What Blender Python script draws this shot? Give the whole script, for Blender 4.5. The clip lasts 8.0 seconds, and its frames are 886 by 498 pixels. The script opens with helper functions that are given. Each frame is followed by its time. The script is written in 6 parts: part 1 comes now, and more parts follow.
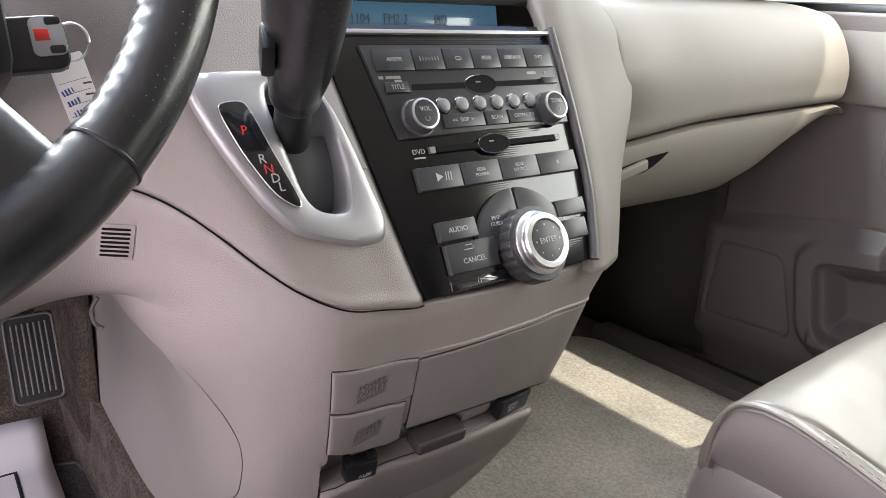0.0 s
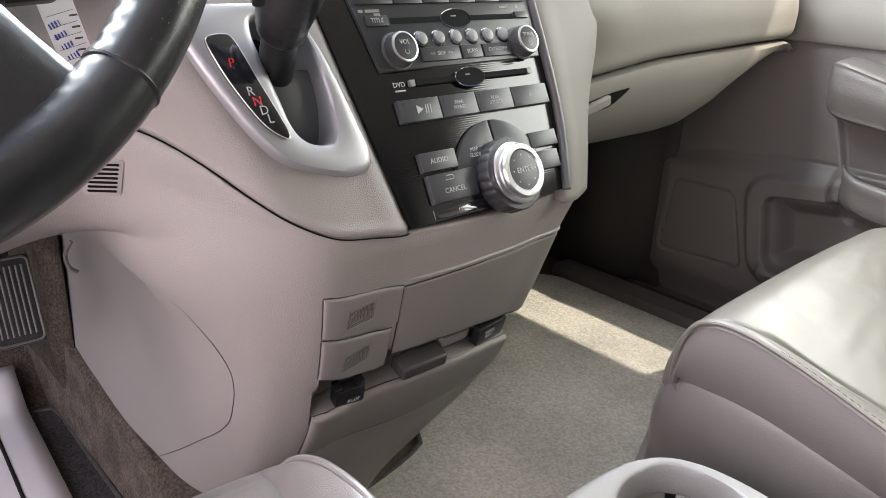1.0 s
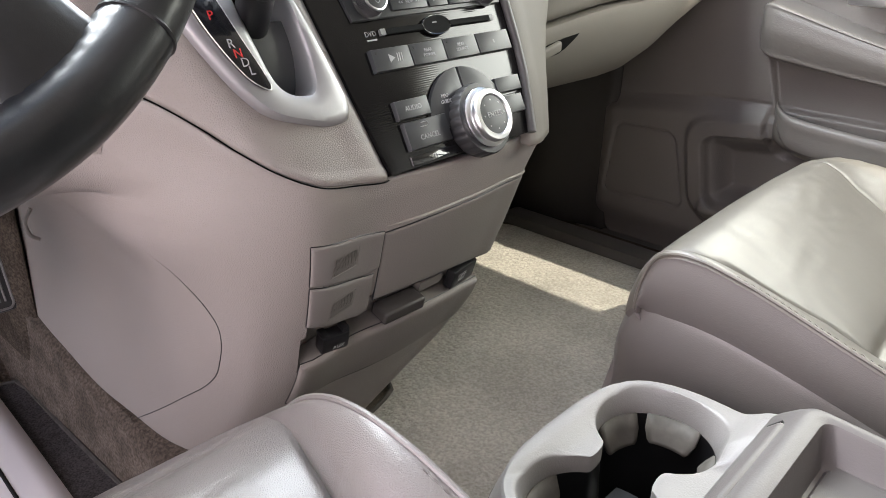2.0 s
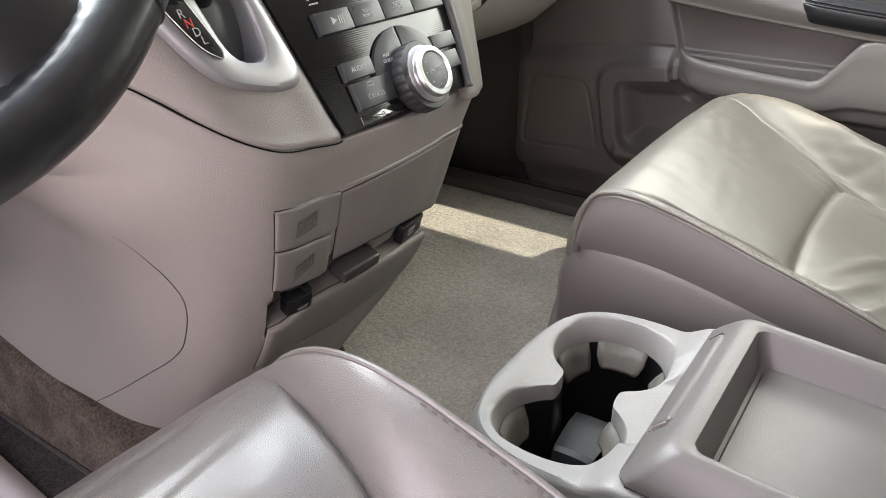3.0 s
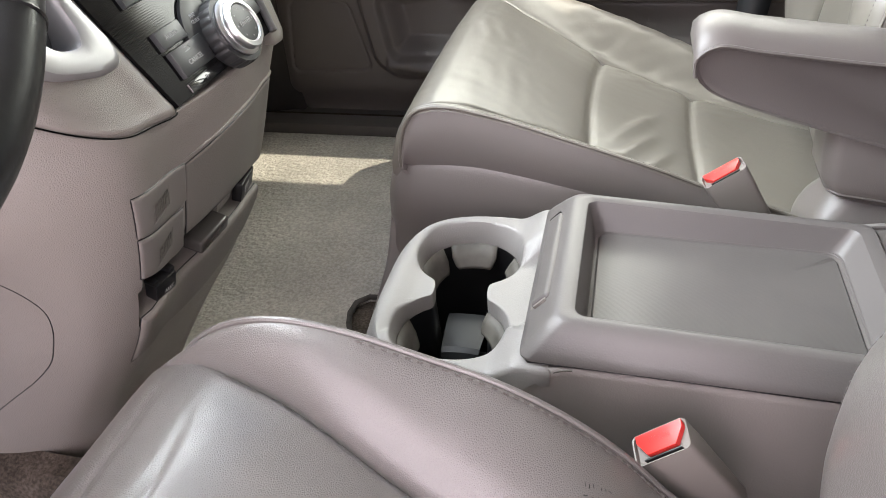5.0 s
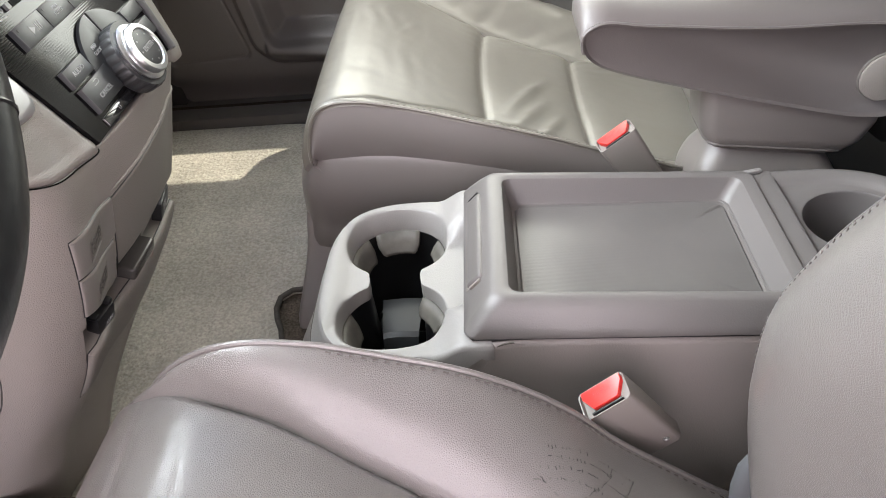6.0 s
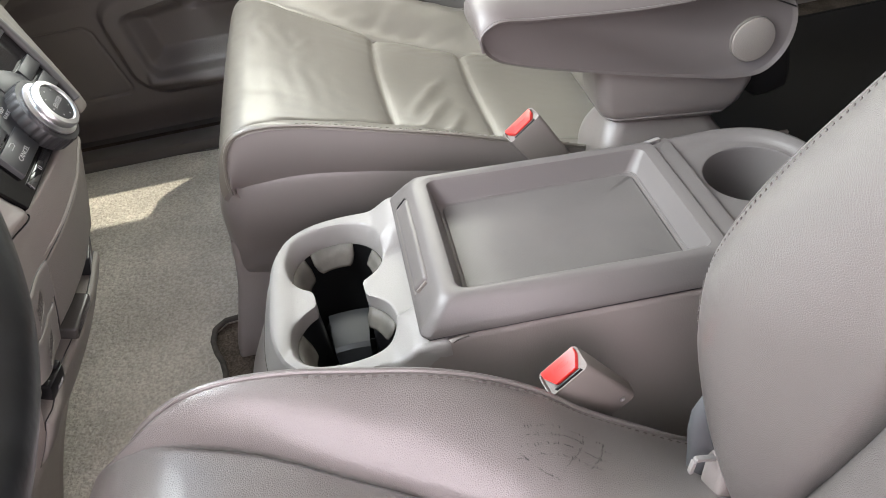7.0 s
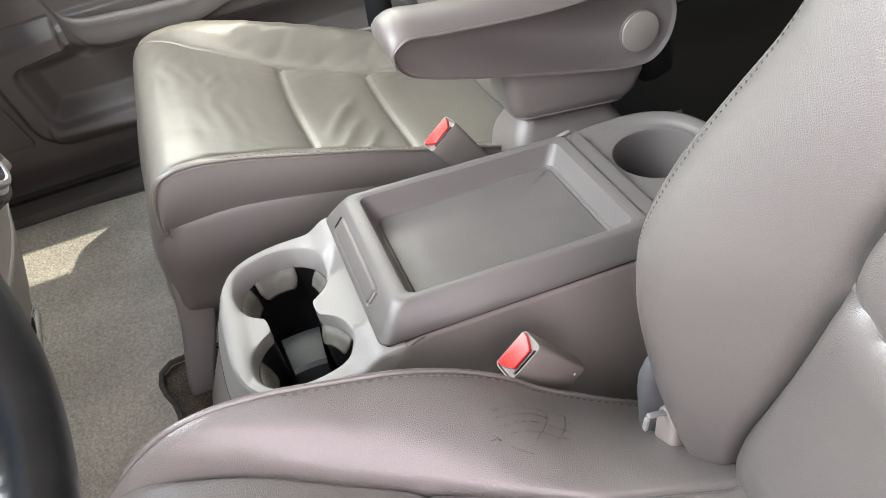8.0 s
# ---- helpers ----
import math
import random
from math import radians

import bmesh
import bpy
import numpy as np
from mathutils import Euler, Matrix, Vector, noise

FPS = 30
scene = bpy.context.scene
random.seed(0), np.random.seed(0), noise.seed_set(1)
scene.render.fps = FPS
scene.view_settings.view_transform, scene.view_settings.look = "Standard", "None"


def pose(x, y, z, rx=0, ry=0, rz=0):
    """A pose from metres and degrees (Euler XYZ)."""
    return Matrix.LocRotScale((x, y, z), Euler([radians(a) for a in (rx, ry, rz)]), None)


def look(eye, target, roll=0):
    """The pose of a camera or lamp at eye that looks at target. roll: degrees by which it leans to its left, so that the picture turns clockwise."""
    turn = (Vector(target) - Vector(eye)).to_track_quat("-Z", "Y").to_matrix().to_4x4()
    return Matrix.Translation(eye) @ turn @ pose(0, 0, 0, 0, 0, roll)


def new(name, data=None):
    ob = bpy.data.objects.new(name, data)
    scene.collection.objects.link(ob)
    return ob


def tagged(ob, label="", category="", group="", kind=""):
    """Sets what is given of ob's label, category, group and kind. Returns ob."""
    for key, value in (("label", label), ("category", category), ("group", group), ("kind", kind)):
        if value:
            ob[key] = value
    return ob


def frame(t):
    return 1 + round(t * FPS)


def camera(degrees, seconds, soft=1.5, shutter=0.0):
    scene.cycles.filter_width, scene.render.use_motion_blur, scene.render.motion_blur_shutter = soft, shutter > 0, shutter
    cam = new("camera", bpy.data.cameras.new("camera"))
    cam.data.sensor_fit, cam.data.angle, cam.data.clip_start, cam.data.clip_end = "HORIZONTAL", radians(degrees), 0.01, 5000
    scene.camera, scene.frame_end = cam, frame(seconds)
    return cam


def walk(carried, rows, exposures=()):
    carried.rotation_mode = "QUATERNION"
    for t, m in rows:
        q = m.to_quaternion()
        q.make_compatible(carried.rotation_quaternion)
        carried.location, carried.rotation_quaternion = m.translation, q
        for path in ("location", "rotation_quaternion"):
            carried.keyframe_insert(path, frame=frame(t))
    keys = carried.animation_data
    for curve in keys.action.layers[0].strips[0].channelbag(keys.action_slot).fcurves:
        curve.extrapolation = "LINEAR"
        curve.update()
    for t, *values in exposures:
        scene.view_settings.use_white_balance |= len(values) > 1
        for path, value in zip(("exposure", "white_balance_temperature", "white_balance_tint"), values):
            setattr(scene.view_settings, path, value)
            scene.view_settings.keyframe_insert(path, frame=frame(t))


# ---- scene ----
cam = camera(59.8, 8.0, soft=0.75)
PATH = [
    (0, (-0.347, -0.095, 0.595), (0.855, 1.378, -0.024), 2.5),
    (0.5, (-0.361, -0.099, 0.589), (0.876, 1.319, -0.09), 2.6),
    (1, (-0.38, -0.099, 0.587), (0.894, 1.255, -0.149), 2.5),
    (2.5, (-0.44, -0.085, 0.583), (0.977, 1.023, -0.289), 0.9),
    (3, (-0.462, -0.08, 0.586), (1.012, 0.917, -0.326), -0.1),
    (3.5, (-0.48, -0.074, 0.589), (1.048, 0.797, -0.364), -1.3),
    (4, (-0.494, -0.06, 0.593), (1.077, 0.672, -0.404), -2.5),
    (4.5, (-0.503, -0.045, 0.603), (1.096, 0.538, -0.447), -3.6),
    (4.7, (-0.506, -0.036, 0.605), (1.101, 0.483, -0.468), -3.9),
    (5.8, (-0.532, -0.003, 0.652), (1.05, 0.197, -0.555), -5.7),
    (6, (-0.532, 0.006, 0.66), (1.046, 0.144, -0.561), -6.2),
    (6.5, (-0.536, 0.025, 0.677), (1.026, 0.027, -0.572), -7.5),
    (7, (-0.544, 0.04, 0.687), (1.004, -0.08, -0.574), -9.4),
    (7.5, (-0.557, 0.057, 0.698), (0.975, -0.186, -0.564), -10.7),
    (8, (-0.568, 0.07, 0.709), (0.941, -0.272, -0.558), -11.9),
]
walk(cam, [(t, look(eye, target, roll)) for t, eye, target, roll in PATH], [(0, 1.15, 6500, 12), (1, 1.15, 6500, 11), (3, 0.96, 6600, 9), (4.5, 0.94, 6600, 9), (6.5, 1.08, 6600, 9), (8, 1.0, 6600, 9)])

# ---- world and light ----
SUN_TO = Vector((0.368, -0.80, 1.0)).normalized()
world = bpy.data.worlds.new("sky")
scene.world = world
world.use_nodes = True
wn = world.node_tree.nodes
sky = wn.new("ShaderNodeTexSky")
sky.sky_type = "NISHITA"
sky.sun_disc = False
sky.sun_elevation = math.asin(SUN_TO.z)
sky.sun_rotation = math.atan2(SUN_TO.x, SUN_TO.y)
wn["Background"].inputs["Strength"].default_value = 0.15
world.node_tree.links.new(sky.outputs["Color"], wn["Background"].inputs["Color"])
sun = new("sun", bpy.data.lights.new("sun", "SUN"))
sun.data.energy, sun.data.angle, sun.data.color = 2.6, radians(0.5), (1.0, 0.92, 0.76)
sun.matrix_world = look(SUN_TO * 20, (0, 0, 0))

def opening_light(name, place, target, w, h, watts, colour):
    """Sky light in an opening of the cabin."""
    lamp = new(name, bpy.data.lights.new(name, "AREA"))
    lamp.data.shape, lamp.data.size, lamp.data.size_y = "RECTANGLE", w, h
    lamp.data.energy, lamp.data.color = watts, colour
    lamp.matrix_world = look(place, target)


opening_light("windscreen_light", (0, 0.92, 1.12), (0, 0.05, 0.20), 1.45, 0.95, 46.0, (0.90, 0.955, 1.0))
opening_light("side_window_light", (0.93, -0.08, 0.81), (0.0, -0.05, 0.25), 1.0, 0.40, 6.0, (1.0, 1.0, 0.86))
opening_light("door_opening_light", (-1.05, 0.09, 0.66), (0.1, 0.07, 0.16), 0.98, 0.9, 9.9, (1.0, 0.83, 0.87))


# ---- materials ----
def shader(name, base, rough=0.5, metal=0.0, vary=0.12, vary_scale=6.0, grain=0.0, grain_scale=400.0, grain_kind="noise",
           second=0.0, second_scale=40.0, coat=0.0, spec=0.5, speck=0.0, coat_rough=0.03):
    """A surface with large and small colour variation and two scales of relief."""
    m = bpy.data.materials.new(name)
    m.use_nodes = True
    n, l = m.node_tree.nodes, m.node_tree.links
    b = n["Principled BSDF"]
    tc = n.new("ShaderNodeTexCoord")
    big = n.new("ShaderNodeTexNoise")
    big.inputs["Scale"].default_value, big.inputs["Detail"].default_value = vary_scale, 6
    l.new(tc.outputs["Object"], big.inputs["Vector"])
    ramp = n.new("ShaderNodeMapRange")
    ramp.interpolation_type = "SMOOTHSTEP"
    ramp.inputs["From Min"].default_value, ramp.inputs["From Max"].default_value = 0.3, 0.7
    ramp.inputs["To Min"].default_value, ramp.inputs["To Max"].default_value = 1 - vary, 1 + vary
    l.new(big.outputs["Fac"], ramp.inputs["Value"])
    mul = n.new("ShaderNodeVectorMath")
    mul.operation = "SCALE"
    mul.inputs[0].default_value = base
    l.new(ramp.outputs["Result"], mul.inputs["Scale"])
    if speck:
        fine = n.new("ShaderNodeTexNoise")
        fine.inputs["Scale"].default_value, fine.inputs["Detail"].default_value = grain_scale * 0.9, 2
        l.new(tc.outputs["Object"], fine.inputs["Vector"])
        fr = n.new("ShaderNodeMapRange")
        fr.inputs["From Min"].default_value, fr.inputs["From Max"].default_value = 0.35, 0.65
        fr.inputs["To Min"].default_value, fr.inputs["To Max"].default_value = 1 - speck, 1 + speck
        l.new(fine.outputs["Fac"], fr.inputs["Value"])
        both = n.new("ShaderNodeMath")
        both.operation = "MULTIPLY"
        l.new(ramp.outputs["Result"], both.inputs[0])
        l.new(fr.outputs["Result"], both.inputs[1])
        l.new(both.outputs["Value"], mul.inputs["Scale"])
    l.new(mul.outputs["Vector"], b.inputs["Base Color"])
    b.inputs["Metallic"].default_value = metal
    b.inputs["Specular IOR Level"].default_value = spec
    b.inputs["Coat Weight"].default_value = coat
    b.inputs["Coat Roughness"].default_value = coat_rough
    rr = n.new("ShaderNodeMapRange")
    rr.inputs["To Min"].default_value, rr.inputs["To Max"].default_value = max(0.02, rough - 0.06), min(1, rough + 0.06)
    l.new(big.outputs["Fac"], rr.inputs["Value"])
    l.new(rr.outputs["Result"], b.inputs["Roughness"])
    normal = None
    for kind, amount, scale in ((grain_kind, grain, grain_scale), ("noise", second, second_scale)):
        if not amount:
            continue
        t = n.new("ShaderNodeTexNoise" if kind == "noise" else "ShaderNodeTexVoronoi")
        t.inputs["Scale"].default_value = scale
        l.new(tc.outputs["Object"], t.inputs["Vector"])
        height = t.outputs[0]
        if kind == "cells":
            t.feature = "SMOOTH_F1"
        elif kind == "hide":
            t.feature = "DISTANCE_TO_EDGE"
            wob, add = n.new("ShaderNodeTexNoise"), n.new("ShaderNodeVectorMath")
            wob.inputs["Scale"].default_value = scale * 0.7
            add.operation = "MULTIPLY_ADD"
            add.inputs[1].default_value = (0.6 / scale,) * 3
            l.new(tc.outputs["Object"], wob.inputs["Vector"])
            l.new(wob.outputs["Color"], add.inputs[0])
            l.new(tc.outputs["Object"], add.inputs[2])
            l.new(add.outputs["Vector"], t.inputs["Vector"])
            flat = n.new("ShaderNodeMapRange")
            flat.interpolation_type = "SMOOTHSTEP"
            flat.inputs["From Max"].default_value = 0.30
            l.new(t.outputs["Distance"], flat.inputs["Value"])
            height = flat.outputs["Result"]
        else:
            t.inputs["Detail"].default_value = 3
        bump = n.new("ShaderNodeBump")
        bump.inputs["Strength"].default_value = amount
        bump.inputs["Distance"].default_value = (0.2 if kind == "hide" else 0.5) / scale
        bump.invert = kind == "cells"
        l.new(height, bump.inputs["Height"])
        if normal:
            l.new(normal, bump.inputs["Normal"])
        normal = bump.outputs["Normal"]
    if normal:
        l.new(normal, b.inputs["Normal"])
    return m


LEATHER = shader("leather", (0.147, 0.134, 0.126), 0.34, vary=0.03, grain=0.75, grain_scale=760, grain_kind="hide", second=0.06, second_scale=200, coat=1.0, coat_rough=0.30)
LEATHER_SIDE = shader("vinyl", (0.165, 0.146, 0.137), 0.46, vary=0.025, grain=0.22, grain_scale=800, grain_kind="hide", second=0.03, second_scale=200, coat=0.5, coat_rough=0.32)
LEATHER_SOFT = shader("soft_leather", (0.160, 0.146, 0.124), 0.40, vary=0.02, grain=0.10, grain_scale=800, grain_kind="hide", second=0.05, second_scale=160, coat=0.7, coat_rough=0.36)
LEATHER_ARM = shader("armrest_leather", (0.122, 0.107, 0.102), 0.40, vary=0.025, grain=0.25, grain_scale=800, grain_kind="hide", second=0.03, second_scale=200, coat=0.25, coat_rough=0.34)
BUCKLE_SHELL = shader("buckle_plastic", (0.20, 0.180, 0.165), 0.46, vary=0.03, grain=0.15, grain_scale=900)
PLASTIC = shader("moulded_plastic", (0.275, 0.247, 0.226), 0.44, vary=0.04, grain=0.5, grain_scale=620, grain_kind="hide")
PLASTIC_MID = shader("outlet_plastic", (0.215, 0.194, 0.180), 0.46, vary=0.04, grain=0.25, grain_scale=700, grain_kind="hide")
PLASTIC_DARK = shader("lower_plastic", (0.200, 0.181, 0.164), 0.50, vary=0.05, grain=0.3, grain_scale=700, grain_kind="cells")
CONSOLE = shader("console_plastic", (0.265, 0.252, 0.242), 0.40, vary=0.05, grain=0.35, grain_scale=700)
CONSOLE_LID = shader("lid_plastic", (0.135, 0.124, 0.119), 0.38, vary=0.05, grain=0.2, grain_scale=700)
DASH_SOFT = shader("soft_dash", (0.225, 0.208, 0.184), 0.62, vary=0.04, spec=0.25, grain=0.12, grain_scale=600, grain_kind="cells")
SILVER = shader("silver_paint", (0.40, 0.395, 0.40), 0.40, 0.55, vary=0.03, grain=0.05, grain_scale=1500)
CHROME = shader("satin_metal", (0.70, 0.70, 0.70), 0.32, 1.0, vary=0.03)
GLOSS = shader("gloss_black", (0.012, 0.012, 0.014), 0.1, vary=0.1, coat=0.6)
BUTTON = shader("button_plastic", (0.040, 0.041, 0.043), 0.30, vary=0.08, grain=0.08, grain_scale=1800, spec=0.32)
BLACK = shader("black_plastic", (0.011, 0.011, 0.012), 0.36, vary=0.15, grain=0.2, grain_scale=900)
RUBBER = shader("black_rubber", (0.03, 0.03, 0.03), 0.6, vary=0.2, grain=0.3, grain_scale=500)
WHEEL = shader("black_leather", (0.009, 0.010, 0.011), 0.38, vary=0.3, vary_scale=40, spec=0.42, coat=0.45, coat_rough=0.20, grain=0.10, grain_scale=1000, grain_kind="hide", second=0.10, second_scale=60)
CARPET = shader("carpet", (0.44, 0.42, 0.375), 0.95, vary=0.12, vary_scale=9, grain=0.6, grain_scale=300, second=1.0, second_scale=110, spec=0.1, speck=0.15)
CARPET_BROWN = shader("brown_carpet", (0.105, 0.086, 0.070), 0.95, vary=0.25, vary_scale=30, grain=1.0, grain_scale=350, second=0.7, second_scale=90, spec=0.1, speck=0.3)
MAT_DARK = shader("dark_mat", (0.085, 0.08, 0.08), 0.95, vary=0.15, grain=1.0, grain_scale=500, second=0.4, second_scale=90, spec=0.1, speck=0.35)
PAPER = shader("paper", (0.87, 0.85, 0.85), 0.7, vary=0.02)
INK = shader("black_ink", (0.015, 0.015, 0.015), 0.6)
BLUE_INK = shader("blue_ink", (0.06, 0.1, 0.35), 0.6)
LETTER = shader("white_print", (0.36, 0.36, 0.36), 0.5)
RED_PRINT = shader("red_print", (0.65, 0.03, 0.03), 0.4)
RED = shader("red_plastic", (0.75, 0.035, 0.03), 0.3, vary=0.04)
# near-black so that the cabin's unlit depths read dark; shade put into the colour
DEEP_SHADE = shader("deep_shade", (0.009, 0.0085, 0.008), 0.9, vary=0.2)
HEADLINER = shader("headliner", (0.5, 0.48, 0.44), 0.9, vary=0.05, grain=0.3, grain_scale=300)
GROUND = shader("paving", (0.42, 0.37, 0.355), 0.85, vary=0.12, vary_scale=1.5, grain=0.5, grain_scale=60)
CONSOLE_SIDE = shader("console_side", (0.235, 0.209, 0.197), 0.48, vary=0.04, grain=0.25, grain_scale=800, grain_kind="cells")
TAB = shader("grip_tab", (0.105, 0.097, 0.083), 0.55, vary=0.2, vary_scale=60)
WELL_BLACK = shader("well_black", (0.008, 0.008, 0.0085), 0.30, vary=0.2)
DIVIDER = shader("divider_black", (0.014, 0.015, 0.016), 0.45, vary=0.1)
PERFORATION = shader("dusty_pinholes", (0.16, 0.16, 0.165), 0.7)
SLOT_GREY = shader("slot_grey", (0.075, 0.078, 0.078), 0.35, vary=0.05)
KNURL = shader("knurled_grey", (0.10, 0.10, 0.10), 0.35, 0.4, vary=0.05, grain=0.5, grain_scale=900)
BUTTON_PALE = shader("pale_button", (0.20, 0.20, 0.20), 0.42, 0.1, vary=0.05)
DOOR = shader("door_plastic", (0.15, 0.136, 0.124), 0.44, vary=0.04, grain=0.3, grain_scale=650, grain_kind="cells")
STEEL_WORN = shader("worn_rubber_edge", (0.14, 0.135, 0.13), 0.5, vary=0.2)
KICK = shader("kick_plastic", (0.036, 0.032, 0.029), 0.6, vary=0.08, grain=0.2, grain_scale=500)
LCD_INK = shader("segment_grey", (0.02, 0.045, 0.065), 0.5)
# dark grey for the shadowed border of the stack's cheek
EDGE_SHADE = shader("cheek_edge_shade", (0.085, 0.080, 0.078), 0.42, vary=0.05)
DOOR_TONE = shader("rear_door_lining", (0.20, 0.18, 0.165), 0.55, vary=0.05, grain=0.3, grain_scale=650, grain_kind="cells")
RED_DARK = shader("red_shadow", (0.42, 0.02, 0.02), 0.35)
HINGE_GREY = shader("hinge_grey", (0.085, 0.087, 0.092), 0.45, vary=0.05)
# brown carpet again, with the footwell's shade put into its colour
TOE_SHADE = shader("shaded_toe_carpet", (0.062, 0.050, 0.039), 0.95, vary=0.25, vary_scale=30, grain=1.0, grain_scale=350, second=0.6, second_scale=90, spec=0.05, speck=0.35)
TINT = shader("tinted_glass", (0.006, 0.007, 0.007), 0.06, vary=0.02)
BINDING = shader("mat_binding", (0.085, 0.08, 0.072), 0.9, vary=0.15, vary_scale=90, grain=0.8, grain_scale=300, spec=0.1)
SLOT_BLACK = shader("slot_black", (0.003, 0.003, 0.003), 0.7, spec=0.1)
SILL = shader("sill_plastic", (0.095, 0.088, 0.082), 0.42, vary=0.06, grain=0.2, grain_scale=500)
# outlet plastic darkened to paint the shading of its relief letters
RELIEF_SHADE = shader("relief_shading", (0.075, 0.066, 0.060), 0.55, vary=0.05)
HANDLE = shader("dark_handle", (0.060, 0.056, 0.052), 0.26, vary=0.05)
THREAD = shader("thread", (0.115, 0.100, 0.094), 0.7)


# ---- building helpers ----
from mathutils import bvhtree


def part(name, bm, material, parent=None, label="", sharp=38, toward=None):
    """Links a bmesh as one mesh object; an open sheet is turned to face the point toward."""
    bmesh.ops.recalc_face_normals(bm, faces=bm.faces)
    if toward is not None:
        t = Vector(toward)
        if sum(f.normal.dot((t - f.calc_center_median()).normalized()) * f.calc_area() for f in bm.faces) < 0:
            bmesh.ops.reverse_faces(bm, faces=bm.faces[:])
    for e in bm.edges:
        e.smooth = not (len(e.link_faces) == 2 and e.calc_face_angle(0) > radians(sharp))
    for f in bm.faces:
        f.smooth = True
    me = bpy.data.meshes.new(name)
    bm.to_mesh(me)
    bm.free()
    me.materials.append(material)
    ob = new(name, me)
    ob.parent = parent
    if label:
        ob["label"] = label
    return ob


def thing(name, place, label, category, group="", kind=""):
    ob = new(name)
    ob.empty_display_size = 0.05
    ob.location = place
    tagged(ob, label, category, group, kind)
    return ob


def under(parent, ob):
    """Hang a part under a thing that stands away from the origin, keeping its place."""
    ob.parent = parent
    ob.matrix_parent_inverse = Matrix.Translation(parent.location).inverted()
    return ob


def sheet(rows, wrap=False, caps=False):
    """A mesh through rows of points; wrap closes every row."""
    bm = bmesh.new()
    vs = [[bm.verts.new(p) for p in row] for row in rows]
    m = len(vs[0])
    for a, b in zip(vs, vs[1:]):
        for i in range(m if wrap else m - 1):
            j = (i + 1) % m
            bm.faces.new((a[i], a[j], b[j], b[i]))
    if caps:
        bm.faces.new(vs[0][::-1])
        bm.faces.new(vs[-1])
    return bm


def thick(ob, depth, offset=-1):
    mod = ob.modifiers.new("thickness", "SOLIDIFY")
    mod.thickness, mod.offset = depth, offset
    return ob


def spline(points, n, closed=False):
    """n points along a smooth curve through the given ones, evenly by length."""
    p = [np.array(q, float) for q in points]
    if closed:
        p = p + [p[0]]
    d = [max(1e-6, float(np.linalg.norm(b - a))) for a, b in zip(p, p[1:])]
    u = np.concatenate([[0], np.cumsum(np.sqrt(d))])
    k = len(p)
    slopes = []
    for i in range(k):
        if 0 < i < k - 1:
            a, b, c, ha, hb = p[i - 1], p[i], p[i + 1], u[i] - u[i - 1], u[i + 1] - u[i]
        elif closed:
            a, b, c, ha, hb = p[k - 2], p[0], p[1], u[k - 1] - u[k - 2], u[1] - u[0]
        else:
            a, b = (p[0], p[1]) if i == 0 else (p[k - 2], p[k - 1])
            slopes.append((b - a) / (u[1] - u[0] if i == 0 else u[k - 1] - u[k - 2]))
            continue
        slopes.append(((b - a) / ha * hb + (c - b) / hb * ha) / (ha + hb))
    length = np.concatenate([[0], np.cumsum(d)])
    out = []
    for want in np.linspace(0, length[-1], n, endpoint=not closed):
        i = min(int(np.searchsorted(length, want, side="right")) - 1, k - 2)
        f = (want - length[i]) / d[i]
        h = u[i + 1] - u[i]
        out.append(p[i] * (1 + 2 * f) * (1 - f) ** 2 + slopes[i] * h * f * (1 - f) ** 2 + p[i + 1] * f * f * (3 - 2 * f) + slopes[i + 1] * h * f * f * (f - 1))
    return out


def between(points, n):
    """n points along straight-ended smooth spans, the same number in every span."""
    p = [np.array(q, float) for q in points]
    d = [max(1e-6, float(np.linalg.norm(b - a))) for a, b in zip(p, p[1:])]
    k = len(p)
    m = []
    for i in range(k):
        if 0 < i < k - 1:
            m.append(((p[i] - p[i - 1]) / d[i - 1] * d[i] + (p[i + 1] - p[i]) / d[i] * d[i - 1]) / (d[i] + d[i - 1]))
        else:
            m.append((p[1] - p[0]) / d[0] if i == 0 else (p[-1] - p[-2]) / d[-1])
    out = []
    for t in np.linspace(0, k - 1, n):
        i = min(int(t), k - 2)
        f, h = t - i, d[i]
        out.append(p[i] * (1 + 2 * f) * (1 - f) ** 2 + m[i] * h * f * (1 - f) ** 2 + p[i + 1] * f * f * (3 - 2 * f) + m[i + 1] * h * f * f * (f - 1))
    return out


def tube(points, r, n=8, closed=False):
    p = [Vector(q) for q in points]
    k = len(p)
    rows = []
    ref = Vector((0.13, 0.21, 0.97))
    for i, q in enumerate(p):
        a = p[(i - 1) % k] if closed or i else q
        b = p[(i + 1) % k] if closed or i < k - 1 else q
        d = (b - a).normalized()
        s = d.cross(ref).normalized()
        u = s.cross(d)
        ri = r(i / (k - 1)) if callable(r) else r
        rows.append([q + (s * math.cos(2 * math.pi * j / n) + u * math.sin(2 * math.pi * j / n)) * ri for j in range(n)])
    if closed:
        rows.append(rows[0])
        bm = sheet(rows, True)
        bmesh.ops.remove_doubles(bm, verts=bm.verts, dist=1e-6)
        return bm
    return sheet(rows, True, True)


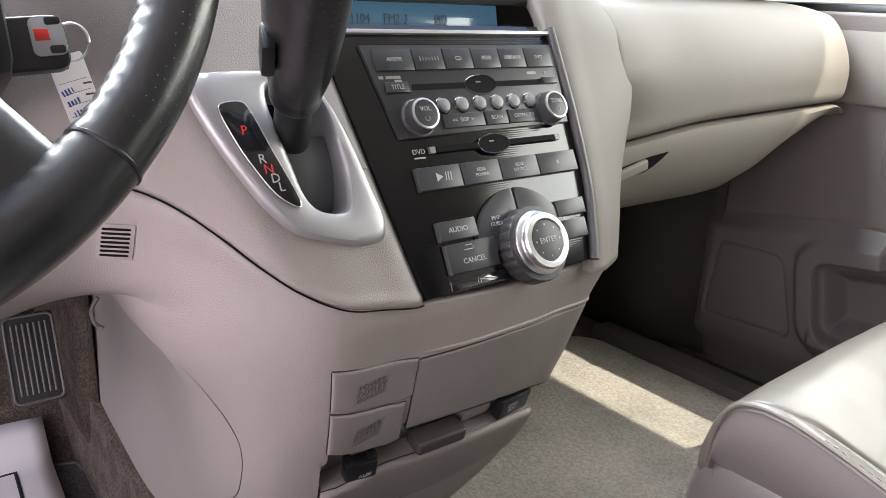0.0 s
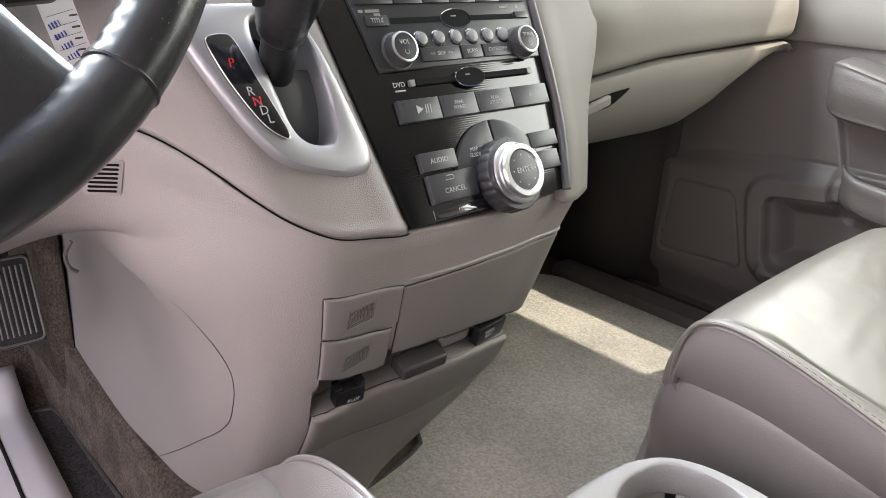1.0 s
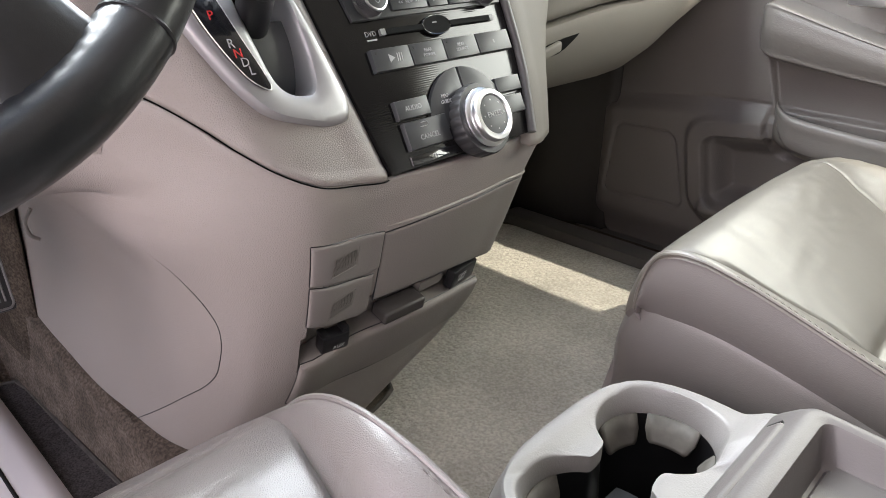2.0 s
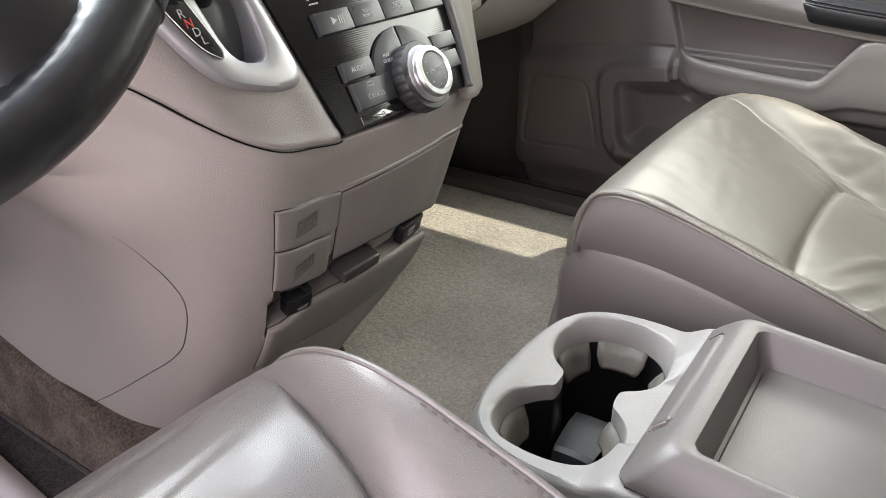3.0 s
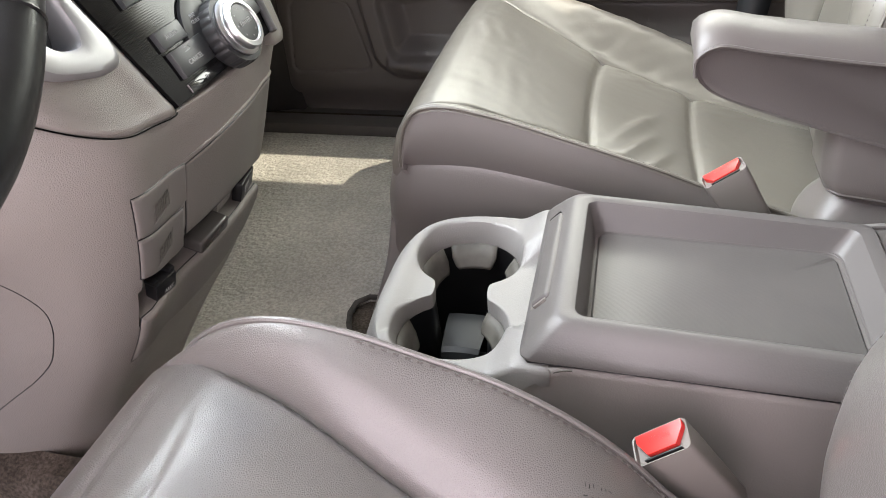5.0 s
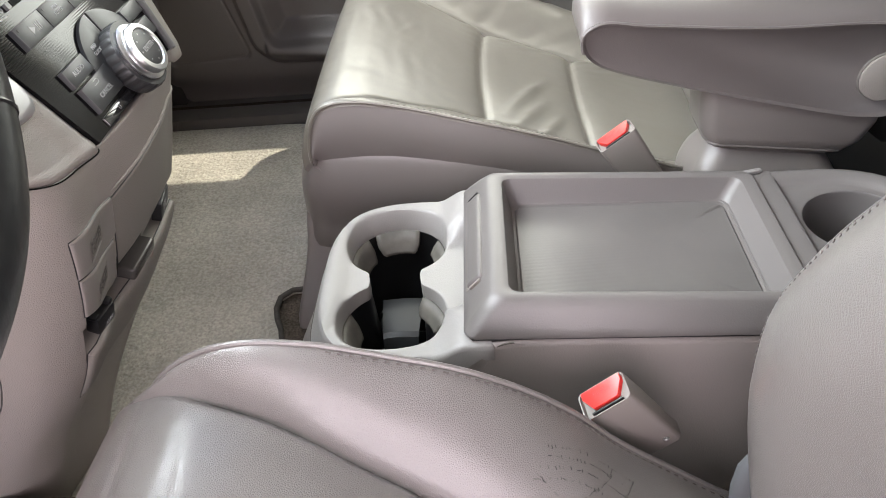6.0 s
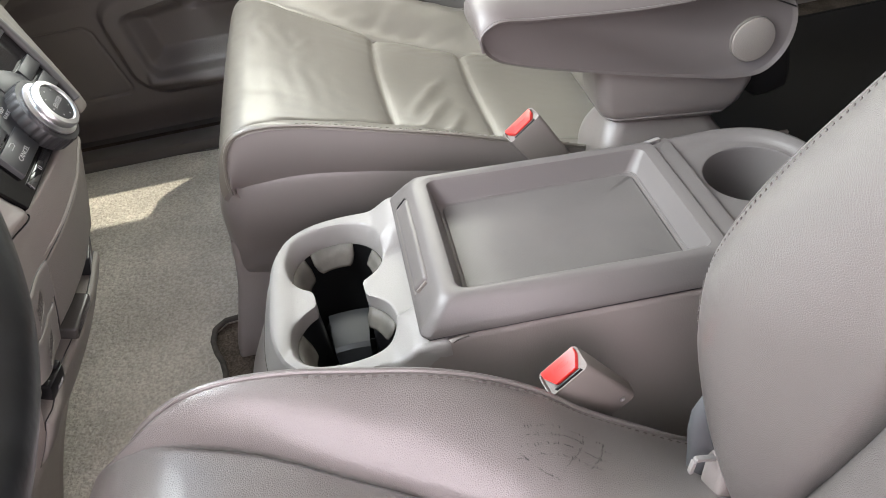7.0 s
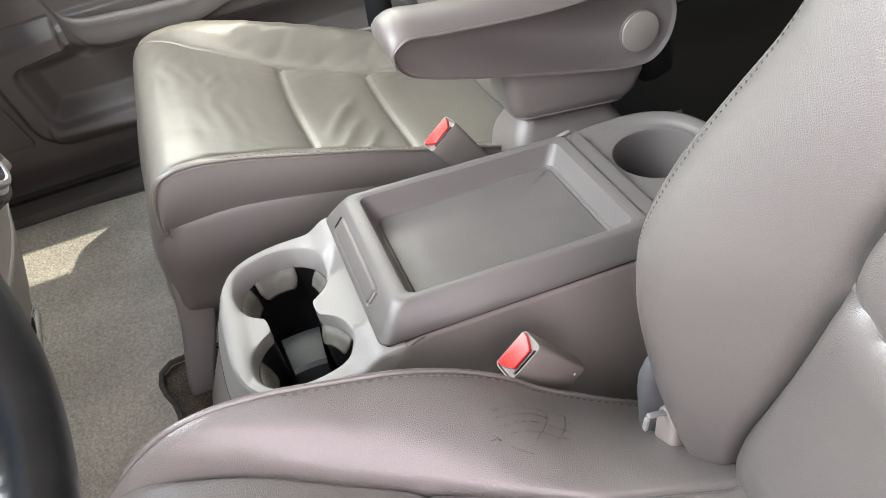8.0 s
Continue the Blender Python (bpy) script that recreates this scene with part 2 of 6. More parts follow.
def prism(outline, depth, m=None, bevel=0.0, segments=2, low=0.0):
    """An outline in the plane of m, raised from low to depth, its upper edge rounded."""
    bm = bmesh.new()
    base = [bm.verts.new((x, y, low)) for x, y in outline]
    bm.faces.new(base)
    top = bmesh.ops.extrude_face_region(bm, geom=bm.faces[:])["geom"]
    vs = [g for g in top if isinstance(g, bmesh.types.BMVert)]
    bmesh.ops.translate(bm, verts=vs, vec=(0, 0, depth - low))
    if bevel:
        keep = set(vs)
        edges = [e for e in bm.edges if e.verts[0] in keep and e.verts[1] in keep]
        bmesh.ops.bevel(bm, geom=edges, offset=bevel, segments=segments, profile=0.6, affect="EDGES")
    if m is not None:
        bm.transform(m)
    return bm


def rounded(w, h, r, n=5, cx=0.0, cy=0.0):
    pts = []
    for sx, sy, a in ((1, 1, 0), (-1, 1, 90), (-1, -1, 180), (1, -1, 270)):
        for i in range(n + 1):
            t = radians(a + 90 * i / n)
            pts.append((cx + sx * (w / 2 - r) + r * math.cos(t), cy + sy * (h / 2 - r) + r * math.sin(t)))
    return pts


def box(w, d, h, r=0.003, m=None, segments=2):
    bm = bmesh.new()
    bmesh.ops.create_cube(bm, size=1)
    bmesh.ops.scale(bm, verts=bm.verts, vec=(w, d, h))
    if r:
        bmesh.ops.bevel(bm, geom=bm.edges[:], offset=r, segments=segments, profile=0.6, affect="EDGES")
    if m is not None:
        bm.transform(m)
    return bm


def lathe(profile, m=None, n=48):
    """A turned shape from (radius, height) pairs."""
    rows = [[(r * math.cos(2 * math.pi * j / n), r * math.sin(2 * math.pi * j / n), z) for j in range(n)] for r, z in profile]
    bm = sheet(rows, True, True)
    if m is not None:
        bm.transform(m)
    return bm


def join(*bms):
    out = bms[0]
    for b in bms[1:]:
        me = bpy.data.meshes.new("tmp")
        b.to_mesh(me)
        b.free()
        out.from_mesh(me)
        bpy.data.meshes.remove(me)
    return out


def lettering(body, size, m, material, parent, depth=0.0002, squeeze=1.0, name="lettering"):
    cu = bpy.data.curves.new("text", "FONT")
    cu.body, cu.size, cu.align_x, cu.align_y, cu.extrude, cu.resolution_u = body, size, "CENTER", "CENTER", depth, 2
    tmp = new("text", cu)
    me = bpy.data.meshes.new_from_object(tmp.evaluated_get(bpy.context.evaluated_depsgraph_get()))
    bpy.data.objects.remove(tmp)
    bpy.data.curves.remove(cu)
    me.transform(m @ Matrix.Diagonal((squeeze, 1, 1, 1)))
    me.name = name
    me.materials.clear()
    me.materials.append(material)
    ob = new(name, me)
    ob.parent = parent
    return ob


def smooth(a, b, x):
    t = min(1.0, max(0.0, (x - a) / (b - a)))
    return t * t * (3 - 2 * t)


def table(xs, ys):
    return lambda x: float(np.interp(x, xs, ys))


def curve(xs, ys):
    """Like table, but rounded between the given places."""
    pts = spline(list(zip(xs, ys)), 240)
    return lambda x: float(np.interp(x, [q[0] for q in pts], [q[1] for q in pts]))


def columns(levels, n_u, n_z, zs=None):
    """Plan curves at several heights, each through the same number of (x, y[, z]) points, made into one smooth sheet."""
    rows = []
    for z, pts in levels:
        rows.append(between([(p[0], p[1], p[2] if len(p) > 2 else z) for p in pts], n_u))
    cols = [between([r[i] for r in rows], n_z) for i in range(n_u)]
    return [list(r) for r in zip(*cols)]


# ---- cabin shell ----
def carpet_height(y):
    return 0.0 if y < 0.87 else (y - 0.87) * 0.7


def mat_slab(name, outline, z, h, material, label, binding):
    """A floor mat with a bound edge, lying on the carpet."""
    ob = part(name, prism(outline, h, pose(0, 0, z), 0.002), material)
    tagged(ob, label, "floor mat", "floor mats")
    part("binding", tube([(x, y, z + h - 0.0015) for x, y in outline], 0.0038, 8, True), binding, ob, "stitched edge binding")
    return ob


def shell():
    ground = part("ground", sheet([[(x, y, -0.45) for x in np.linspace(-300, 300, 9)] for y in np.linspace(-300, 300, 9)]), GROUND)
    tagged(ground, "pale pinkish concrete paving outside the open door", "ground", kind="structure")
    floor = part("floor", sheet([[(x, y, carpet_height(y)) for x in np.linspace(-0.80, 0.82, 33)] for y in np.linspace(-2.2, 1.12, 68)]), CARPET_BROWN, toward=(0, 0, 9))
    tagged(floor, "worn brown cut-pile car carpet", "floor", kind="structure")
    thick(floor, 0.02)
    mat = [(x, y) for x, y in spline([(0.70, 0.74), (0.70, 0.30), (0.66, 0.10), (0.46, 0.08), (0.30, 0.12), (0.243, 0.20), (0.241, 0.270), (0.236, 0.288), (0.21, 0.2945), (0.188, 0.291), (0.165, 0.281), (0.138, 0.275), (0.05, 0.278), (-0.06, 0.283), (-0.135, 0.288), (-0.150, 0.30), (-0.152, 0.42), (-0.138, 0.450), (-0.09, 0.457), (-0.03, 0.461), (0.05, 0.471), (0.13, 0.487), (0.160, 0.50), (0.169, 0.52), (0.172, 0.56), (0.18, 0.74), (0.21, 0.79), (0.35, 0.795), (0.62, 0.795)], 130, True)]
    mat_slab("floor_mat", mat, 0.0, 0.009, CARPET, "grey-taupe carpet mat with bound edge in the passenger footwell", BINDING)
    mat = [(x, y) for x, y in spline([(-0.164, 0.52), (-0.163, 0.70), (-0.161, 0.787), (-0.160, 0.830), (-0.163, 0.849), (-0.171, 0.857), (-0.20, 0.860), (-0.50, 0.86), (-0.60, 0.80), (-0.62, 0.40), (-0.58, 0.18), (-0.30, 0.16), (-0.20, 0.22), (-0.172, 0.30), (-0.165, 0.45)], 70, True)]
    mat_slab("floor_mat", mat, 0.0, 0.010, MAT_DARK, "dark grey carpet mat in the driver's footwell", BINDING)
    # added slab, its near-black colour standing for the gloom behind the seats
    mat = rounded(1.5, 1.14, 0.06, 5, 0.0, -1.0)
    mat_slab("floor_mat", mat, 0.0, 0.008, DEEP_SHADE, "near-black mat added to keep the floor behind the front seats dark", DEEP_SHADE)
    top = table([0.36, 0.52, 0.62, 0.73, 0.80, 1.1], [0.076, 0.084, 0.096, 0.118, 0.142, 0.20])
    hump = [[(x, y, top(y) * f + dz + 0.0015 * math.sin(40 * y + 60 * x)) for x, f, dz in ((-0.125, 1, 0.005), (-0.148, 1, 0.003), (-0.1565, 1, -0.005), (-0.1585, 0.6, 0), (-0.160, 0.25, 0), (-0.163, 0, -0.004))] for y in np.linspace(0.36, 1.1, 60)]
    hump = part("floor", sheet(hump), CARPET_BROWN, toward=(-1, 0.6, 1))
    tagged(hump, "brown carpet rising against the centre stack", "carpet", kind="structure")
    # toe carpet, coloured darker to stand for the shade in there
    toe = part("carpet", sheet([[(-0.151 - 0.0125 * smooth(0.765, 0.80, y) * smooth(0.0, 0.10, z), y, z) for y in np.linspace(0.765, 1.10, 24)] for z in np.linspace(0.0, 0.38, 14)]), TOE_SHADE, toward=(-3, 0.5, 0.3))
    tagged(toe, "brown carpet darkened for the shade at the toe of the driver's footwell", "carpet", kind="structure")
    thick(toe, 0.002)
    fire = part("wall_front", box(1.72, 0.03, 1.0, 0, pose(0, 1.12, 0.14)), DEEP_SHADE)
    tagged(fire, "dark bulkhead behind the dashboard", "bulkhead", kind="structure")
    back = part("wall_back", box(1.74, 0.03, 0.75, 0, pose(0, -2.2, 0.3)), DEEP_SHADE)
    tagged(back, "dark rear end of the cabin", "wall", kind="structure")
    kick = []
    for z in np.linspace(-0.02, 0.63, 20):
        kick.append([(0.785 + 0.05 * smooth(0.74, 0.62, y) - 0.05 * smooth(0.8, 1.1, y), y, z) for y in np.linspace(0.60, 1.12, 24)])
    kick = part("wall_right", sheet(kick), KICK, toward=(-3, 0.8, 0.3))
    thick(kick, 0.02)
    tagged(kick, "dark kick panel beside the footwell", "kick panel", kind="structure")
    rear = part("wall_right", box(0.04, 1.66, 0.72, 0.01, pose(0.875, -1.40, 0.27)), DOOR_TONE)
    tagged(rear, "taupe lining of the rear side door", "side wall", kind="structure")
    rear = part("wall_left", box(0.04, 1.50, 0.72, 0.01, pose(-0.875, -1.45, 0.27)), DOOR_TONE)
    tagged(rear, "taupe lining of the rear side door", "side wall", kind="structure")
    for name, w, d, h, at in (("window_1", 0.006, 1.55, 0.40, (0.872, -1.42, 0.82)), ("window_2", 0.006, 1.45, 0.40, (-0.872, -1.46, 0.82)), ("window_3", 1.74, 0.006, 0.40, (0, -2.19, 0.86))):
        pane = part(name, box(w, d, h, 0.001, pose(*at)), TINT)
        tagged(pane, "nearly black tinted rear window glass", "window", kind="structure")
    roof = part("ceiling", sheet([[(x, y, 1.05 - 0.07 * (x / 0.7) ** 4) for x in np.linspace(-0.80, 0.80, 25)] for y in np.linspace(-2.2, 0.22, 20)]), HEADLINER, toward=(0, -1, 0))
    tagged(roof, "pale grey cloth roof lining", "ceiling", kind="structure")
    thick(roof, 0.05)
    for side in (-1, 1):
        rail = part("trim", tube(spline([(side * 0.842, -2.2, 0.97), (side * 0.842, -0.8, 0.98), (side * 0.842, 0.1, 0.97), (side * 0.85, 0.45, 0.88), (side * 0.86, 1.15, 0.62)], 40), 0.04, 10), HEADLINER)
        tagged(rail, "pale trim along the roof edge and windscreen pillar", "trim", kind="structure")
    b = part("trim", box(0.08, 0.16, 1.1, 0.02, pose(0.86, -0.60, 0.45)), HEADLINER)
    tagged(b, "grey trim on the door pillar", "trim", kind="structure")


# ---- dashboard ----
# the sloping face of the centre stack: x across, v up the slope, n out of it
FACE = Matrix(((1, 0, 0, 0), (0, 0.468, -0.883, 0.292), (0, 0.883, 0.468, 0.395), (0, 0, 0, 1)))


def face(x, v, n=0.0):
    return FACE @ Vector((x, v, n))


def stack_plan(z):
    """The plan curve of the lower stack at height z: right side, front, then the driver's side."""
    zs = [0.0, 0.07, 0.12, 0.176, 0.226, 0.30, 0.345, 0.392]
    y0 = np.interp(z, zs, [0.45, 0.425, 0.40, 0.362, 0.334, 0.310, 0.297, 0.289])
    xr = np.interp(z, [0.0, 0.045, 0.07, 0.09, 0.106, 0.12, 0.143, 0.176, 0.226, 0.245, 0.265, 0.30, 0.345, 0.392], [0.012, 0.03, 0.042, 0.058, 0.074, 0.088, 0.108, 0.117, 0.124, 0.130, 0.143, 0.154, 0.166, 0.190])
    xl = np.interp(z, zs, [-0.085, -0.088, -0.090, -0.093, -0.098, -0.104, -0.110, -0.116])
    k = np.interp(z, zs, [1.0, 1.0, 1.1, 1.2, 1.3, 1.3, 1.3, 0.9])
    yf = lambda x: y0 + k * (x - 0.025) ** 2
    pts = [(xr + 0.0, 0.85), (xr + 0.004, 0.55), (xr + 0.003, yf(xr) + 0.03)]
    pts += [(xr + (xl - xr) * f, yf(xr + (xl - xr) * f)) for f in (0.03, 0.2, 0.4, 0.6, 0.8, 0.97)]
    w1 = (np.interp(z, [0, 0.2, 0.30, 0.356, 0.40], [-0.108, -0.116, -0.124, -0.136, -0.145]), yf(xl) + 0.024)
    w2 = (np.interp(z, [0, 0.1, 0.24, 0.27, 0.30, 0.33, 0.356, 0.40], [-0.125, -0.128, -0.1285, -0.1265, -0.130, -0.144, -0.169, -0.200]), np.interp(z, [0, 0.1, 0.24, 0.40], [0.535, 0.485, 0.42, 0.405]))
    if z < 0.395:
        w3 = (np.interp(z, [0, 0.1, 0.24, 0.275, 0.30, 0.33, 0.356, 0.394], [-0.142, -0.144, -0.138, -0.139, -0.145, -0.163, -0.190, -0.205]), 0.58)
        w4 = (w3[0] - 0.005, 0.72)
        w5 = (w3[0] - 0.008, 0.95)
    else:
        w3, w4, w5 = (-0.265, 0.430), (-0.40, 0.440), (-0.80, 0.445)
    b, c = min(1.0, max(0.0, z / 0.39)) ** 2.2, min(1.0, max(0.0, z / 0.39)) ** 3
    ease = lambda p, q, b=b: (p[0] + (q[0] - p[0]) * b, p[1] + (q[1] - p[1]) * b)
    pts[8] = ease(pts[8], (-0.112, 0.2985), c)
    return pts + [ease(w1, (-0.147, 0.327)), ease(w2, (-0.172, 0.362)), w3, w4, w5]


# the gear surround on that face, outer and inner edge
SURROUND_OUT = [(-0.135, 0.1690), (-0.163, 0.1690), (-0.1715, 0.1680), (-0.1755, 0.1625), (-0.1735, 0.1500), (-0.166, 0.128), (-0.1545, 0.1025), (-0.142, 0.0800), (-0.127, 0.0630), (-0.105, 0.0535), (-0.081, 0.0475), (-0.067, 0.0490), (-0.0632, 0.058), (-0.067, 0.081), (-0.0745, 0.117), (-0.083, 0.1437), (-0.092, 0.1585), (-0.108, 0.1675)]
SURROUND_IN = [(-0.116, 0.1605), (-0.124, 0.1575), (-0.1255, 0.1484), (-0.1232, 0.1313), (-0.1195, 0.107), (-0.1148, 0.082), (-0.107, 0.0738), (-0.0908, 0.0716), (-0.0865, 0.077), (-0.0838, 0.0993), (-0.0849, 0.1229), (-0.0880, 0.1430), (-0.0945, 0.1550), (-0.104, 0.1595)]


def inside(x, y, ring):
    hit = False
    for (x0, y0), (x1, y1) in zip(ring, ring[1:] + ring[:1]):
        if (y0 > y) != (y1 > y) and x < x0 + (y - y0) / (y1 - y0) * (x1 - x0):
            hit = not hit
    return hit


# the open band between the storage doors and the drawer, heights across the stack
DRAWER_LIP = ([-0.1020, -0.0376, 0.021, 0.070, 0.1135], [0.2400, 0.2475, 0.2505, 0.248, 0.2440])
DOOR_FOOT = ([-0.1060, -0.050, -0.0417, -0.035, 0.005, 0.055, 0.109, 0.138], [0.2825, 0.267, 0.268, 0.2805, 0.283, 0.2805, 0.272, 0.266])


def hollow(q):
    """Sets the cover back between the doors and the drawer."""
    x, y, z = q
    lo, hi = table(*DRAWER_LIP)(x), table(*DOOR_FOOT)(x)
    if y > 0.45 or not -0.104 < x < 0.135:
        return q
    return (x, y + 0.022 * smooth(lo - 0.006, lo - 0.002, z) * smooth(hi + 0.006, hi + 0.002, z) * smooth(-0.1035, -0.1005, x), z)


COVER = []


def dashboard():
    dash = thing("dashboard", (0, 0.6, 0), "taupe grained plastic dashboard with a centre stack", "dashboard")
    levels = [(z, stack_plan(z)) for z in (0.0, 0.07, 0.12, 0.176, 0.226, 0.27, 0.30, 0.325, 0.350, 0.372)]
    # the top edge, which climbs towards the driver's side
    brow = stack_plan(0.385)[:8] + [(-0.112, 0.2985), (-0.147, 0.327), (-0.172, 0.362), (-0.215, 0.415), (-0.30, 0.432), (-0.80, 0.44)]
    tops = [0.3905] * 6 + [0.3915, 0.394, 0.4035, 0.4275, 0.4525, 0.4765, 0.4865, 0.490]
    lows = [0.3865] * 8 + [0.390, 0.394, 0.397, 0.392, 0.403, 0.405]
    sweep = [0.0] * 11 + [0.022, 0.0, 0.0]
    for f in (0.0, 0.08, 0.5, 1.0):
        levels.append((0.39 + f, [(a[0], a[1] + (0.001 * f if i > 8 else 0) + sweep[i] * (1 - f) ** 6, lows[i] + (tops[i] - lows[i]) * f) for i, a in enumerate(brow)]))
    levels.append((1.5, [(a[0], a[1] + 0.014, tops[i] + 0.0005) for i, a in enumerate(brow)]))
    rows = columns(levels, 120, 110)
    COVER.append(rows)
    under(dash, thick(part("lower_cover", sheet([[hollow(q) for q in r] for r in rows]), PLASTIC, label="pinkish taupe grained plastic lower cover", toward=(0, -1, 0.3)), 0.004))

    # upper cover round the gear lever, and the dash behind the wheel: straight columns from the seam to the top
    edge = spline([(a[0], a[1], t) for a, t in zip(brow[6:], tops[6:])], 400)
    seam = lambda x: (x, float(np.interp(-x, [-q[0] for q in edge], [q[1] for q in edge])) - 0.0004, float(np.interp(-x, [-q[0] for q in edge], [q[2] for q in edge])) + 0.0014)
    feet = [(-0.044, 0.325, 0.394), (-0.0443, 0.2935, 0.394), (-0.048, 0.2915, 0.3945), (-0.075, 0.2935, 0.3975)] + [seam(x) for x in (-0.105, -0.130, -0.147, -0.162, -0.190, -0.25, -0.36, -0.80)]
    heads = [(-0.082, 0.445, 0.62), (-0.0822, 0.4135, 0.62), (-0.086, 0.4115, 0.62), (-0.110, 0.411, 0.62), (-0.150, 0.411, 0.62), (-0.202, 0.413, 0.62), (-0.222, 0.424, 0.62),
             (-0.236, 0.442, 0.62), (-0.252, 0.468, 0.62), (-0.30, 0.482, 0.62), (-0.40, 0.492, 0.62), (-0.80, 0.50, 0.62)]
    levels = []
    for f in (-0.02, 0.0, 0.012, 0.05, 0.15, 0.4, 0.7, 1.0):
        inset = 0.010 if f < 0 else (0.0022 if f == 0 else 0.0)
        levels.append((f, [tuple(np.array(a) + (np.array(b) - np.array(a)) * max(f, 0) + np.array((0, inset, 0.0))) for a, b in zip(feet, heads)]))
    bm = sheet(columns(levels, 130, 90))
    under(dash, part("cover_gap", tube(between([(x, y + 0.0005, z - 0.0008) for x, y, z in feet[1:11]], 90), 0.0006, 6), SLOT_BLACK, label="dark joint between the covers"))
    back = FACE.inverted()
    mid = [((a[0] + b[0]) / 2, (a[1] + b[1]) / 2) for a, b in zip(spline(SURROUND_OUT, 60, True), spline(SURROUND_IN, 60, True))]
    hole = [f for f in bm.faces if inside(*(back @ f.calc_center_median()).xy, mid)]
    bmesh.ops.delete(bm, geom=hole, context="FACES")
    under(dash, thick(part("upper_cover", bm, PLASTIC, label="grained taupe cover round the gear lever", toward=(0, -1, 0.6)), 0.004))

    wing = [
        (0.386, [(0.125, 0.31), (0.1255, 0.2885), (0.131, 0.287), (0.155, 0.294), (0.185, 0.312), (0.197, 0.335), (0.20, 0.40), (0.20, 0.65)]),
        (0.42, [(0.136, 0.33), (0.1365, 0.3065), (0.144, 0.304), (0.172, 0.313), (0.212, 0.336), (0.235, 0.366), (0.24, 0.42), (0.24, 0.65)]),
        (0.46, [(0.143, 0.35), (0.1435, 0.328), (0.151, 0.325), (0.182, 0.334), (0.228, 0.353), (0.262, 0.381), (0.272, 0.43), (0.275, 0.65)]),
        (0.50, [(0.147, 0.37), (0.1475, 0.349), (0.155, 0.346), (0.191, 0.354), (0.243, 0.370), (0.284, 0.392), (0.310, 0.43), (0.325, 0.60)]),
        (0.54, [(0.148, 0.39), (0.1485, 0.370), (0.156, 0.367), (0.194, 0.374), (0.250, 0.388), (0.300, 0.410), (0.345, 0.433), (0.400, 0.485)]),
        (0.575, [(0.148, 0.40), (0.1485, 0.387), (0.156, 0.384), (0.196, 0.391), (0.255, 0.406), (0.315, 0.431), (0.365, 0.456), (0.430, 0.515)]),
        (0.605, [(0.149, 0.43), (0.1495, 0.405), (0.157, 0.402), (0.200, 0.414), (0.262, 0.442), (0.320, 0.487), (0.380, 0.535), (0.430, 0.58)]),
        (0.625, [(0.149, 0.48), (0.1495, 0.455), (0.157, 0.452), (0.200, 0.470), (0.262, 0.51), (0.320, 0.56), (0.380, 0.61), (0.430, 0.65)]),
    ]
    under(dash, thick(part("wing", sheet(columns(wing, 60, 50)), DASH_SOFT, label="smooth taupe side cheek of the centre stack", toward=(1, -1, 0.5)), 0.004))

    # passenger side: soft upper pad, glove box below
    pad = []
    for z, y in [(q[1], q[0]) for q in between([(0.445, 0.462), (0.424, 0.463), (0.417, 0.468), (0.413, 0.49), (0.416, 0.53), (0.432, 0.57), (0.452, 0.592), (0.48, 0.601), (0.56, 0.612), (0.95, 0.64)], 46)]:
        blend = float(np.interp(z, [0.485, 0.50, 0.515, 0.53, 0.56, 0.59, 0.605, 0.612, 0.64], [0, 0.010, 0.026, 0.036, 0.038, 0.037, 0.044, 0.05, 0.0]))
        pad.append([(x, y - blend * smooth(0.42, 0.26, x) + 0.045 * max(0, (x - 0.775) / 0.057) ** 2.5 + 0.012 * (1 - (x - 0.3) / 0.5), z + (0.016 * (x - 0.3) / 0.5 - 0.012 * smooth(0.50, 0.28, x)) * smooth(0.56, 0.47, z)) for x in list(np.linspace(0.26, 0.77, 40)) + list(np.linspace(0.775, 0.832, 14))])
    under(dash, thick(part("dash_pad", sheet(pad), DASH_SOFT, label="padded taupe upper dash facing the passenger", toward=(0.5, -1, 0.9)), 0.006))
    lid = []
    for f, y in ((0.0, 0.46), (0.0, 0.428), (0.02, 0.421), (0.08, 0.419), (0.25, 0.424), (0.45, 0.434), (0.65, 0.452), (0.82, 0.478), (0.93, 0.508), (1.0, 0.55), (1.0, 0.66)):
        row = []
        for x in np.linspace(0.22, 0.812, 50):
            top = 0.4585 + 0.016 * (x - 0.3) / 0.5 - 0.012 * smooth(0.50, 0.28, x) - 0.012 * max(0, (x - 0.78) / 0.03) ** 2
            low = 0.335 + 0.115 * smooth(0.60, 0.83, x)
            row.append((x, y + 0.012 * (1 - (x - 0.3) / 0.5), top + (low - top) * f))
        lid.append(row)
    glove = under(dash, thick(part("glove_box_lid", sheet(lid), DASH_SOFT, label="closed taupe glove box lid", toward=(0.5, -1, 0.3)), 0.006))
    latch = lambda x, z: (x, 0.4315 - 0.010 * (x - 0.36) + 0.06 * (0.43 - z), z)
    pocket = [latch(*q) for q in ((0.330, 0.4235), (0.352, 0.4285), (0.380, 0.4335), (0.412, 0.4365), (0.402, 0.4300), (0.386, 0.4215), (0.372, 0.4165), (0.350, 0.4135), (0.330, 0.4120))]
    bm = bmesh.new()
    ring = [[bm.verts.new((x, y + dy, z)) for x, y, z in pocket] for dy in (0.004, -0.0012)]
    for i in range(len(pocket)):
        bm.faces.new((ring[0][i], ring[0][i - 1], ring[1][i - 1], ring[1][i]))
    bm.faces.new(ring[1])
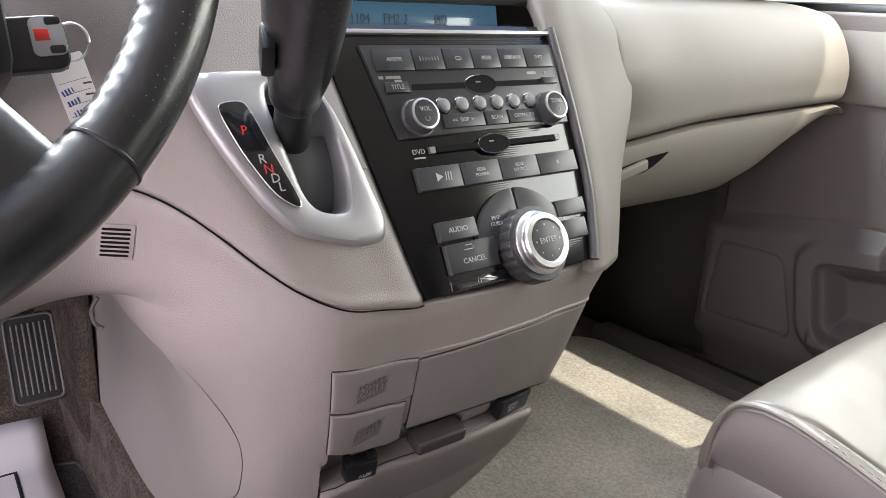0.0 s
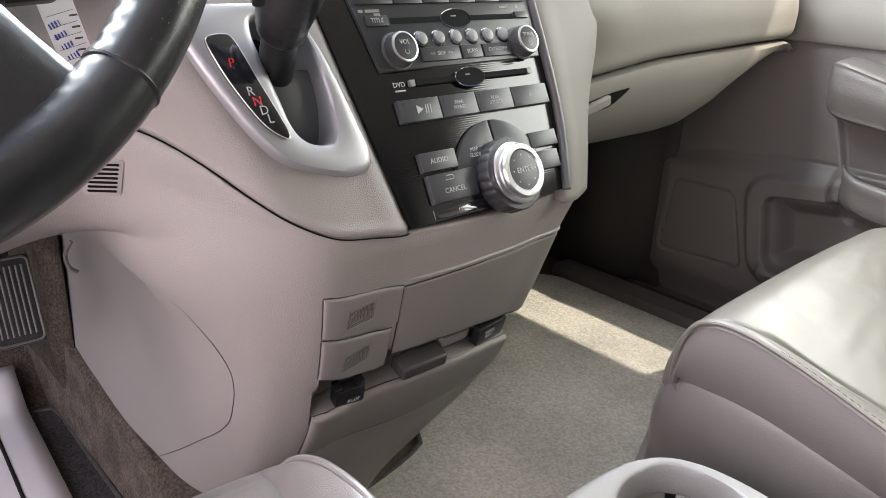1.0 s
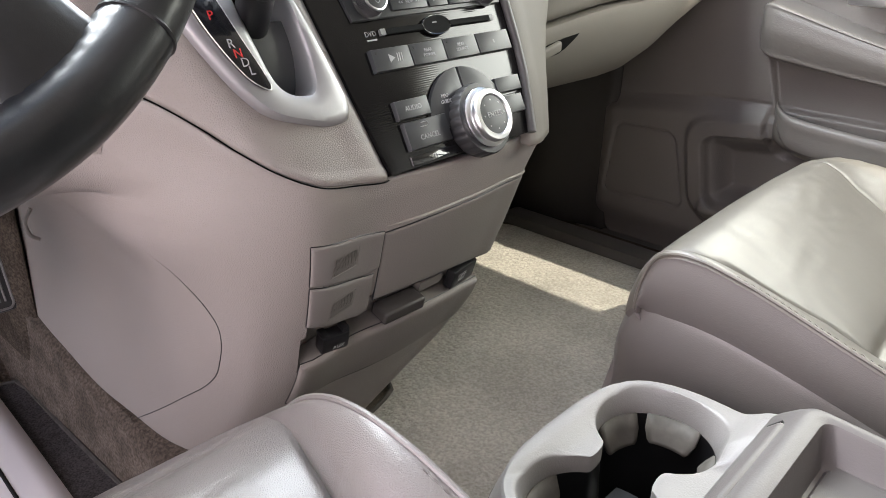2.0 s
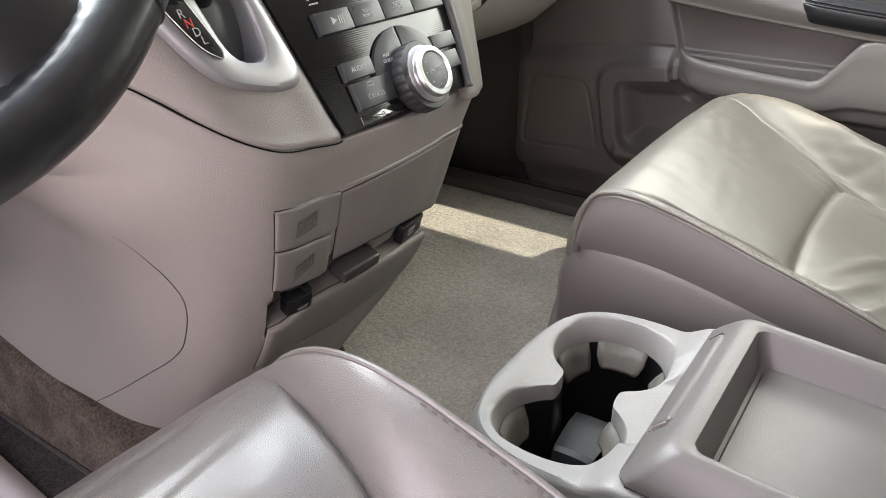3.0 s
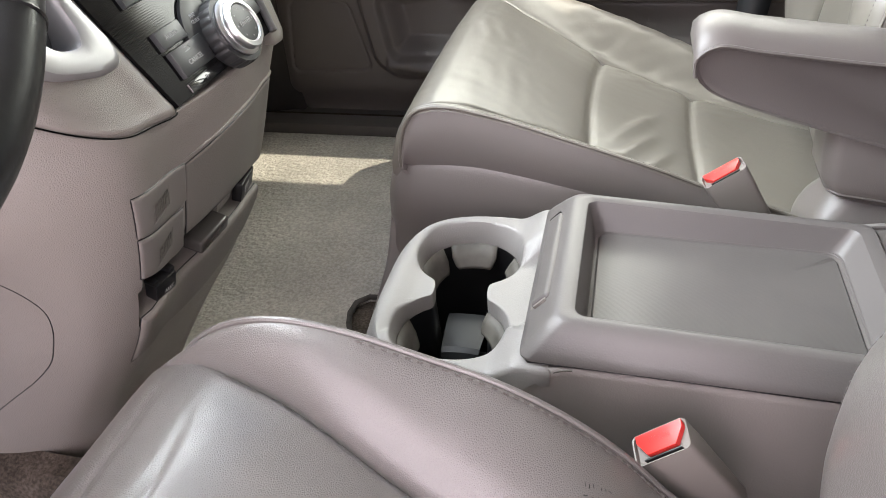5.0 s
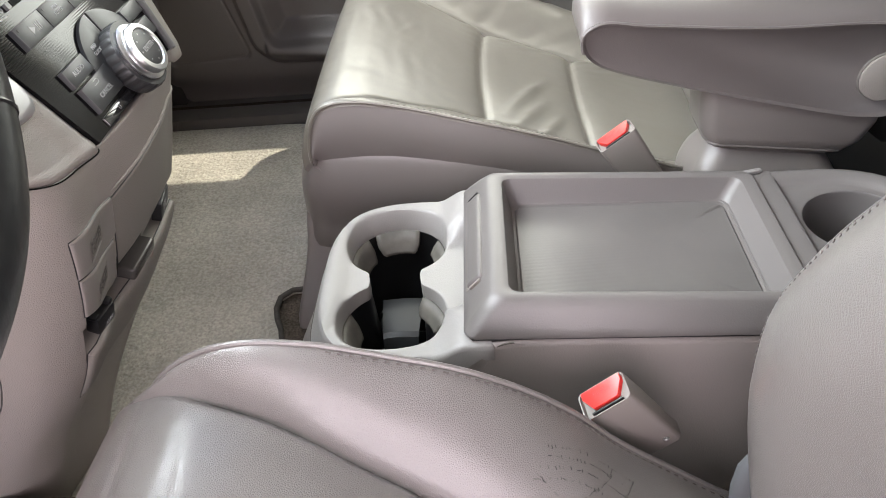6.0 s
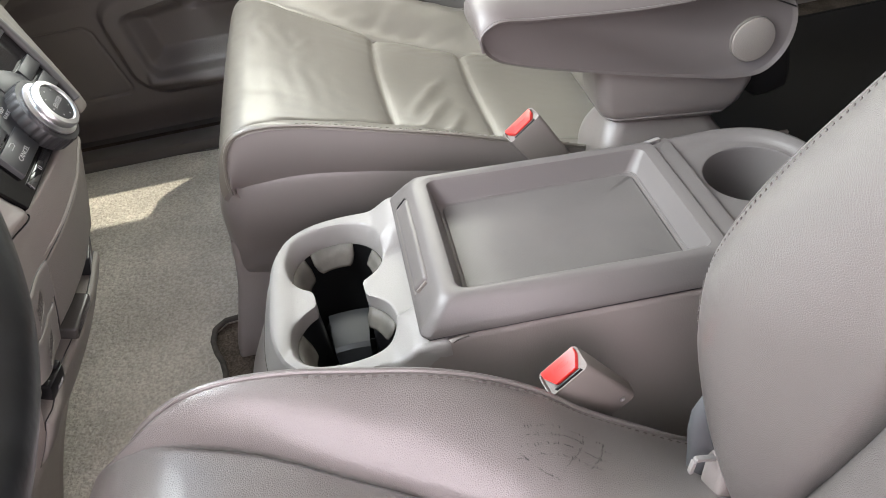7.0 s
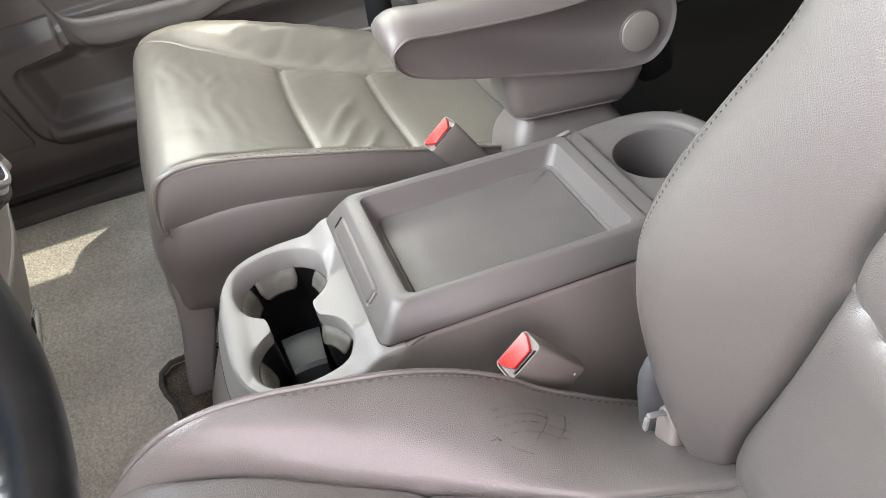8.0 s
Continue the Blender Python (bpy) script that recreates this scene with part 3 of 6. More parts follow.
    part("latch_pocket", bm, SLOT_BLACK, glove, "dark finger slot")
    part("handle", box(0.060, 0.007, 0.0125, 0.0030, pose(0.3425, 0.4285, 0.4205, 6, -11, 2), 3), DASH_SOFT, glove, "taupe latch paddle")
    under(dash, part("underside", box(0.56, 0.30, 0.02, 0.004, pose(0.47, 0.70, 0.372, 8)), BLACK, label="dark underside of the dash"))
    under(dash, part("fuse_box", box(0.05, 0.03, 0.04, 0.005, pose(0.62, 0.70, 0.30)), BLACK))

    # top of the dash with the display hood
    under(dash, part("dash_top", box(1.72, 0.64, 0.06, 0.012, pose(0, 0.835, 0.668, 3)), PLASTIC_DARK, label="dark taupe top of the dashboard"))
    hood = [[(x, y, z) for x in np.linspace(-0.11, 0.20, 12)] for y, z in ((0.60, 0.56), (0.46, 0.568), (0.400, 0.5665), (0.394, 0.571), (0.397, 0.5745), (0.44, 0.5745))]
    under(dash, part("display_ledge", sheet(hood), GLOSS))
    under(dash, part("display_brow", box(0.33, 0.10, 0.012, 0.004, pose(0.04, 0.46, 0.603, 8)), BLACK))
    disp = under(dash, part("display", box(0.165, 0.006, 0.024, 0.001, pose(0.052, 0.436, 0.578, -14)), DISPLAY, label="pale blue segment display"))
    dm = pose(0.0, 0.4322, 0.5775, 76)
    for txt, dx in (("1104", -0.010), ("FM2-3", 0.024), ("083", 0.070)):
        lettering(txt, 0.010, dm @ pose(dx, 0, 0.0004), LCD_INK, disp, squeeze=0.95)
    return dash


DISPLAY = shader("display_glass", (0.05, 0.10, 0.15), 0.12, vary=0.05)
dm = DISPLAY.node_tree.nodes["Principled BSDF"]
dm.inputs["Emission Color"].default_value, dm.inputs["Emission Strength"].default_value = (0.22, 0.48, 0.72, 1), 0.09
shell()
DASH = dashboard()


def grid_tree(rows):
    """A search tree over a sheet of points, for laying things on it."""
    m = len(rows[0])
    verts = [Vector(q) for r in rows for q in r]
    quads = [(i * m + j, i * m + j + 1, (i + 1) * m + j + 1, (i + 1) * m + j) for i in range(len(rows) - 1) for j in range(m - 1)]
    return bvhtree.BVHTree.FromPolygons(verts, quads)


TREE = grid_tree(COVER[0])


def stack_y(x, z):
    hit = TREE.ray_cast(Vector((x, -0.3, z)), Vector((0, 1, 0)))
    return hit[0].y if hit[0] else 0.6


def stack_point(x, z, n=0.0):
    """A point on the front of the lower stack, n out of it, with the outward normal."""
    d = 0.004
    nx, nz = (stack_y(x + d, z) - stack_y(x - d, z)) / (2 * d), (stack_y(x, z + d) - stack_y(x, z - d)) / (2 * d)
    nn = Vector((max(-2, min(2, nx)), -1, max(-2, min(2, nz)))).normalized()
    return Vector((x, stack_y(x, z), z)) + nn * n, nn


def stack_frame(x, z, n=0.0):
    o, nn = stack_point(x, z, n)
    xa = (Vector((1, 0, 0)) - nn * nn.x).normalized()
    ya = nn.cross(xa)
    return Matrix(((xa.x, ya.x, nn.x, o.x), (xa.y, ya.y, nn.y, o.y), (xa.z, ya.z, nn.z, o.z), (0, 0, 0, 1)))


def along(line, u):
    d = [0.0]
    for a, b in zip(line, line[1:]):
        d.append(d[-1] + math.hypot(b[0] - a[0], b[1] - a[1]))
    return np.interp(u * d[-1], d, [q[0] for q in line]), np.interp(u * d[-1], d, [q[1] for q in line]), d[-1]


def stack_patch(name, top, foot, n, r, material, label="", back=0.012, low=None, gap=0.0008):
    """A piece that follows the front of the lower stack between two lines in x and z, proud by n, its edges rounded by r."""
    wide = along(top, 1)[2]
    tall = abs(along(top, 0.5)[1] - along(foot, 0.5)[1])
    def steps(length, k):
        e = [0, 0.12 * r, 0.4 * r, r]
        m = [a / length for a in e] + list(np.linspace(1.8 * r / length, 1 - 1.8 * r / length, k)) + [1 - a / length for a in e[::-1]]
        return [-1.0] + m + [2.0]
    rows = []
    for v in steps(tall, 14):
        row = []
        for u in steps(wide, 24):
            cu, cv = min(1, max(0, u)), min(1, max(0, v))
            a, b = along(top, cu), along(foot, cu)
            x, z = a[0] + (b[0] - a[0]) * cv, a[1] + (b[1] - a[1]) * cv
            d = min(cu * wide, (1 - cu) * wide, cv * tall, (1 - cv) * tall, r)
            high = n + ((low if low is not None else n) - n) * cv
            h = -back if cu != u or cv != v else high - r + math.sqrt(max(0.0, r * r - (r - d) ** 2))
            row.append(stack_point(x, z, h)[0])
        rows.append(row)
    ob = part(name, sheet(rows), material, None, label, toward=(0.0, -1, 0.5))
    if gap:
        ring = [along(top, u)[:2] for u in np.linspace(0, 1, 20)] + [along([top[-1], foot[-1]], u)[:2] for u in np.linspace(0.05, 1, 12)]
        ring += [along(foot, u)[:2] for u in np.linspace(0.97, 0, 20)] + [along([foot[0], top[0]], u)[:2] for u in np.linspace(0.05, 0.95, 12)]
        part("gap", tube([stack_point(x, z, -0.0002)[0] for x, z in ring], gap, 6, True), BLACK, ob, "dark gap")
    return ob


def stack_front():
    front = thing("stack_storage", (0, 0.36, 0), "taupe storage doors, power outlets and drawer of the centre stack", "storage compartment")
    put = lambda ob: under(front, ob)
    put(stack_patch("storage_door", [(-0.040, 0.347), (0.0, 0.350), (0.041, 0.351), (0.10, 0.3495), (0.157, 0.345)], [(-0.036, 0.2795), (0.005, 0.282), (0.055, 0.2795), (0.109, 0.271), (0.140, 0.265)], 0.0012, 0.002, PLASTIC_DARK, "closed dark taupe storage door"))
    put(part("door_surround", tube([stack_point(x, np.interp(x, [-0.03, 0.041, 0.10, 0.162], [0.3525, 0.3545, 0.3530, 0.3480]), 0.0)[0] for x in np.linspace(-0.038, 0.160, 30)], lambda f: 0.0004 + 0.0013 * smooth(0, 0.1, f), 8), PLASTIC, label="rounded lip over the door"))
    for top, foot, cx, cz in (([(-0.1120, 0.3575), (-0.075, 0.3530), (-0.0405, 0.3485)], [(-0.1092, 0.3230), (-0.075, 0.3155), (-0.050, 0.3110), (-0.0385, 0.3150)], -0.080, 0.3355),
                              ([(-0.1090, 0.3208), (-0.075, 0.3135), (-0.050, 0.3090), (-0.0425, 0.3090)], [(-0.1055, 0.2830), (-0.075, 0.2735), (-0.050, 0.2680), (-0.0400, 0.2710)], -0.0755, 0.294)):
        d = put(stack_patch("outlet_door", top, foot, 0.0022, 0.0022, PLASTIC_MID, "closed power outlet door with embossed lettering"))
        m = stack_frame(cx, cz, 0.0021)
        part("sunk_plate", prism(rounded(0.0265, 0.0165, 0.0008, 2, 0, 0.0002), 0.0002, m), PLASTIC_DARK, d, "sunk plate under the lettering")
        # uninked relief; the dark colour stands in for its shading
        lettering("POWER", 0.0072, m @ pose(0, 0.0046, 0.0003), RELIEF_SHADE, d)
        lettering("OUTLET", 0.0072, m @ pose(0, -0.0010, 0.0003), RELIEF_SHADE, d)
        part("embossed_bar", prism(rounded(0.0245, 0.0030, 0.0006, 2, 0, -0.0062), 0.0003, m), RELIEF_SHADE, d)
        for i in range(11):
            part("embossed_mark", prism(rounded(0.0015, 0.0012, 0.0003, 2, -0.0105 + 0.0021 * i, -0.0062), 0.0005, m), PLASTIC_MID, d)
        for a, b in (((-0.0140, -0.0085), (0.0140, -0.0085)), ((0.0140, -0.0085), (0.0140, 0.0090))):
            part("embossed_edge", tube([m @ Vector((*a, 0.0001)), m @ Vector((*b, 0.0001))], 0.0004, 5), PLASTIC_MID, d)
    lip = list(zip(*DRAWER_LIP))
    put(stack_patch("drawer_front", lip, [(-0.0985, 0.186), (-0.02, 0.1875), (0.06, 0.190), (0.1165, 0.1965)], 0.0055, 0.0045, PLASTIC_DARK, "dark taupe drawer front with a worn lip", 0.018, 0.0015, 0.0006))
    hm = stack_frame(0.000, 0.2575, -0.004) @ pose(0, 0, 0, 0, 0, 3)
    put(part("drawer_handle", box(0.046, 0.013, 0.020, 0.0030, hm, 3), HANDLE, label="dark glossy drawer handle"))
    put(part("finger_cup", box(0.034, 0.012, 0.018, 0.004, stack_frame(0.044, 0.262, -0.016) @ pose(0, 0, 0, 0, 0, -2), 2), PLASTIC_DARK, label="recessed finger cup"))
    m = stack_frame(-0.02, 0.2535, 0.0)
    m.translation = stack_point(-0.0690, 0.2510, -0.003)[0]
    m = m @ pose(0, 0, 0, 0, 0, 4)
    m = m @ Matrix.Scale(0.86, 4)
    aux = put(part("aux_cover", join(box(0.030, 0.021, 0.014, 0.003, m @ pose(0, -0.001, 0)), box(0.008, 0.008, 0.012, 0.0025, m @ pose(0.011, 0.0105, -0.0005)), box(0.008, 0.005, 0.012, 0.002, m @ pose(-0.011, 0.0095, -0.0015))), BLACK, label="black rubber audio socket cover"))
    lettering("AUX", 0.0060, m @ pose(0.003, -0.0055, 0.0072), LETTER, aux)
    m = stack_frame(0.0870, 0.2585, -0.004) @ pose(0, 0, 0, 0, 0, -3)
    soc = put(part("socket_cover", box(0.040, 0.020, 0.010, 0.002, m), BLACK, label="black box vent cover with white print"))
    lettering("COOL", 0.0052, m @ pose(-0.004, 0.0024, 0.0052), LETTER, soc)
    lettering("BOX", 0.0052, m @ pose(-0.004, -0.0026, 0.0052), LETTER, soc)
    # slotted sensor vent
    vm = stack_frame(-0.210, 0.4345, 0.0008) @ pose(0, 0, 0, 0, 0, 7)
    vent = thing("sensor_vent", vm.translation, "small slotted taupe vent in the lower dash", "vent")
    under(vent, part("frame", prism([(x + 0.24 * y, y) for x, y in rounded(0.025, 0.026, 0.002)], 0.0012, vm, 0.0004), PLASTIC))
    for i in range(7):
        under(vent, part("slot", prism(rounded(0.0195, 0.0017, 0.0008, 2, 0.24 * 0.0032 * (i - 3), -0.0096 + 0.0032 * i), 0.0014, vm), SLOT_BLACK))


    # seam of the side access panel
    yz = spline([(0.436, 0.3490), (0.421, 0.3420), (0.404, 0.328), (0.393, 0.310), (0.3845, 0.291), (0.3805, 0.2755), (0.384, 0.2565), (0.3925, 0.236), (0.403, 0.2175), (0.424, 0.196), (0.465, 0.164), (0.516, 0.125), (0.575, 0.083)], 90)
    line = []
    for y, z in yz:
        hit = TREE.ray_cast(Vector((-0.6, y, z)), Vector((1, 0, 0)))
        if hit[0]:
            line.append(hit[0] + Vector((0.0002, 0, 0)))
    under(DASH, part("panel_gap", tube(line, lambda f: 0.0001 + 0.0005 * smooth(0.0, 0.2, f), 5), BLACK))


stack_front()


# ---- audio unit ----
def audio_unit():
    unit = thing("audio_unit", (0.05, 0.33, 0.47), "gloss black audio panel with grey buttons and knobs", "car stereo")
    put = lambda ob: under(unit, ob)
    out = [(-0.0435, 0.002), (-0.055, 0.065), (-0.066, 0.13), (-0.077, 0.196), (0.147, 0.196), (0.1465, 0.16), (0.1460, 0.12), (0.1405, 0.06), (0.1300, 0.02), (0.124, 0.002)]
    put(part("faceplate", prism(out[::-1], 0.002, FACE, 0.0006, low=-0.02), RIBBED, label="ribbed gloss black faceplate"))
    put(part("bright_edge", prism([(-0.080, 0.1950), (0.149, 0.1950), (0.149, 0.1982), (-0.080, 0.1982)][::-1], 0.005, FACE, 0.001), SILVER, label="thin bright edge strip"))
    # added dark strip that paints the shade along the cheek's rounded edge
    edge = spline([(0.1490, 0.2005), (0.1488, 0.165), (0.1478, 0.12), (0.1425, 0.06), (0.1330, 0.022), (0.1268, 0.001)], 50)
    put(part("shaded_edge_strip", tube([face(q[0], q[1], 0.0035) for q in edge], 0.0042, 10), EDGE_SHADE, label="dark grey strip for the shaded edge of the side cheek"))
    put(part("unit_plate", prism([(-0.0335, 0.116), (-0.0475, 0.186), (0.1455, 0.186), (0.1395, 0.118)][::-1], 0.0045, FACE, 0.0006), BUTTON, label="dark grey radio plate"))

    def button(x0, x1, v0, v1, txt="", size=0.0045, slant=0.0, high=0.0065, mat=BUTTON, label="grey push button", lift=0.0):
        pts = [(x0 + slant * (v1 - v0), v1), (x0, v0), (x1, v0), (x1, v1)]
        b = put(part("button", prism(pts, high, FACE, 0.0008), mat, label=label))
        for i, line in enumerate(txt.split("|")):
            if line:
                lettering(line, size, FACE @ pose((x0 + x1) / 2, (v0 + v1) / 2 + lift + (len(txt.split("|")) - 1) * size * 0.5 - i * size * 1.05, high + 0.0001), LETTER, b)
        return b

    # top row of sources
    edges = [-0.0395, -0.005, 0.0235, 0.0515, 0.080, 0.108, 0.1385]
    for i, txt in enumerate(("AM/FM", "", "CD", "HDD", "USB/AUX", "DVD")):
        b = button(edges[i] + 0.0004, edges[i + 1] - 0.0004, 0.166, 0.1825, txt, 0.0045)
        if not txt:
            for k in range(7):
                part("mark", prism(rounded(0.0005, 0.0022 + 0.0012 * abs(k - 3) / 3, 0.0003, 2, 0.0095 + (k - 3) * 0.0028, 0.1745), 0.0067, FACE), LETTER, b)
    # disc slot with its oval thumb recess
    def slot(x0, x1, v, cx):
        s = put(part("disc_slot", prism([(x0, v - 0.0022), (x0, v + 0.0022), (x1, v + 0.0022), (x1, v - 0.0022)][::-1], 0.0049, FACE, 0), SLOT_BLACK, label="black disc slot"))
        part("thumb_recess", prism([(cx + 0.0155 * math.cos(t), v + 0.0075 * math.sin(t)) for t in np.linspace(0, 2 * math.pi, 32, endpoint=False)], 0.0050, FACE), SLOT_BLACK, s)
        part("recess_rim", tube([face(cx + 0.0158 * math.cos(t), v + 0.0078 * math.sin(t), 0.0049) for t in np.linspace(0, 2 * math.pi, 32, endpoint=False)], 0.0005, 5, True), GLOSS, s)
        part("mark", prism(rounded(0.005, 0.001, 0.0003, 2, cx - 0.002, v + 0.002), 0.0054, FACE), BUTTON_PALE, s)
    slot(-0.011, 0.120, 0.1535, 0.054)
    button(-0.035, -0.0145, 0.1495, 0.1575, "TITLE", 0.0048)
    button(0.122, 0.1375, 0.1515, 0.157, "", 0.004)
    for x, w in ((-0.036, 0.004), (-0.0255, 0.013), (-0.022, 0.006), (0.112, 0.010), (0.128, 0.003)):
        put(part("mark", prism(rounded(w, 0.0022, 0.0004, 2, x, 0.1615 if w != 0.006 else 0.1585), 0.0047, FACE), PLASTIC))
    # preset buttons
    for i in range(6):
        x = 0.0125 + 0.0178 * i
        pb = put(part("preset_button", lathe([(0.0001, 0.0078), (0.003, 0.0077), (0.0047, 0.0072), (0.0054, 0.0062), (0.0055, 0.0045)], FACE @ pose(x, 0.1385, 0), 24), BUTTON_PALE, label="small round grey preset button"))
        part("bezel", lathe([(0.0054, 0.0050), (0.0063, 0.0052), (0.0068, 0.0046), (0.0068, 0.0040)], FACE @ pose(x, 0.1385, 0), 24), GLOSS, pb)
    button(0.008, 0.0475, 0.1205, 0.1315, "|<<  SKIP  >>|".replace("|", ""), 0.0044)
    button(0.0495, 0.0715, 0.1205, 0.1315, "SCAN", 0.0044)
    button(0.0735, 0.106, 0.1205, 0.1315, "CATEGORY", 0.0042)
    # knobs
    for x, v, r, txt in ((-0.0128, 0.1305, 0.0130, "VOL"), (0.1205, 0.1302, 0.0130, "TUNE")):
        m = FACE @ pose(x, v, 0)
        rows = []
        for q, z, tooth in ((1.12, 0.004, 0), (1.10, 0.0052, 0), (1.02, 0.0056, 0), (1.00, 0.0060, 1), (0.95, 0.0128, 1), (0.91, 0.0138, 0), (0.76, 0.0140, 0)):
            rows.append([m @ Vector((r * q * (1 - 0.05 * tooth * (j % 2)) * math.cos(math.pi * j / 60), r * q * (1 - 0.05 * tooth * (j % 2)) * math.sin(math.pi * j / 60), z)) for j in range(120)])
        k = put(part("knob", sheet(rows, True, True), KNURL, label="knurled grey turning knob", sharp=30))
        part("knob_ring", lathe([(r * 0.78, 0.0135), (r * 0.89, 0.0136), (r * 0.87, 0.0150), (r * 0.78, 0.0153), (r * 0.76, 0.0145)], m), CHROME, k, "satin bright ring")
        part("knob_cap", lathe([(r * 0.77, 0.0135), (r * 0.77, 0.0146), (r * 0.4, 0.0151), (0.0001, 0.0152)], m), BUTTON, k)
        lettering(txt, 0.0050, m @ pose(0, 0.003, 0.0153), LETTER, k)
        part("mark", tube([m @ Vector((0.0019 * math.sin(t), -0.004 + 0.0019 * math.cos(t), 0.0153)) for t in np.linspace(0.6, 5.7, 12)], 0.00022, 4), LETTER, k)
    # second slot and the row below
    slot(-0.004, 0.1185, 0.106, 0.0515)
    for x in (-0.0075, 0.1215):
        put(part("mark", prism(rounded(0.005, 0.0048, 0.0005, 2, x, 0.106), 0.0048, FACE), BUTTON_PALE))
    o = put(part("mark", prism(rounded(0.010, 0.0012, 0.0003, 2, -0.0185, 0.1015), 0.0023, FACE), LETTER))
    put(lettering("DVD", 0.0055, FACE @ pose(-0.0185, 0.106, 0.0022), LETTER, None))
    edges = [-0.0285, 0.0115, 0.050, 0.0905, 0.1345]
    for i, txt in enumerate(("", "REAR|POWER", "REAR|SOURCE", "")):
        b = button(edges[i] + 0.0004, edges[i + 1] - 0.0004, 0.0765, 0.0935, txt, 0.0038, lift=0.0)
        if i == 0:
            part("mark", prism([(-0.012, 0.082), (-0.012, 0.0885), (-0.006, 0.08525)][::-1], 0.0067, FACE), LETTER, b)
            for dx in (-0.0042, -0.002, 0.0005):
                part("mark", prism([(dx, 0.082), (dx + 0.0008, 0.0885), (dx + 0.0016, 0.0885), (dx + 0.0008, 0.082)][::-1], 0.0067, FACE), LETTER, b)
        if i < 3:
            part("lamp", lathe([(0.0012, 0.0063), (0.0012, 0.0068), (0.0001, 0.0069)], FACE @ pose(edges[i] + 0.005, 0.0905, 0), 12), INK, b)
        if i == 3:
            part("mark", prism(rounded(0.0018, 0.003, 0.0005, 2, 0.112, 0.085), 0.0067, FACE), LETTER, b)
    # dial with its half-round buttons
    c = (0.057, 0.022)
    for a0, a1, txt in ((91.5, 176, "MAP|GUIDE"), (4, 88.5, "")):
        arc = [(c[0] + 0.048 * math.cos(radians(a)), c[1] + 0.048 * math.sin(radians(a))) for a in np.linspace(a0, a1, 20)]
        arc += [(c[0] + 0.022 * math.cos(radians(a)), c[1] + 0.022 * math.sin(radians(a))) for a in np.linspace(a1, a0, 12)]
        b = put(part("quarter_button", prism(arc, 0.0055, FACE, 0.0007), BUTTON, label="quarter-round grey button"))
        for i, line in enumerate(txt.split("|")):
            if line:
                lettering(line, 0.0044, FACE @ pose(c[0] - 0.024, c[1] + 0.027 - 0.0046 * i, 0.0057), LETTER, b)
    button(-0.0225, 0.0125, 0.0385, 0.053, "AUDIO", 0.0056)
    button(-0.0205, 0.026, 0.0145, 0.036, "|CANCEL", 0.0056)
    put(part("mark", tube([face(-0.003, 0.0335, 0.0067), face(0.003, 0.0335, 0.0067), face(0.0045, 0.0318, 0.0067), face(0.003, 0.0303, 0.0067), face(-0.0045, 0.0303, 0.0067)], 0.0004, 5), LETTER))
    button(0.0965, 0.1295, 0.0405, 0.0535, "", 0.004)
    button(0.099, 0.1255, 0.0215, 0.037, "", 0.004)
    button(-0.0215, 0.030, 0.0035, 0.0105, "( )", 0.004, high=0.0035, mat=GLOSS)
    m = FACE @ pose(c[0] + 0.0015, c[1] + 0.001, 0) @ Matrix.Scale(0.89, 4)
    rows = []
    for r0, z in ((0.0325, 0.002), (0.0335, 0.004), (0.0335, 0.016), (0.0322, 0.0185), (0.026, 0.019)):
        rows.append([m @ Vector(((r0 - (0.0012 if k % 6 < 2 and 0.003 < z < 0.018 else 0)) * math.cos(2 * math.pi * k / 144), (r0 - (0.0012 if k % 6 < 2 and 0.003 < z < 0.018 else 0)) * math.sin(2 * math.pi * k / 144), z)) for k in range(144)])
    dial = put(part("dial", sheet(rows, True, True), KNURL_BLACK, label="large black ribbed turning dial"))
    part("dial_ring", lathe([(0.024, 0.0185), (0.0270, 0.019), (0.0276, 0.021), (0.0262, 0.0225), (0.0235, 0.0235), (0.0240, 0.0245), (0.0243, 0.0285), (0.0230, 0.0305), (0.0190, 0.0312), (0.0178, 0.0300), (0.0176, 0.0285)], m, 64), CHROME, dial, "satin bright ring")
    part("dial_cap", lathe([(0.0178, 0.0285), (0.0174, 0.0298), (0.009, 0.0306), (0.0001, 0.0308)], m), BUTTON, dial, "grey push cap")
    lettering("ENTER", 0.0068, m @ pose(0, 0, 0.0309), LETTER, dial)
    for a in range(0, 360, 45):
        part("mark", lathe([(0.0008, 0.0298), (0.0008, 0.0304), (0.0001, 0.0305)], m @ pose(0.0135 * math.cos(radians(a)), 0.0135 * math.sin(radians(a)), 0), 8), LETTER, dial)


def ribs(m, scale, axis, amount):
    """Adds fine parallel ridges to a material."""
    n, l = m.node_tree.nodes, m.node_tree.links
    tc, w, bump = n.new("ShaderNodeTexCoord"), n.new("ShaderNodeTexWave"), n.new("ShaderNodeBump")
    w.bands_direction = axis
    w.inputs["Scale"].default_value = scale
    l.new(tc.outputs["Object"], w.inputs["Vector"])
    bump.inputs["Strength"].default_value, bump.inputs["Distance"].default_value = amount, 0.0006
    l.new(w.outputs["Fac"], bump.inputs["Height"])
    l.new(bump.outputs["Normal"], n["Principled BSDF"].inputs["Normal"])
    return m


RIBBED = ribs(shader("ribbed_gloss_black", (0.006, 0.0058, 0.006), 0.12, vary=0.1, spec=0.36), 210, "Z", 0.05)
KNURL_BLACK = shader("ribbed_black_rubber", (0.03, 0.03, 0.031), 0.42, vary=0.1, grain=0.15, grain_scale=900)
audio_unit()


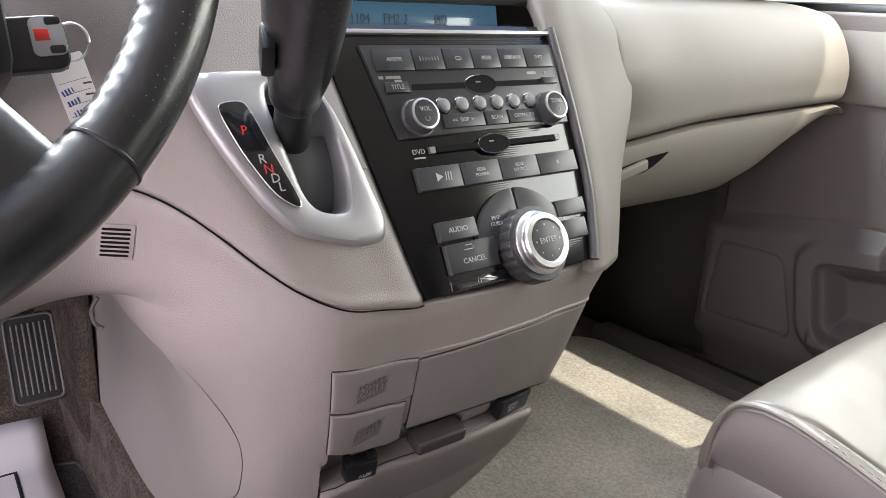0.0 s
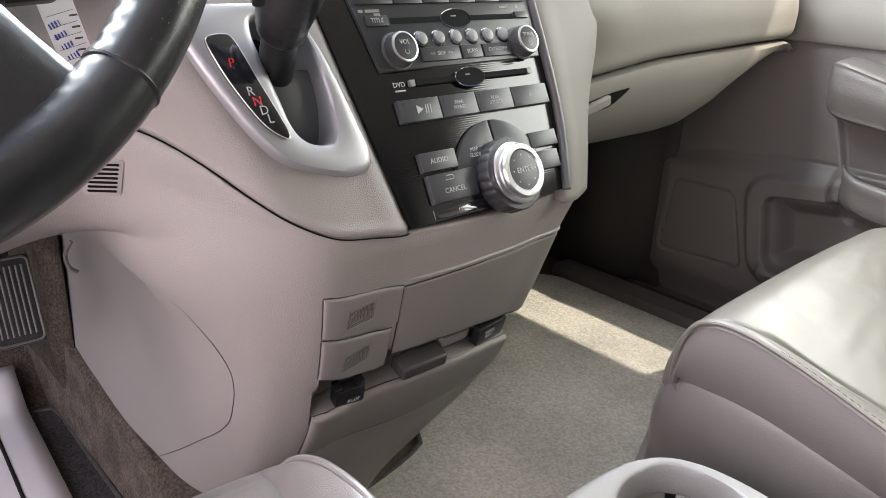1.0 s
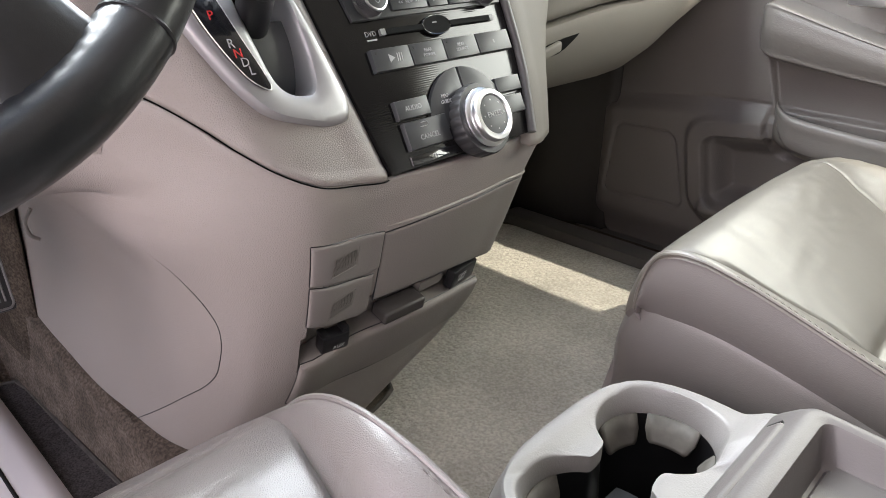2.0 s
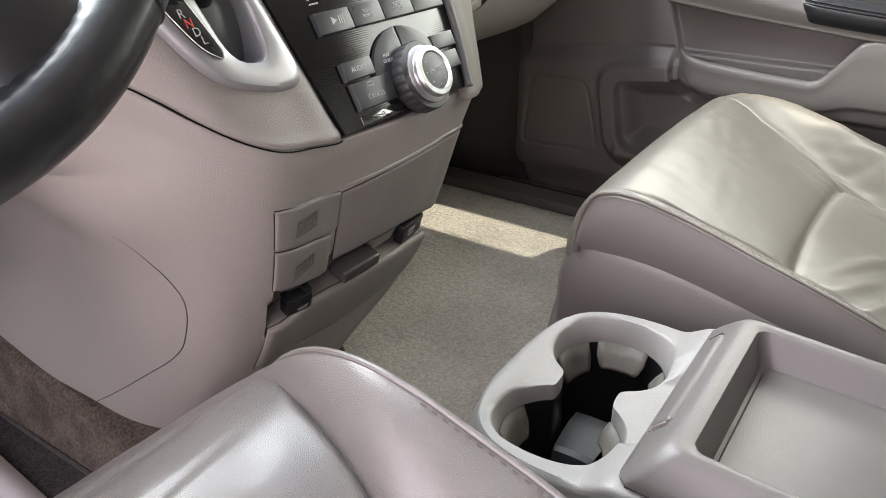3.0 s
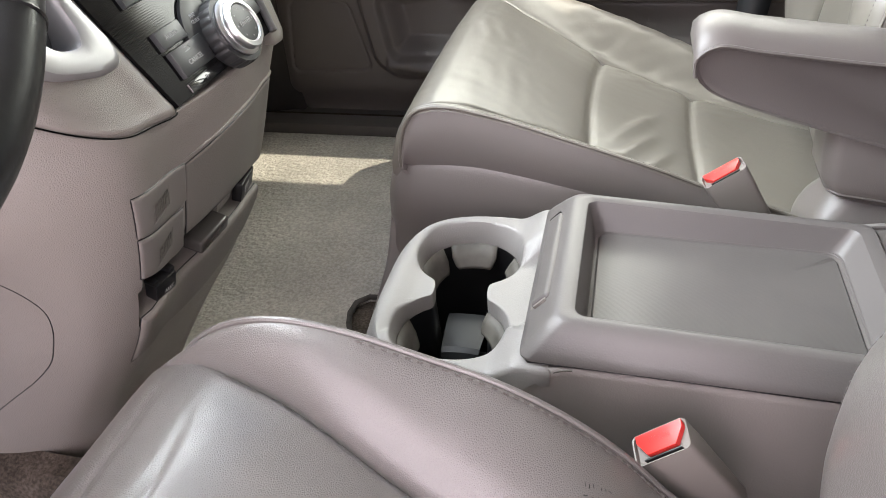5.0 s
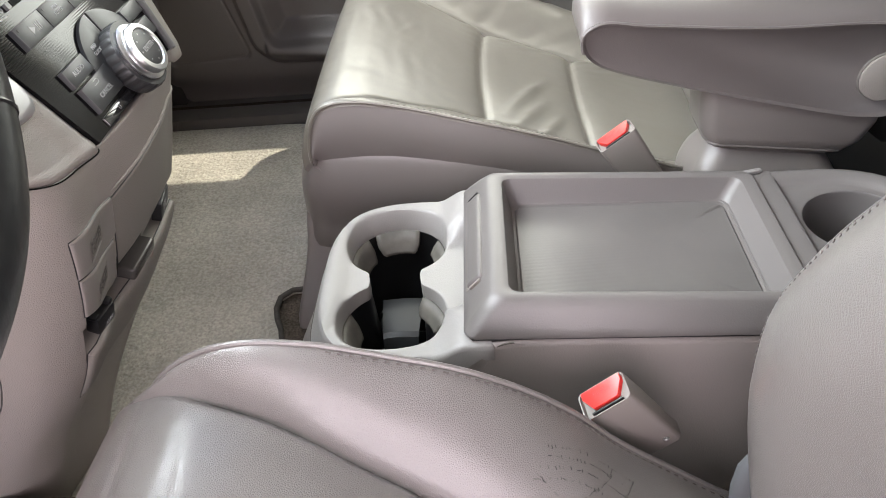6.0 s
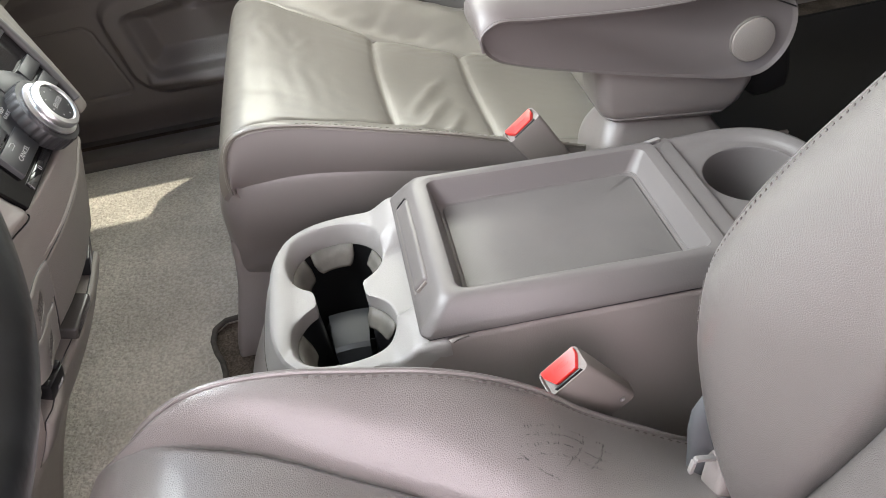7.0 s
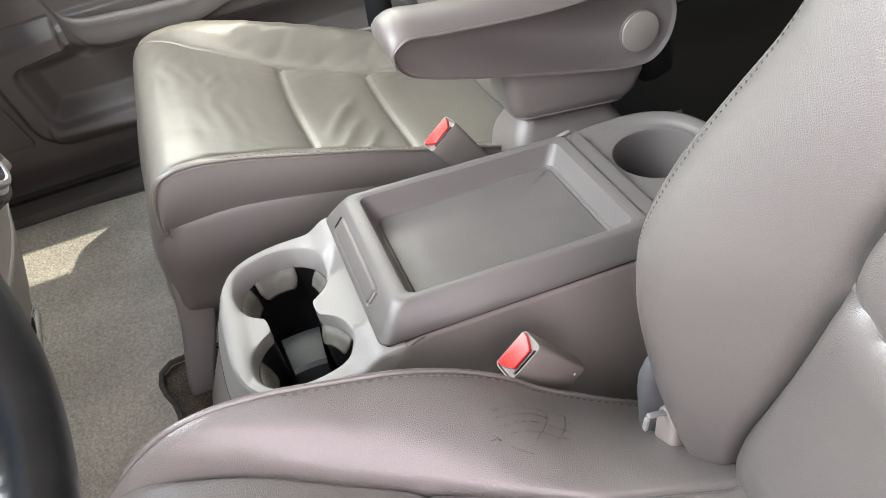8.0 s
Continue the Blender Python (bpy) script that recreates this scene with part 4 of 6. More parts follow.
# ---- gear lever ----
def gear_lever():
    gear = thing("gear_selector", (-0.11, 0.34, 0.48), "automatic gear selector with a silver surround", "gear selector")
    put = lambda ob: under(gear, ob)
    outer = spline(SURROUND_OUT, 80, True)
    inner = spline(SURROUND_IN, 80, True)
    rows = []
    for f, n, ring in ((0, -0.002, outer), (0, 0.002, outer), (0.03, 0.0046, None), (0.09, 0.0064, None), (0.2, 0.0070, None), (0.5, 0.0074, None), (0.82, 0.0072, None), (0.92, 0.0062, None), (0.97, 0.0040, None), (1, 0.001, inner), (1, -0.034, inner)):
        pts = []
        for a, b in zip(outer, inner):
            q = a * (1 - f) + b * f
            pts.append(face(q[0], q[1], n))
        rows.append(pts)
    put(part("surround", sheet(rows, True), SILVER, label="brushed silver surround"))
    cov = []
    for v in np.linspace(0.066, 0.165, 24):
        cov.append([face(x, v, -0.005 - 6.0 * (v - 0.122) ** 2 - 14.0 * (v > 0.128) * (v - 0.128) - 6.0 * (x + 0.106) ** 2) for x in np.linspace(-0.130, -0.080, 14)])
    put(thick(part("slot_cover", sheet(cov), SLOT_GREY, label="smooth grey sliding slot cover", toward=(-0.1, -1, 1)), 0.004))
    ind = [(-0.1567, 0.1477), (-0.1607, 0.1455), (-0.1570, 0.1284), (-0.1489, 0.1081), (-0.1374, 0.0874), (-0.1297, 0.0803), (-0.1240, 0.0775), (-0.1228, 0.0797), (-0.1335, 0.1168), (-0.1423, 0.1440), (-0.1450, 0.1475)]
    plate = put(part("position_panel", prism([tuple(q) for q in spline(ind, 60, True)], 0.0090, FACE, 0.0003, low=0.004), GLOSS, label="black panel with selector letters"))
    rim = [face(x, v, 0.0088) for x, v in spline(ind, 60, True)]
    part("panel_rim", tube(rim, 0.0004, 6, True), CHROME, plate)
    for t, x, v, mat in (("P", -0.1483, 0.1292, RED_PRINT), ("R", -0.1413, 0.1103, LETTER), ("N", -0.1385, 0.1035, RED_PRINT), ("D", -0.1356, 0.0974, LETTER), ("L", -0.1329, 0.0916, LETTER)):
        lettering(t, 0.0085, FACE @ pose(x, v, 0.0091), mat, plate, name="letter")
    # stalk and grip
    foot, top = face(-0.1085, 0.126, -0.012), Vector((-0.150, 0.262, 0.598))
    axis = (top - foot).normalized()
    stalk = put(part("stalk", tube([foot + (top - foot) * f for f in (0, 0.2, 0.4, 0.55)], lambda f: 0.0122 - 0.001 * f, 20), BLACK, label="black lever stalk"))
    side = axis.cross(Vector((0, 1, 0))).normalized()
    fwd = side.cross(axis).normalized()
    rows = []
    for f, w, d in ((0.32, 0.0118, 0.0120), (0.34, 0.0142, 0.0150), (0.42, 0.0155, 0.017), (0.52, 0.0168, 0.020), (0.66, 0.0180, 0.0235), (0.80, 0.0188, 0.0255), (1.0, 0.0196, 0.027), (1.18, 0.0196, 0.027), (1.32, 0.016, 0.022), (1.38, 0.009, 0.011)):
        c = foot + (top - foot) * f
        rows.append([c + side * w * math.cos(t) + fwd * d * math.sin(t) for t in np.linspace(0, 2 * math.pi, 28, endpoint=False)])
    rows = [r for r in zip(*[between(col, 46) for col in zip(*rows)])]
    grip = put(part("grip", sheet(rows, True, True), WHEEL, label="perforated black leather grip"))
    dots = []
    for i in range(6, 44):
        for j in range(0, 28):
            a, b = Vector(rows[i][j]), Vector(rows[i][(j + 1) % 28])
            q = a + (b - a) * (0.5 * (i % 2))
            out = (q - sum((Vector(w) for w in rows[i]), Vector()) / 28).normalized()
            if out.x > -0.35 and out.y < 0.5:
                dots.append(lathe([(0.00036, 0.0), (0.0002, 0.00012)], Matrix.Translation(q) @ out.to_track_quat("Z", "Y").to_matrix().to_4x4(), 5))
    tagged(part("perforations", join(*dots), PERFORATION, grip), kind="stuff")
    c = foot + (top - foot) * 0.71 + side * (-0.0190 if side.x > 0 else 0.0190) + fwd * 0.004
    put(part("release_button", box(0.008, 0.018, 0.026, 0.003, Matrix.Translation(c) @ axis.to_track_quat("Z", "Y").to_matrix().to_4x4()), BLACK, label="black release button"))
    # blanked key slot cover beside the surround
    put(part("slot_cap", prism([(-0.0685, 0.098), (-0.0775, 0.118), (-0.0725, 0.119), (-0.0635, 0.099)], 0.0022, FACE, 0.0006), PLASTIC, label="small blank cover"))


gear_lever()


# ---- steering wheel ----
def steering_wheel():
    w = thing("steering_wheel", (-0.43, 0.23, 0.60), "worn black leather steering wheel with stitched seams", "steering wheel")
    a = radians(21.9)
    m = Matrix.Translation((-0.390, 0.2555, 0.6507)) @ Matrix.Rotation(math.pi / 2 - a, 4, "X")
    R = 0.177
    rows = []
    n = 480
    for i in range(n):
        t = 2 * math.pi * i / n
        c = Vector((R * math.cos(t), R * math.sin(t), 0))
        fat = 1.0 + 0.08 * math.exp(-((((math.degrees(t) + 180) % 360 - 180) + 62) / 14) ** 2)
        ring = []
        lace = 0.0011 * (abs(math.sin(62 * t)) - 0.5)
        for j in range(28):
            b = 2 * math.pi * j / 28
            swell = fat + lace / 0.015 * max(0.0, -math.cos(b) - 0.72) / 0.28
            ring.append(c * (1 + 0.0150 * swell * math.cos(b) / R) + Vector((0, 0, 0.0175 * fat * math.sin(b))))
        rows.append(ring)
    rows.append(rows[0])
    bm = sheet(rows, True)
    bmesh.ops.remove_doubles(bm, verts=bm.verts, dist=1e-6)
    bm.transform(m)
    under(w, part("rim", bm, WHEEL, label="worn leather rim"))
    for sgn in (1, -1):
        pts = [(sgn * 0.03, -0.06, -0.02), (sgn * 0.055, -0.085, -0.015), (sgn * 0.075, -0.118, -0.006), (sgn * 0.088, -0.152, 0.0)]
        rows = []
        for (x, y, z), h, d in zip(pts, (0.055, 0.05, 0.05, 0.07), (0.02, 0.014, 0.011, 0.010)):
            rows.append([(x + sgn * h * 0.42 * math.cos(t), y + h * 0.27 * math.cos(t), z + d * math.sin(t)) for t in np.linspace(0, 2 * math.pi, 20, endpoint=False)])
        bm = sheet(rows, True, True)
        bm.transform(m)
        under(w, part("spoke", bm, WHEEL, label="black spoke"))
    under(w, part("hub", lathe([(0.0001, 0.0), (0.05, -0.002), (0.075, -0.012), (0.08, -0.03), (0.07, -0.06), (0.05, -0.09)], m), BLACK, label="black airbag hub"))
    under(w, part("column", lathe([(0.045, -0.07), (0.05, -0.16), (0.055, -0.30), (0.05, -0.32)], m), PLASTIC_DARK, label="steering column shroud"))
    # seam across the rim and stitches along its inner side
    for ang in (-46, 226, 62, 118):
        t = radians(ang)
        ring = []
        for j in range(24):
            b = 2 * math.pi * j / 24
            ring.append(m @ Vector(((R + 0.0152 * math.cos(b)) * math.cos(t), (R + 0.0152 * math.cos(b)) * math.sin(t), 0.0177 * math.sin(b))))
        under(w, part("seam", tube(ring, 0.0011, 6, True), BLACK))
    rnd = random.Random(3)
    dots = []
    for i in range(56):
        for j in range(9):
            t, b = radians(-43 + 1.55 * i), radians(6 + 10.5 * j + (5 if i % 2 else 0))
            if rnd.random() < 0.35:
                continue
            q = Vector(((R + 0.0150 * math.cos(b)) * math.cos(t), (R + 0.0150 * math.cos(b)) * math.sin(t), 0.0175 * math.sin(b)))
            out = Vector((math.cos(b) * math.cos(t), math.cos(b) * math.sin(t), math.sin(b)))
            dots.append(lathe([(0.00034, -0.0001), (0.0002, 0.0001)], m @ Matrix.Translation(q) @ out.to_track_quat("Z", "Y").to_matrix().to_4x4(), 5))
    tagged(under(w, part("perforations", join(*dots), PERFORATION)), kind="stuff")


steering_wheel()


# ---- seats ----
CUSHION = {}
SEAT_WIDE = 0.50


def fold(s, y, a, b, wide):
    """1 on the line from a to b in the cushion's plan, falling off to its sides and ends."""
    d = (b[0] - a[0], b[1] - a[1])
    n2 = d[0] ** 2 + d[1] ** 2
    f = ((s - a[0]) * d[0] + (y - a[1]) * d[1]) / n2
    if not 0 < f < 1:
        return 0.0
    off = (s - a[0] - d[0] * f) ** 2 + (y - a[1] - d[1] * f) ** 2
    return math.exp(-off / wide ** 2) * math.sin(math.pi * f)


def seat(name, place, X, edge, middle, ridge, seam_in, seam_out, ridge_s, crosses, folds, low, hide, driver, label, back_y, back_x):
    """A leather seat. Across it s runs from the console side (0) to the door side; edge, middle and ridge are its long sections."""
    st = thing(name, place, label, "seat", "front seats")
    n = 210
    pe, pm, pr = between(edge, n), between(middle, n), between(ridge, n)
    s_in, s_out = table(*seam_in), table(*seam_out)
    e0 = 0.013
    rows = []
    for i in range(n):
        e, m, r = pe[i], pm[i], pr[i]
        y0 = m[0]
        lo, hi = s_in(y0), s_out(y0)
        row = []
        tight = lambda a, b, k: [a + (b - a) * (0.5 - 0.5 * math.cos(math.pi * j / k)) * 0.65 + (b - a) * j / k * 0.35 for j in range(k)]
        ss = tight(e0, lo, 44) + tight(lo, hi, 80) + tight(hi, ridge_s, 34) + list(np.linspace(ridge_s, SEAT_WIDE - e0, 22))
        for s in ss:
            if s < lo:
                f = (s - e0) / max(1e-4, lo - e0)
                f = max(0.0, f) ** (1.35 if driver else 0.8)
                q = e + (m - e) * f
                q = q + np.array((0, 0.0042 * math.sin(math.pi * min(1, f)) * smooth(0.0, 0.03, lo)))
            elif s < hi:
                f = (s - lo) / (hi - lo)
                q = m + np.array((0, 0.006 * math.sin(math.pi * f) ** 0.7))
                for ym, deep in crosses:
                    c = y0 - ym - 0.006 * math.sin(math.pi * f)
                    q = q + np.array((0, -deep * math.exp(-(c / 0.0042) ** 2) - 0.6 * deep * math.exp(-(c / 0.016) ** 2)))
            elif s < ridge_s:
                f = smooth(hi, ridge_s, s)
                q = m + (r - m) * f
            else:
                f = (s - ridge_s) / (SEAT_WIDE - e0 - ridge_s)
                q = r + np.array((-0.004 * f * f, -0.030 * f ** 2.4))
            z, y = q[1], q[0]
            for sm in (lo, hi):
                if sm > 0.022:
                    z -= (0.0050 if driver else 0.0012 + 0.0024 * smooth(0.16, 0.04, y) if sm == hi else 0.002) * math.exp(-((s - sm) / 0.0032) ** 2) * smooth(0.02, 0.034, sm)
            for a, b, wide, high in folds:
                z += high * fold(s, y, a, b, wide)
            z += 0.0009 * noise.noise(Vector((s * 18, y * 18, 3.0))) + 0.0003 * noise.noise(Vector((s * 70, y * 50, 7.0)))
            if not driver:
                w = smooth(0.30, 0.40, s) * smooth(0.09, 0.0, y) * smooth(-0.25, -0.15, y)
                z += 0.0024 * w * noise.noise(Vector((s * 60 + y * 40, y * 26 - s * 12, 9.0)))
                z += 0.0006 * math.sin(250 * (y + 0.25 * (s - 0.25) ** 2) + 5 * noise.noise(Vector((s * 14, y * 9, 1.0)))) * smooth(0.05, 0.09, y) * smooth(0.20, 0.16, y) * smooth(0.05, 0.12, s) * max(0, noise.noise(Vector((s * 9, y * 12, 5.0))) + 0.3)
            row.append((X(s), y, z))
        rows.append(row)
    CUSHION[name] = rows
    top = [[(X(e0 - 0.0022), p[0] - 0.0006, p[1] - 0.0035) for p in pe]] + [list(r) for r in zip(*rows)]
    under(st, part("cushion", sheet(top), hide, label="grained taupe leather cushion with stretched creases", sharp=75, toward=(X(SEAT_WIDE / 2), 0.0, 3)))
    # side panels between the piping and the lower edge
    zl = table(*low)
    for side in (0, 1):
        prof = pe if side == 0 else [q + np.array((-0.004, -0.030)) for q in pr]
        rows = []
        for k in np.linspace(0, 1, 14):
            bulge = 0.0075 * math.sin(math.pi * (0.12 + 0.80 * k)) - 0.004
            rows.append([(X((e0 - bulge - 0.001) if side == 0 else SEAT_WIDE - e0 + bulge), p[0] - 0.001 - 0.005 * k * smooth(0.17, 0.21, p[0]), p[1] + (min(zl(p[0]), p[1] - 0.002) - p[1]) * k - 0.001) for p in prof])
        under(st, part("side_panel", sheet(rows), LEATHER_SIDE, label="smooth taupe vinyl side panel", sharp=75, toward=(X(-3 if side == 0 else 4), 0.0, 0.2)))
    # front closing strip under the nose
    rows = [[(x, y - 0.011 * k, z - 0.009 * k) for x, y, z in [r[-1] for r in top]] for k in range(4)]
    under(st, part("front_strip", sheet(rows), LEATHER_SIDE, toward=(X(SEAT_WIDE / 2), 4, 0.2)))
    # bulging skirt below
    val = []
    front = pm[-1][0]
    for z, out, inn in ((0.236, -0.020, 0.016), (0.225, -0.001, 0.010), (0.206, 0.009, 0.006), (0.182, 0.015, 0.0045), (0.157, 0.0175, 0.007), (0.135, 0.0190, 0.010), (0.112, 0.023, 0.009), (0.094, 0.020, 0.013), (0.080, 0.004, 0.022), (0.074, -0.02, 0.04)):
        yo = front + out
        ring = spline([(X(inn + 0.006), -0.36), (X(inn), 0.0), (X(inn + 0.001), yo - 0.050), (X(inn + 0.007), yo - 0.016), (X(inn + 0.032), yo - 0.003), (X(inn + 0.12), yo - 0.0005), (X(SEAT_WIDE / 2), yo + 0.003), (X(SEAT_WIDE - 0.12), yo), (X(SEAT_WIDE - 0.03), yo - 0.015), (X(SEAT_WIDE - inn), yo - 0.07), (X(SEAT_WIDE - 0.01), -0.36)], 80)
        val.append([(p[0], p[1], z - ((0.10 if driver else 0.055) * smooth(0.17, -0.2, p[1]) if z > 0.15 else 0)) for p in ring])
    val = [list(c) for c in zip(*[between(col, 40) for col in zip(*val)])]
    under(st, thick(part("valance", sheet(val), LEATHER_SIDE, label="taupe vinyl lower skirt", sharp=75, toward=(X(SEAT_WIDE / 2), 3, 0.1)), 0.006))
    for s in (0.075, SEAT_WIDE - 0.075):
        under(st, part("leg", box(0.045, 0.05, 0.10, 0.012, pose(X(s), front - 0.06, 0.045, 8), 3), PLASTIC, label="taupe plastic rail cover"))
        under(st, part("seat_rail", box(0.035, 0.52, 0.03, 0.006, pose(X(s), -0.08, 0.015)), BLACK, label="dark steel seat rail"))
    # piping along the console-side edge, with stitches beside it
    line = [(X(e0 - 0.0008), p[0], p[1] + 0.0006) for p in pe[12:]]
    under(st, part("piping", tube(line, 0.0021, 8), hide))
    bits = []
    far = 0.0
    for a, b, c in zip(pe[20:], pe[21:], [r[1] for r in CUSHION[name]][20:]):
        step = math.hypot(b[0] - a[0], b[1] - a[1])
        far += step
        if far < 0.0056 or a[0] > 0.12:
            continue
        far = 0.0
        bits.append(box(0.0009, 0.0036, 0.0007, 0, Matrix.Translation((X(e0 + 0.0042), a[0], a[1] + 0.0007)) @ pose(0, 0, 0, math.degrees(math.atan2(b[1] - a[1], b[0] - a[0])))))
    under(st, part("stitching", join(*bits), THREAD if driver else hide))
    # backrest
    dy = back_y
    B = lambda s: X(s + back_x)
    zs = [0.14, 0.217, 0.29, 0.356, 0.40, 0.461, 0.503, 0.543, 0.62, 0.72, 0.80]
    e_s = table(zs, [0.075, 0.05, 0.036, 0.032, 0.036, 0.055, 0.078, 0.100, 0.112, 0.125, 0.15])
    e_y = table(zs, [-0.20, -0.168, -0.146, -0.138, -0.148, -0.174, -0.188, -0.194, -0.215, -0.25, -0.29])
    i_y = table(zs, [-0.185, -0.163, -0.165, -0.171, -0.168, -0.168, -0.170, -0.176, -0.195, -0.225, -0.27])
    i_s = curve(zs, [0.105, 0.119, 0.140, 0.158, 0.170, 0.185, 0.200, 0.210, 0.215, 0.215, 0.22])
    fine = lambda g, z: sum(g(z + d) for d in (-0.03, -0.015, 0, 0.015, 0.03)) / 5
    rows = []
    for z in np.linspace(0.14, 0.80, 150):
        es, ey, iy, is_ = fine(e_s, z), fine(e_y, z) + dy, fine(i_y, z) + dy, i_s(z)
        half = []
        for d, off in ((0.10, 0.02), (0.06, 0.004), (0.02, 0.0), (0.006, 0.002)):
            half.append((es + off, ey - d, z))
        for f in np.linspace(0.0, 1.0, 40):
            s = es + (is_ - es) * f
            bulge = 0.024 * math.sin(math.pi * f ** 0.75)
            y = ey + (iy - ey) * f + bulge - 0.009 * math.exp(-((f - 1) / 0.045) ** 2)
            half.append((s + 0.004 * (1 - f), y + 0.0008 * noise.noise(Vector((s * 22, z * 22, 4.0))), z))
        mid = []
        for f in np.linspace(0.02, 0.98, 40):
            s = is_ + (SEAT_WIDE - 2 * is_) * f
            y = iy + 0.012 * math.sin(math.pi * f) ** 0.6 - 0.006 * (math.exp(-((f - 0.0) / 0.03) ** 2) + math.exp(-((f - 1.0) / 0.03) ** 2))
            for zc in (0.424, 0.60):
                c = z - zc + 0.012 * math.sin(math.pi * f)
                y -= 0.0055 * math.exp(-(c / 0.005) ** 2) + 0.004 * math.exp(-(c / 0.018) ** 2)
            mid.append((s, y, z))
        full = half + mid + [(SEAT_WIDE - s, y, zz) for s, y, zz in half[::-1]]
        rows.append([(B(s), y, zz) for s, y, zz in full])
    back = under(st, part("backrest", sheet(rows), hide, label="grained taupe leather backrest with side bolsters", toward=(B(SEAT_WIDE / 2), 3, 0.4)))
    thick(back, 0.005)
    under(st, part("backrest_shell", box(0.34, 0.06, 0.62, 0.025, pose(B(SEAT_WIDE / 2), -0.335 + dy, 0.46, -8), 3), DEEP_SHADE, label="dark rear shell"))
    line = [(B(fine(e_s, z) + 0.0035), fine(e_y, z) + dy - 0.001, z) for z in np.linspace(0.2, 0.79, 80)]
    under(st, part("piping", tube(line, 0.0014, 6), hide))
    spots = []
    for z in np.linspace(0.24, 0.74, 120):
        f, wide = 0.075, i_s(z) - fine(e_s, z)
        spots.append((B(fine(e_s, z) + wide * f + 0.004 * (1 - f)), fine(e_y, z) + dy + (fine(i_y, z) - fine(e_y, z)) * f + 0.024 * math.sin(math.pi * f ** 0.75) + 0.0002, z))
    stitches = join(*[box(0.0007, 0.0007, 0.0024, 0, Matrix.Translation(q)) for q in spots])
    under(st, part("stitching", stitches, THREAD))
    return st


EDGE_D = [(-0.36, 0.10), (-0.21, 0.120), (-0.16, 0.147), (-0.11, 0.185), (-0.07, 0.218), (-0.04, 0.249), (-0.01, 0.272), (0.03, 0.294), (0.08, 0.311), (0.13, 0.325), (0.165, 0.3285), (0.195, 0.3235), (0.222, 0.308), (0.243, 0.284), (0.256, 0.254), (0.261, 0.218)]
MIDDLE_D = [(-0.36, 0.175), (-0.21, 0.190), (-0.16, 0.197), (-0.11, 0.206), (-0.07, 0.213), (-0.04, 0.220), (-0.01, 0.229), (0.03, 0.243), (0.08, 0.263), (0.13, 0.283), (0.17, 0.294), (0.205, 0.298), (0.235, 0.292), (0.262, 0.277), (0.281, 0.252), (0.288, 0.215)]
EDGE_P = [(-0.36, 0.15), (-0.21, 0.183), (-0.16, 0.200), (-0.11, 0.216), (-0.06, 0.234), (-0.02, 0.247), (0.03, 0.262), (0.07, 0.2745), (0.117, 0.287), (0.15, 0.2925), (0.172, 0.2915), (0.188, 0.285), (0.197, 0.273), (0.203, 0.255), (0.206, 0.237), (0.206, 0.222)]
MIDDLE_P = [(-0.36, 0.10), (-0.21, 0.133), (-0.16, 0.148), (-0.11, 0.164), (-0.06, 0.182), (-0.02, 0.198), (0.03, 0.223), (0.07, 0.246), (0.117, 0.272), (0.15, 0.286), (0.175, 0.289), (0.195, 0.282), (0.207, 0.265), (0.214, 0.243), (0.2175, 0.225), (0.218, 0.21)]
RIDGE_P = [(-0.36, 0.12), (-0.21, 0.165), (-0.16, 0.186), (-0.11, 0.209), (-0.06, 0.229), (-0.02, 0.246), (0.03, 0.264), (0.07, 0.277), (0.107, 0.286), (0.145, 0.289), (0.17, 0.287), (0.19, 0.279), (0.203, 0.263), (0.211, 0.241), (0.215, 0.225), (0.215, 0.21)]
FOLDS_D = [((0.02, 0.240), (0.30, 0.228), 0.0035, -0.0020), ((0.05, 0.205), (0.24, 0.185), 0.0035, -0.0012), ((0.10, 0.16), (0.22, 0.13), 0.006, -0.0010)]
FOLDS_P = [((0.10, -0.020), (0.20, -0.075), 0.0075, 0.0042), ((0.13, -0.012), (0.24, -0.062), 0.0070, 0.0036), ((0.08, -0.045), (0.17, -0.092), 0.0065, 0.0036), ((0.17, -0.035), (0.27, -0.080), 0.007, 0.0026), ((0.018, 0.185), (0.055, 0.050), 0.0030, -0.0040), ((0.040, 0.150), (0.075, 0.060), 0.0025, -0.0026), ((0.22, 0.12), (0.30, 0.09), 0.004, 0.0010)]
DRIVER = seat("driver_seat", (-0.435, 0, 0), lambda s: -0.177 - s, EDGE_D, MIDDLE_D, EDGE_D, ([-0.36, -0.155, -0.06, 0.045, 0.105, 0.16, 0.217, 0.25, 0.27], [0.15, 0.139, 0.116, 0.079, 0.059, 0.039, 0.024, 0.018, 0.014]), ([-0.36, 0.25], [0.38, 0.45]), 0.470,
              ((0.047, 0.0040), (-0.063, 0.0040)), FOLDS_D, ([-0.36, -0.2, 0.0, 0.12, 0.19, 0.225, 0.26], [0.09, 0.10, 0.170, 0.192, 0.203, 0.208, 0.210]), LEATHER, True, "taupe leather driver's seat with a worn bolster", 0.0, 0.008)
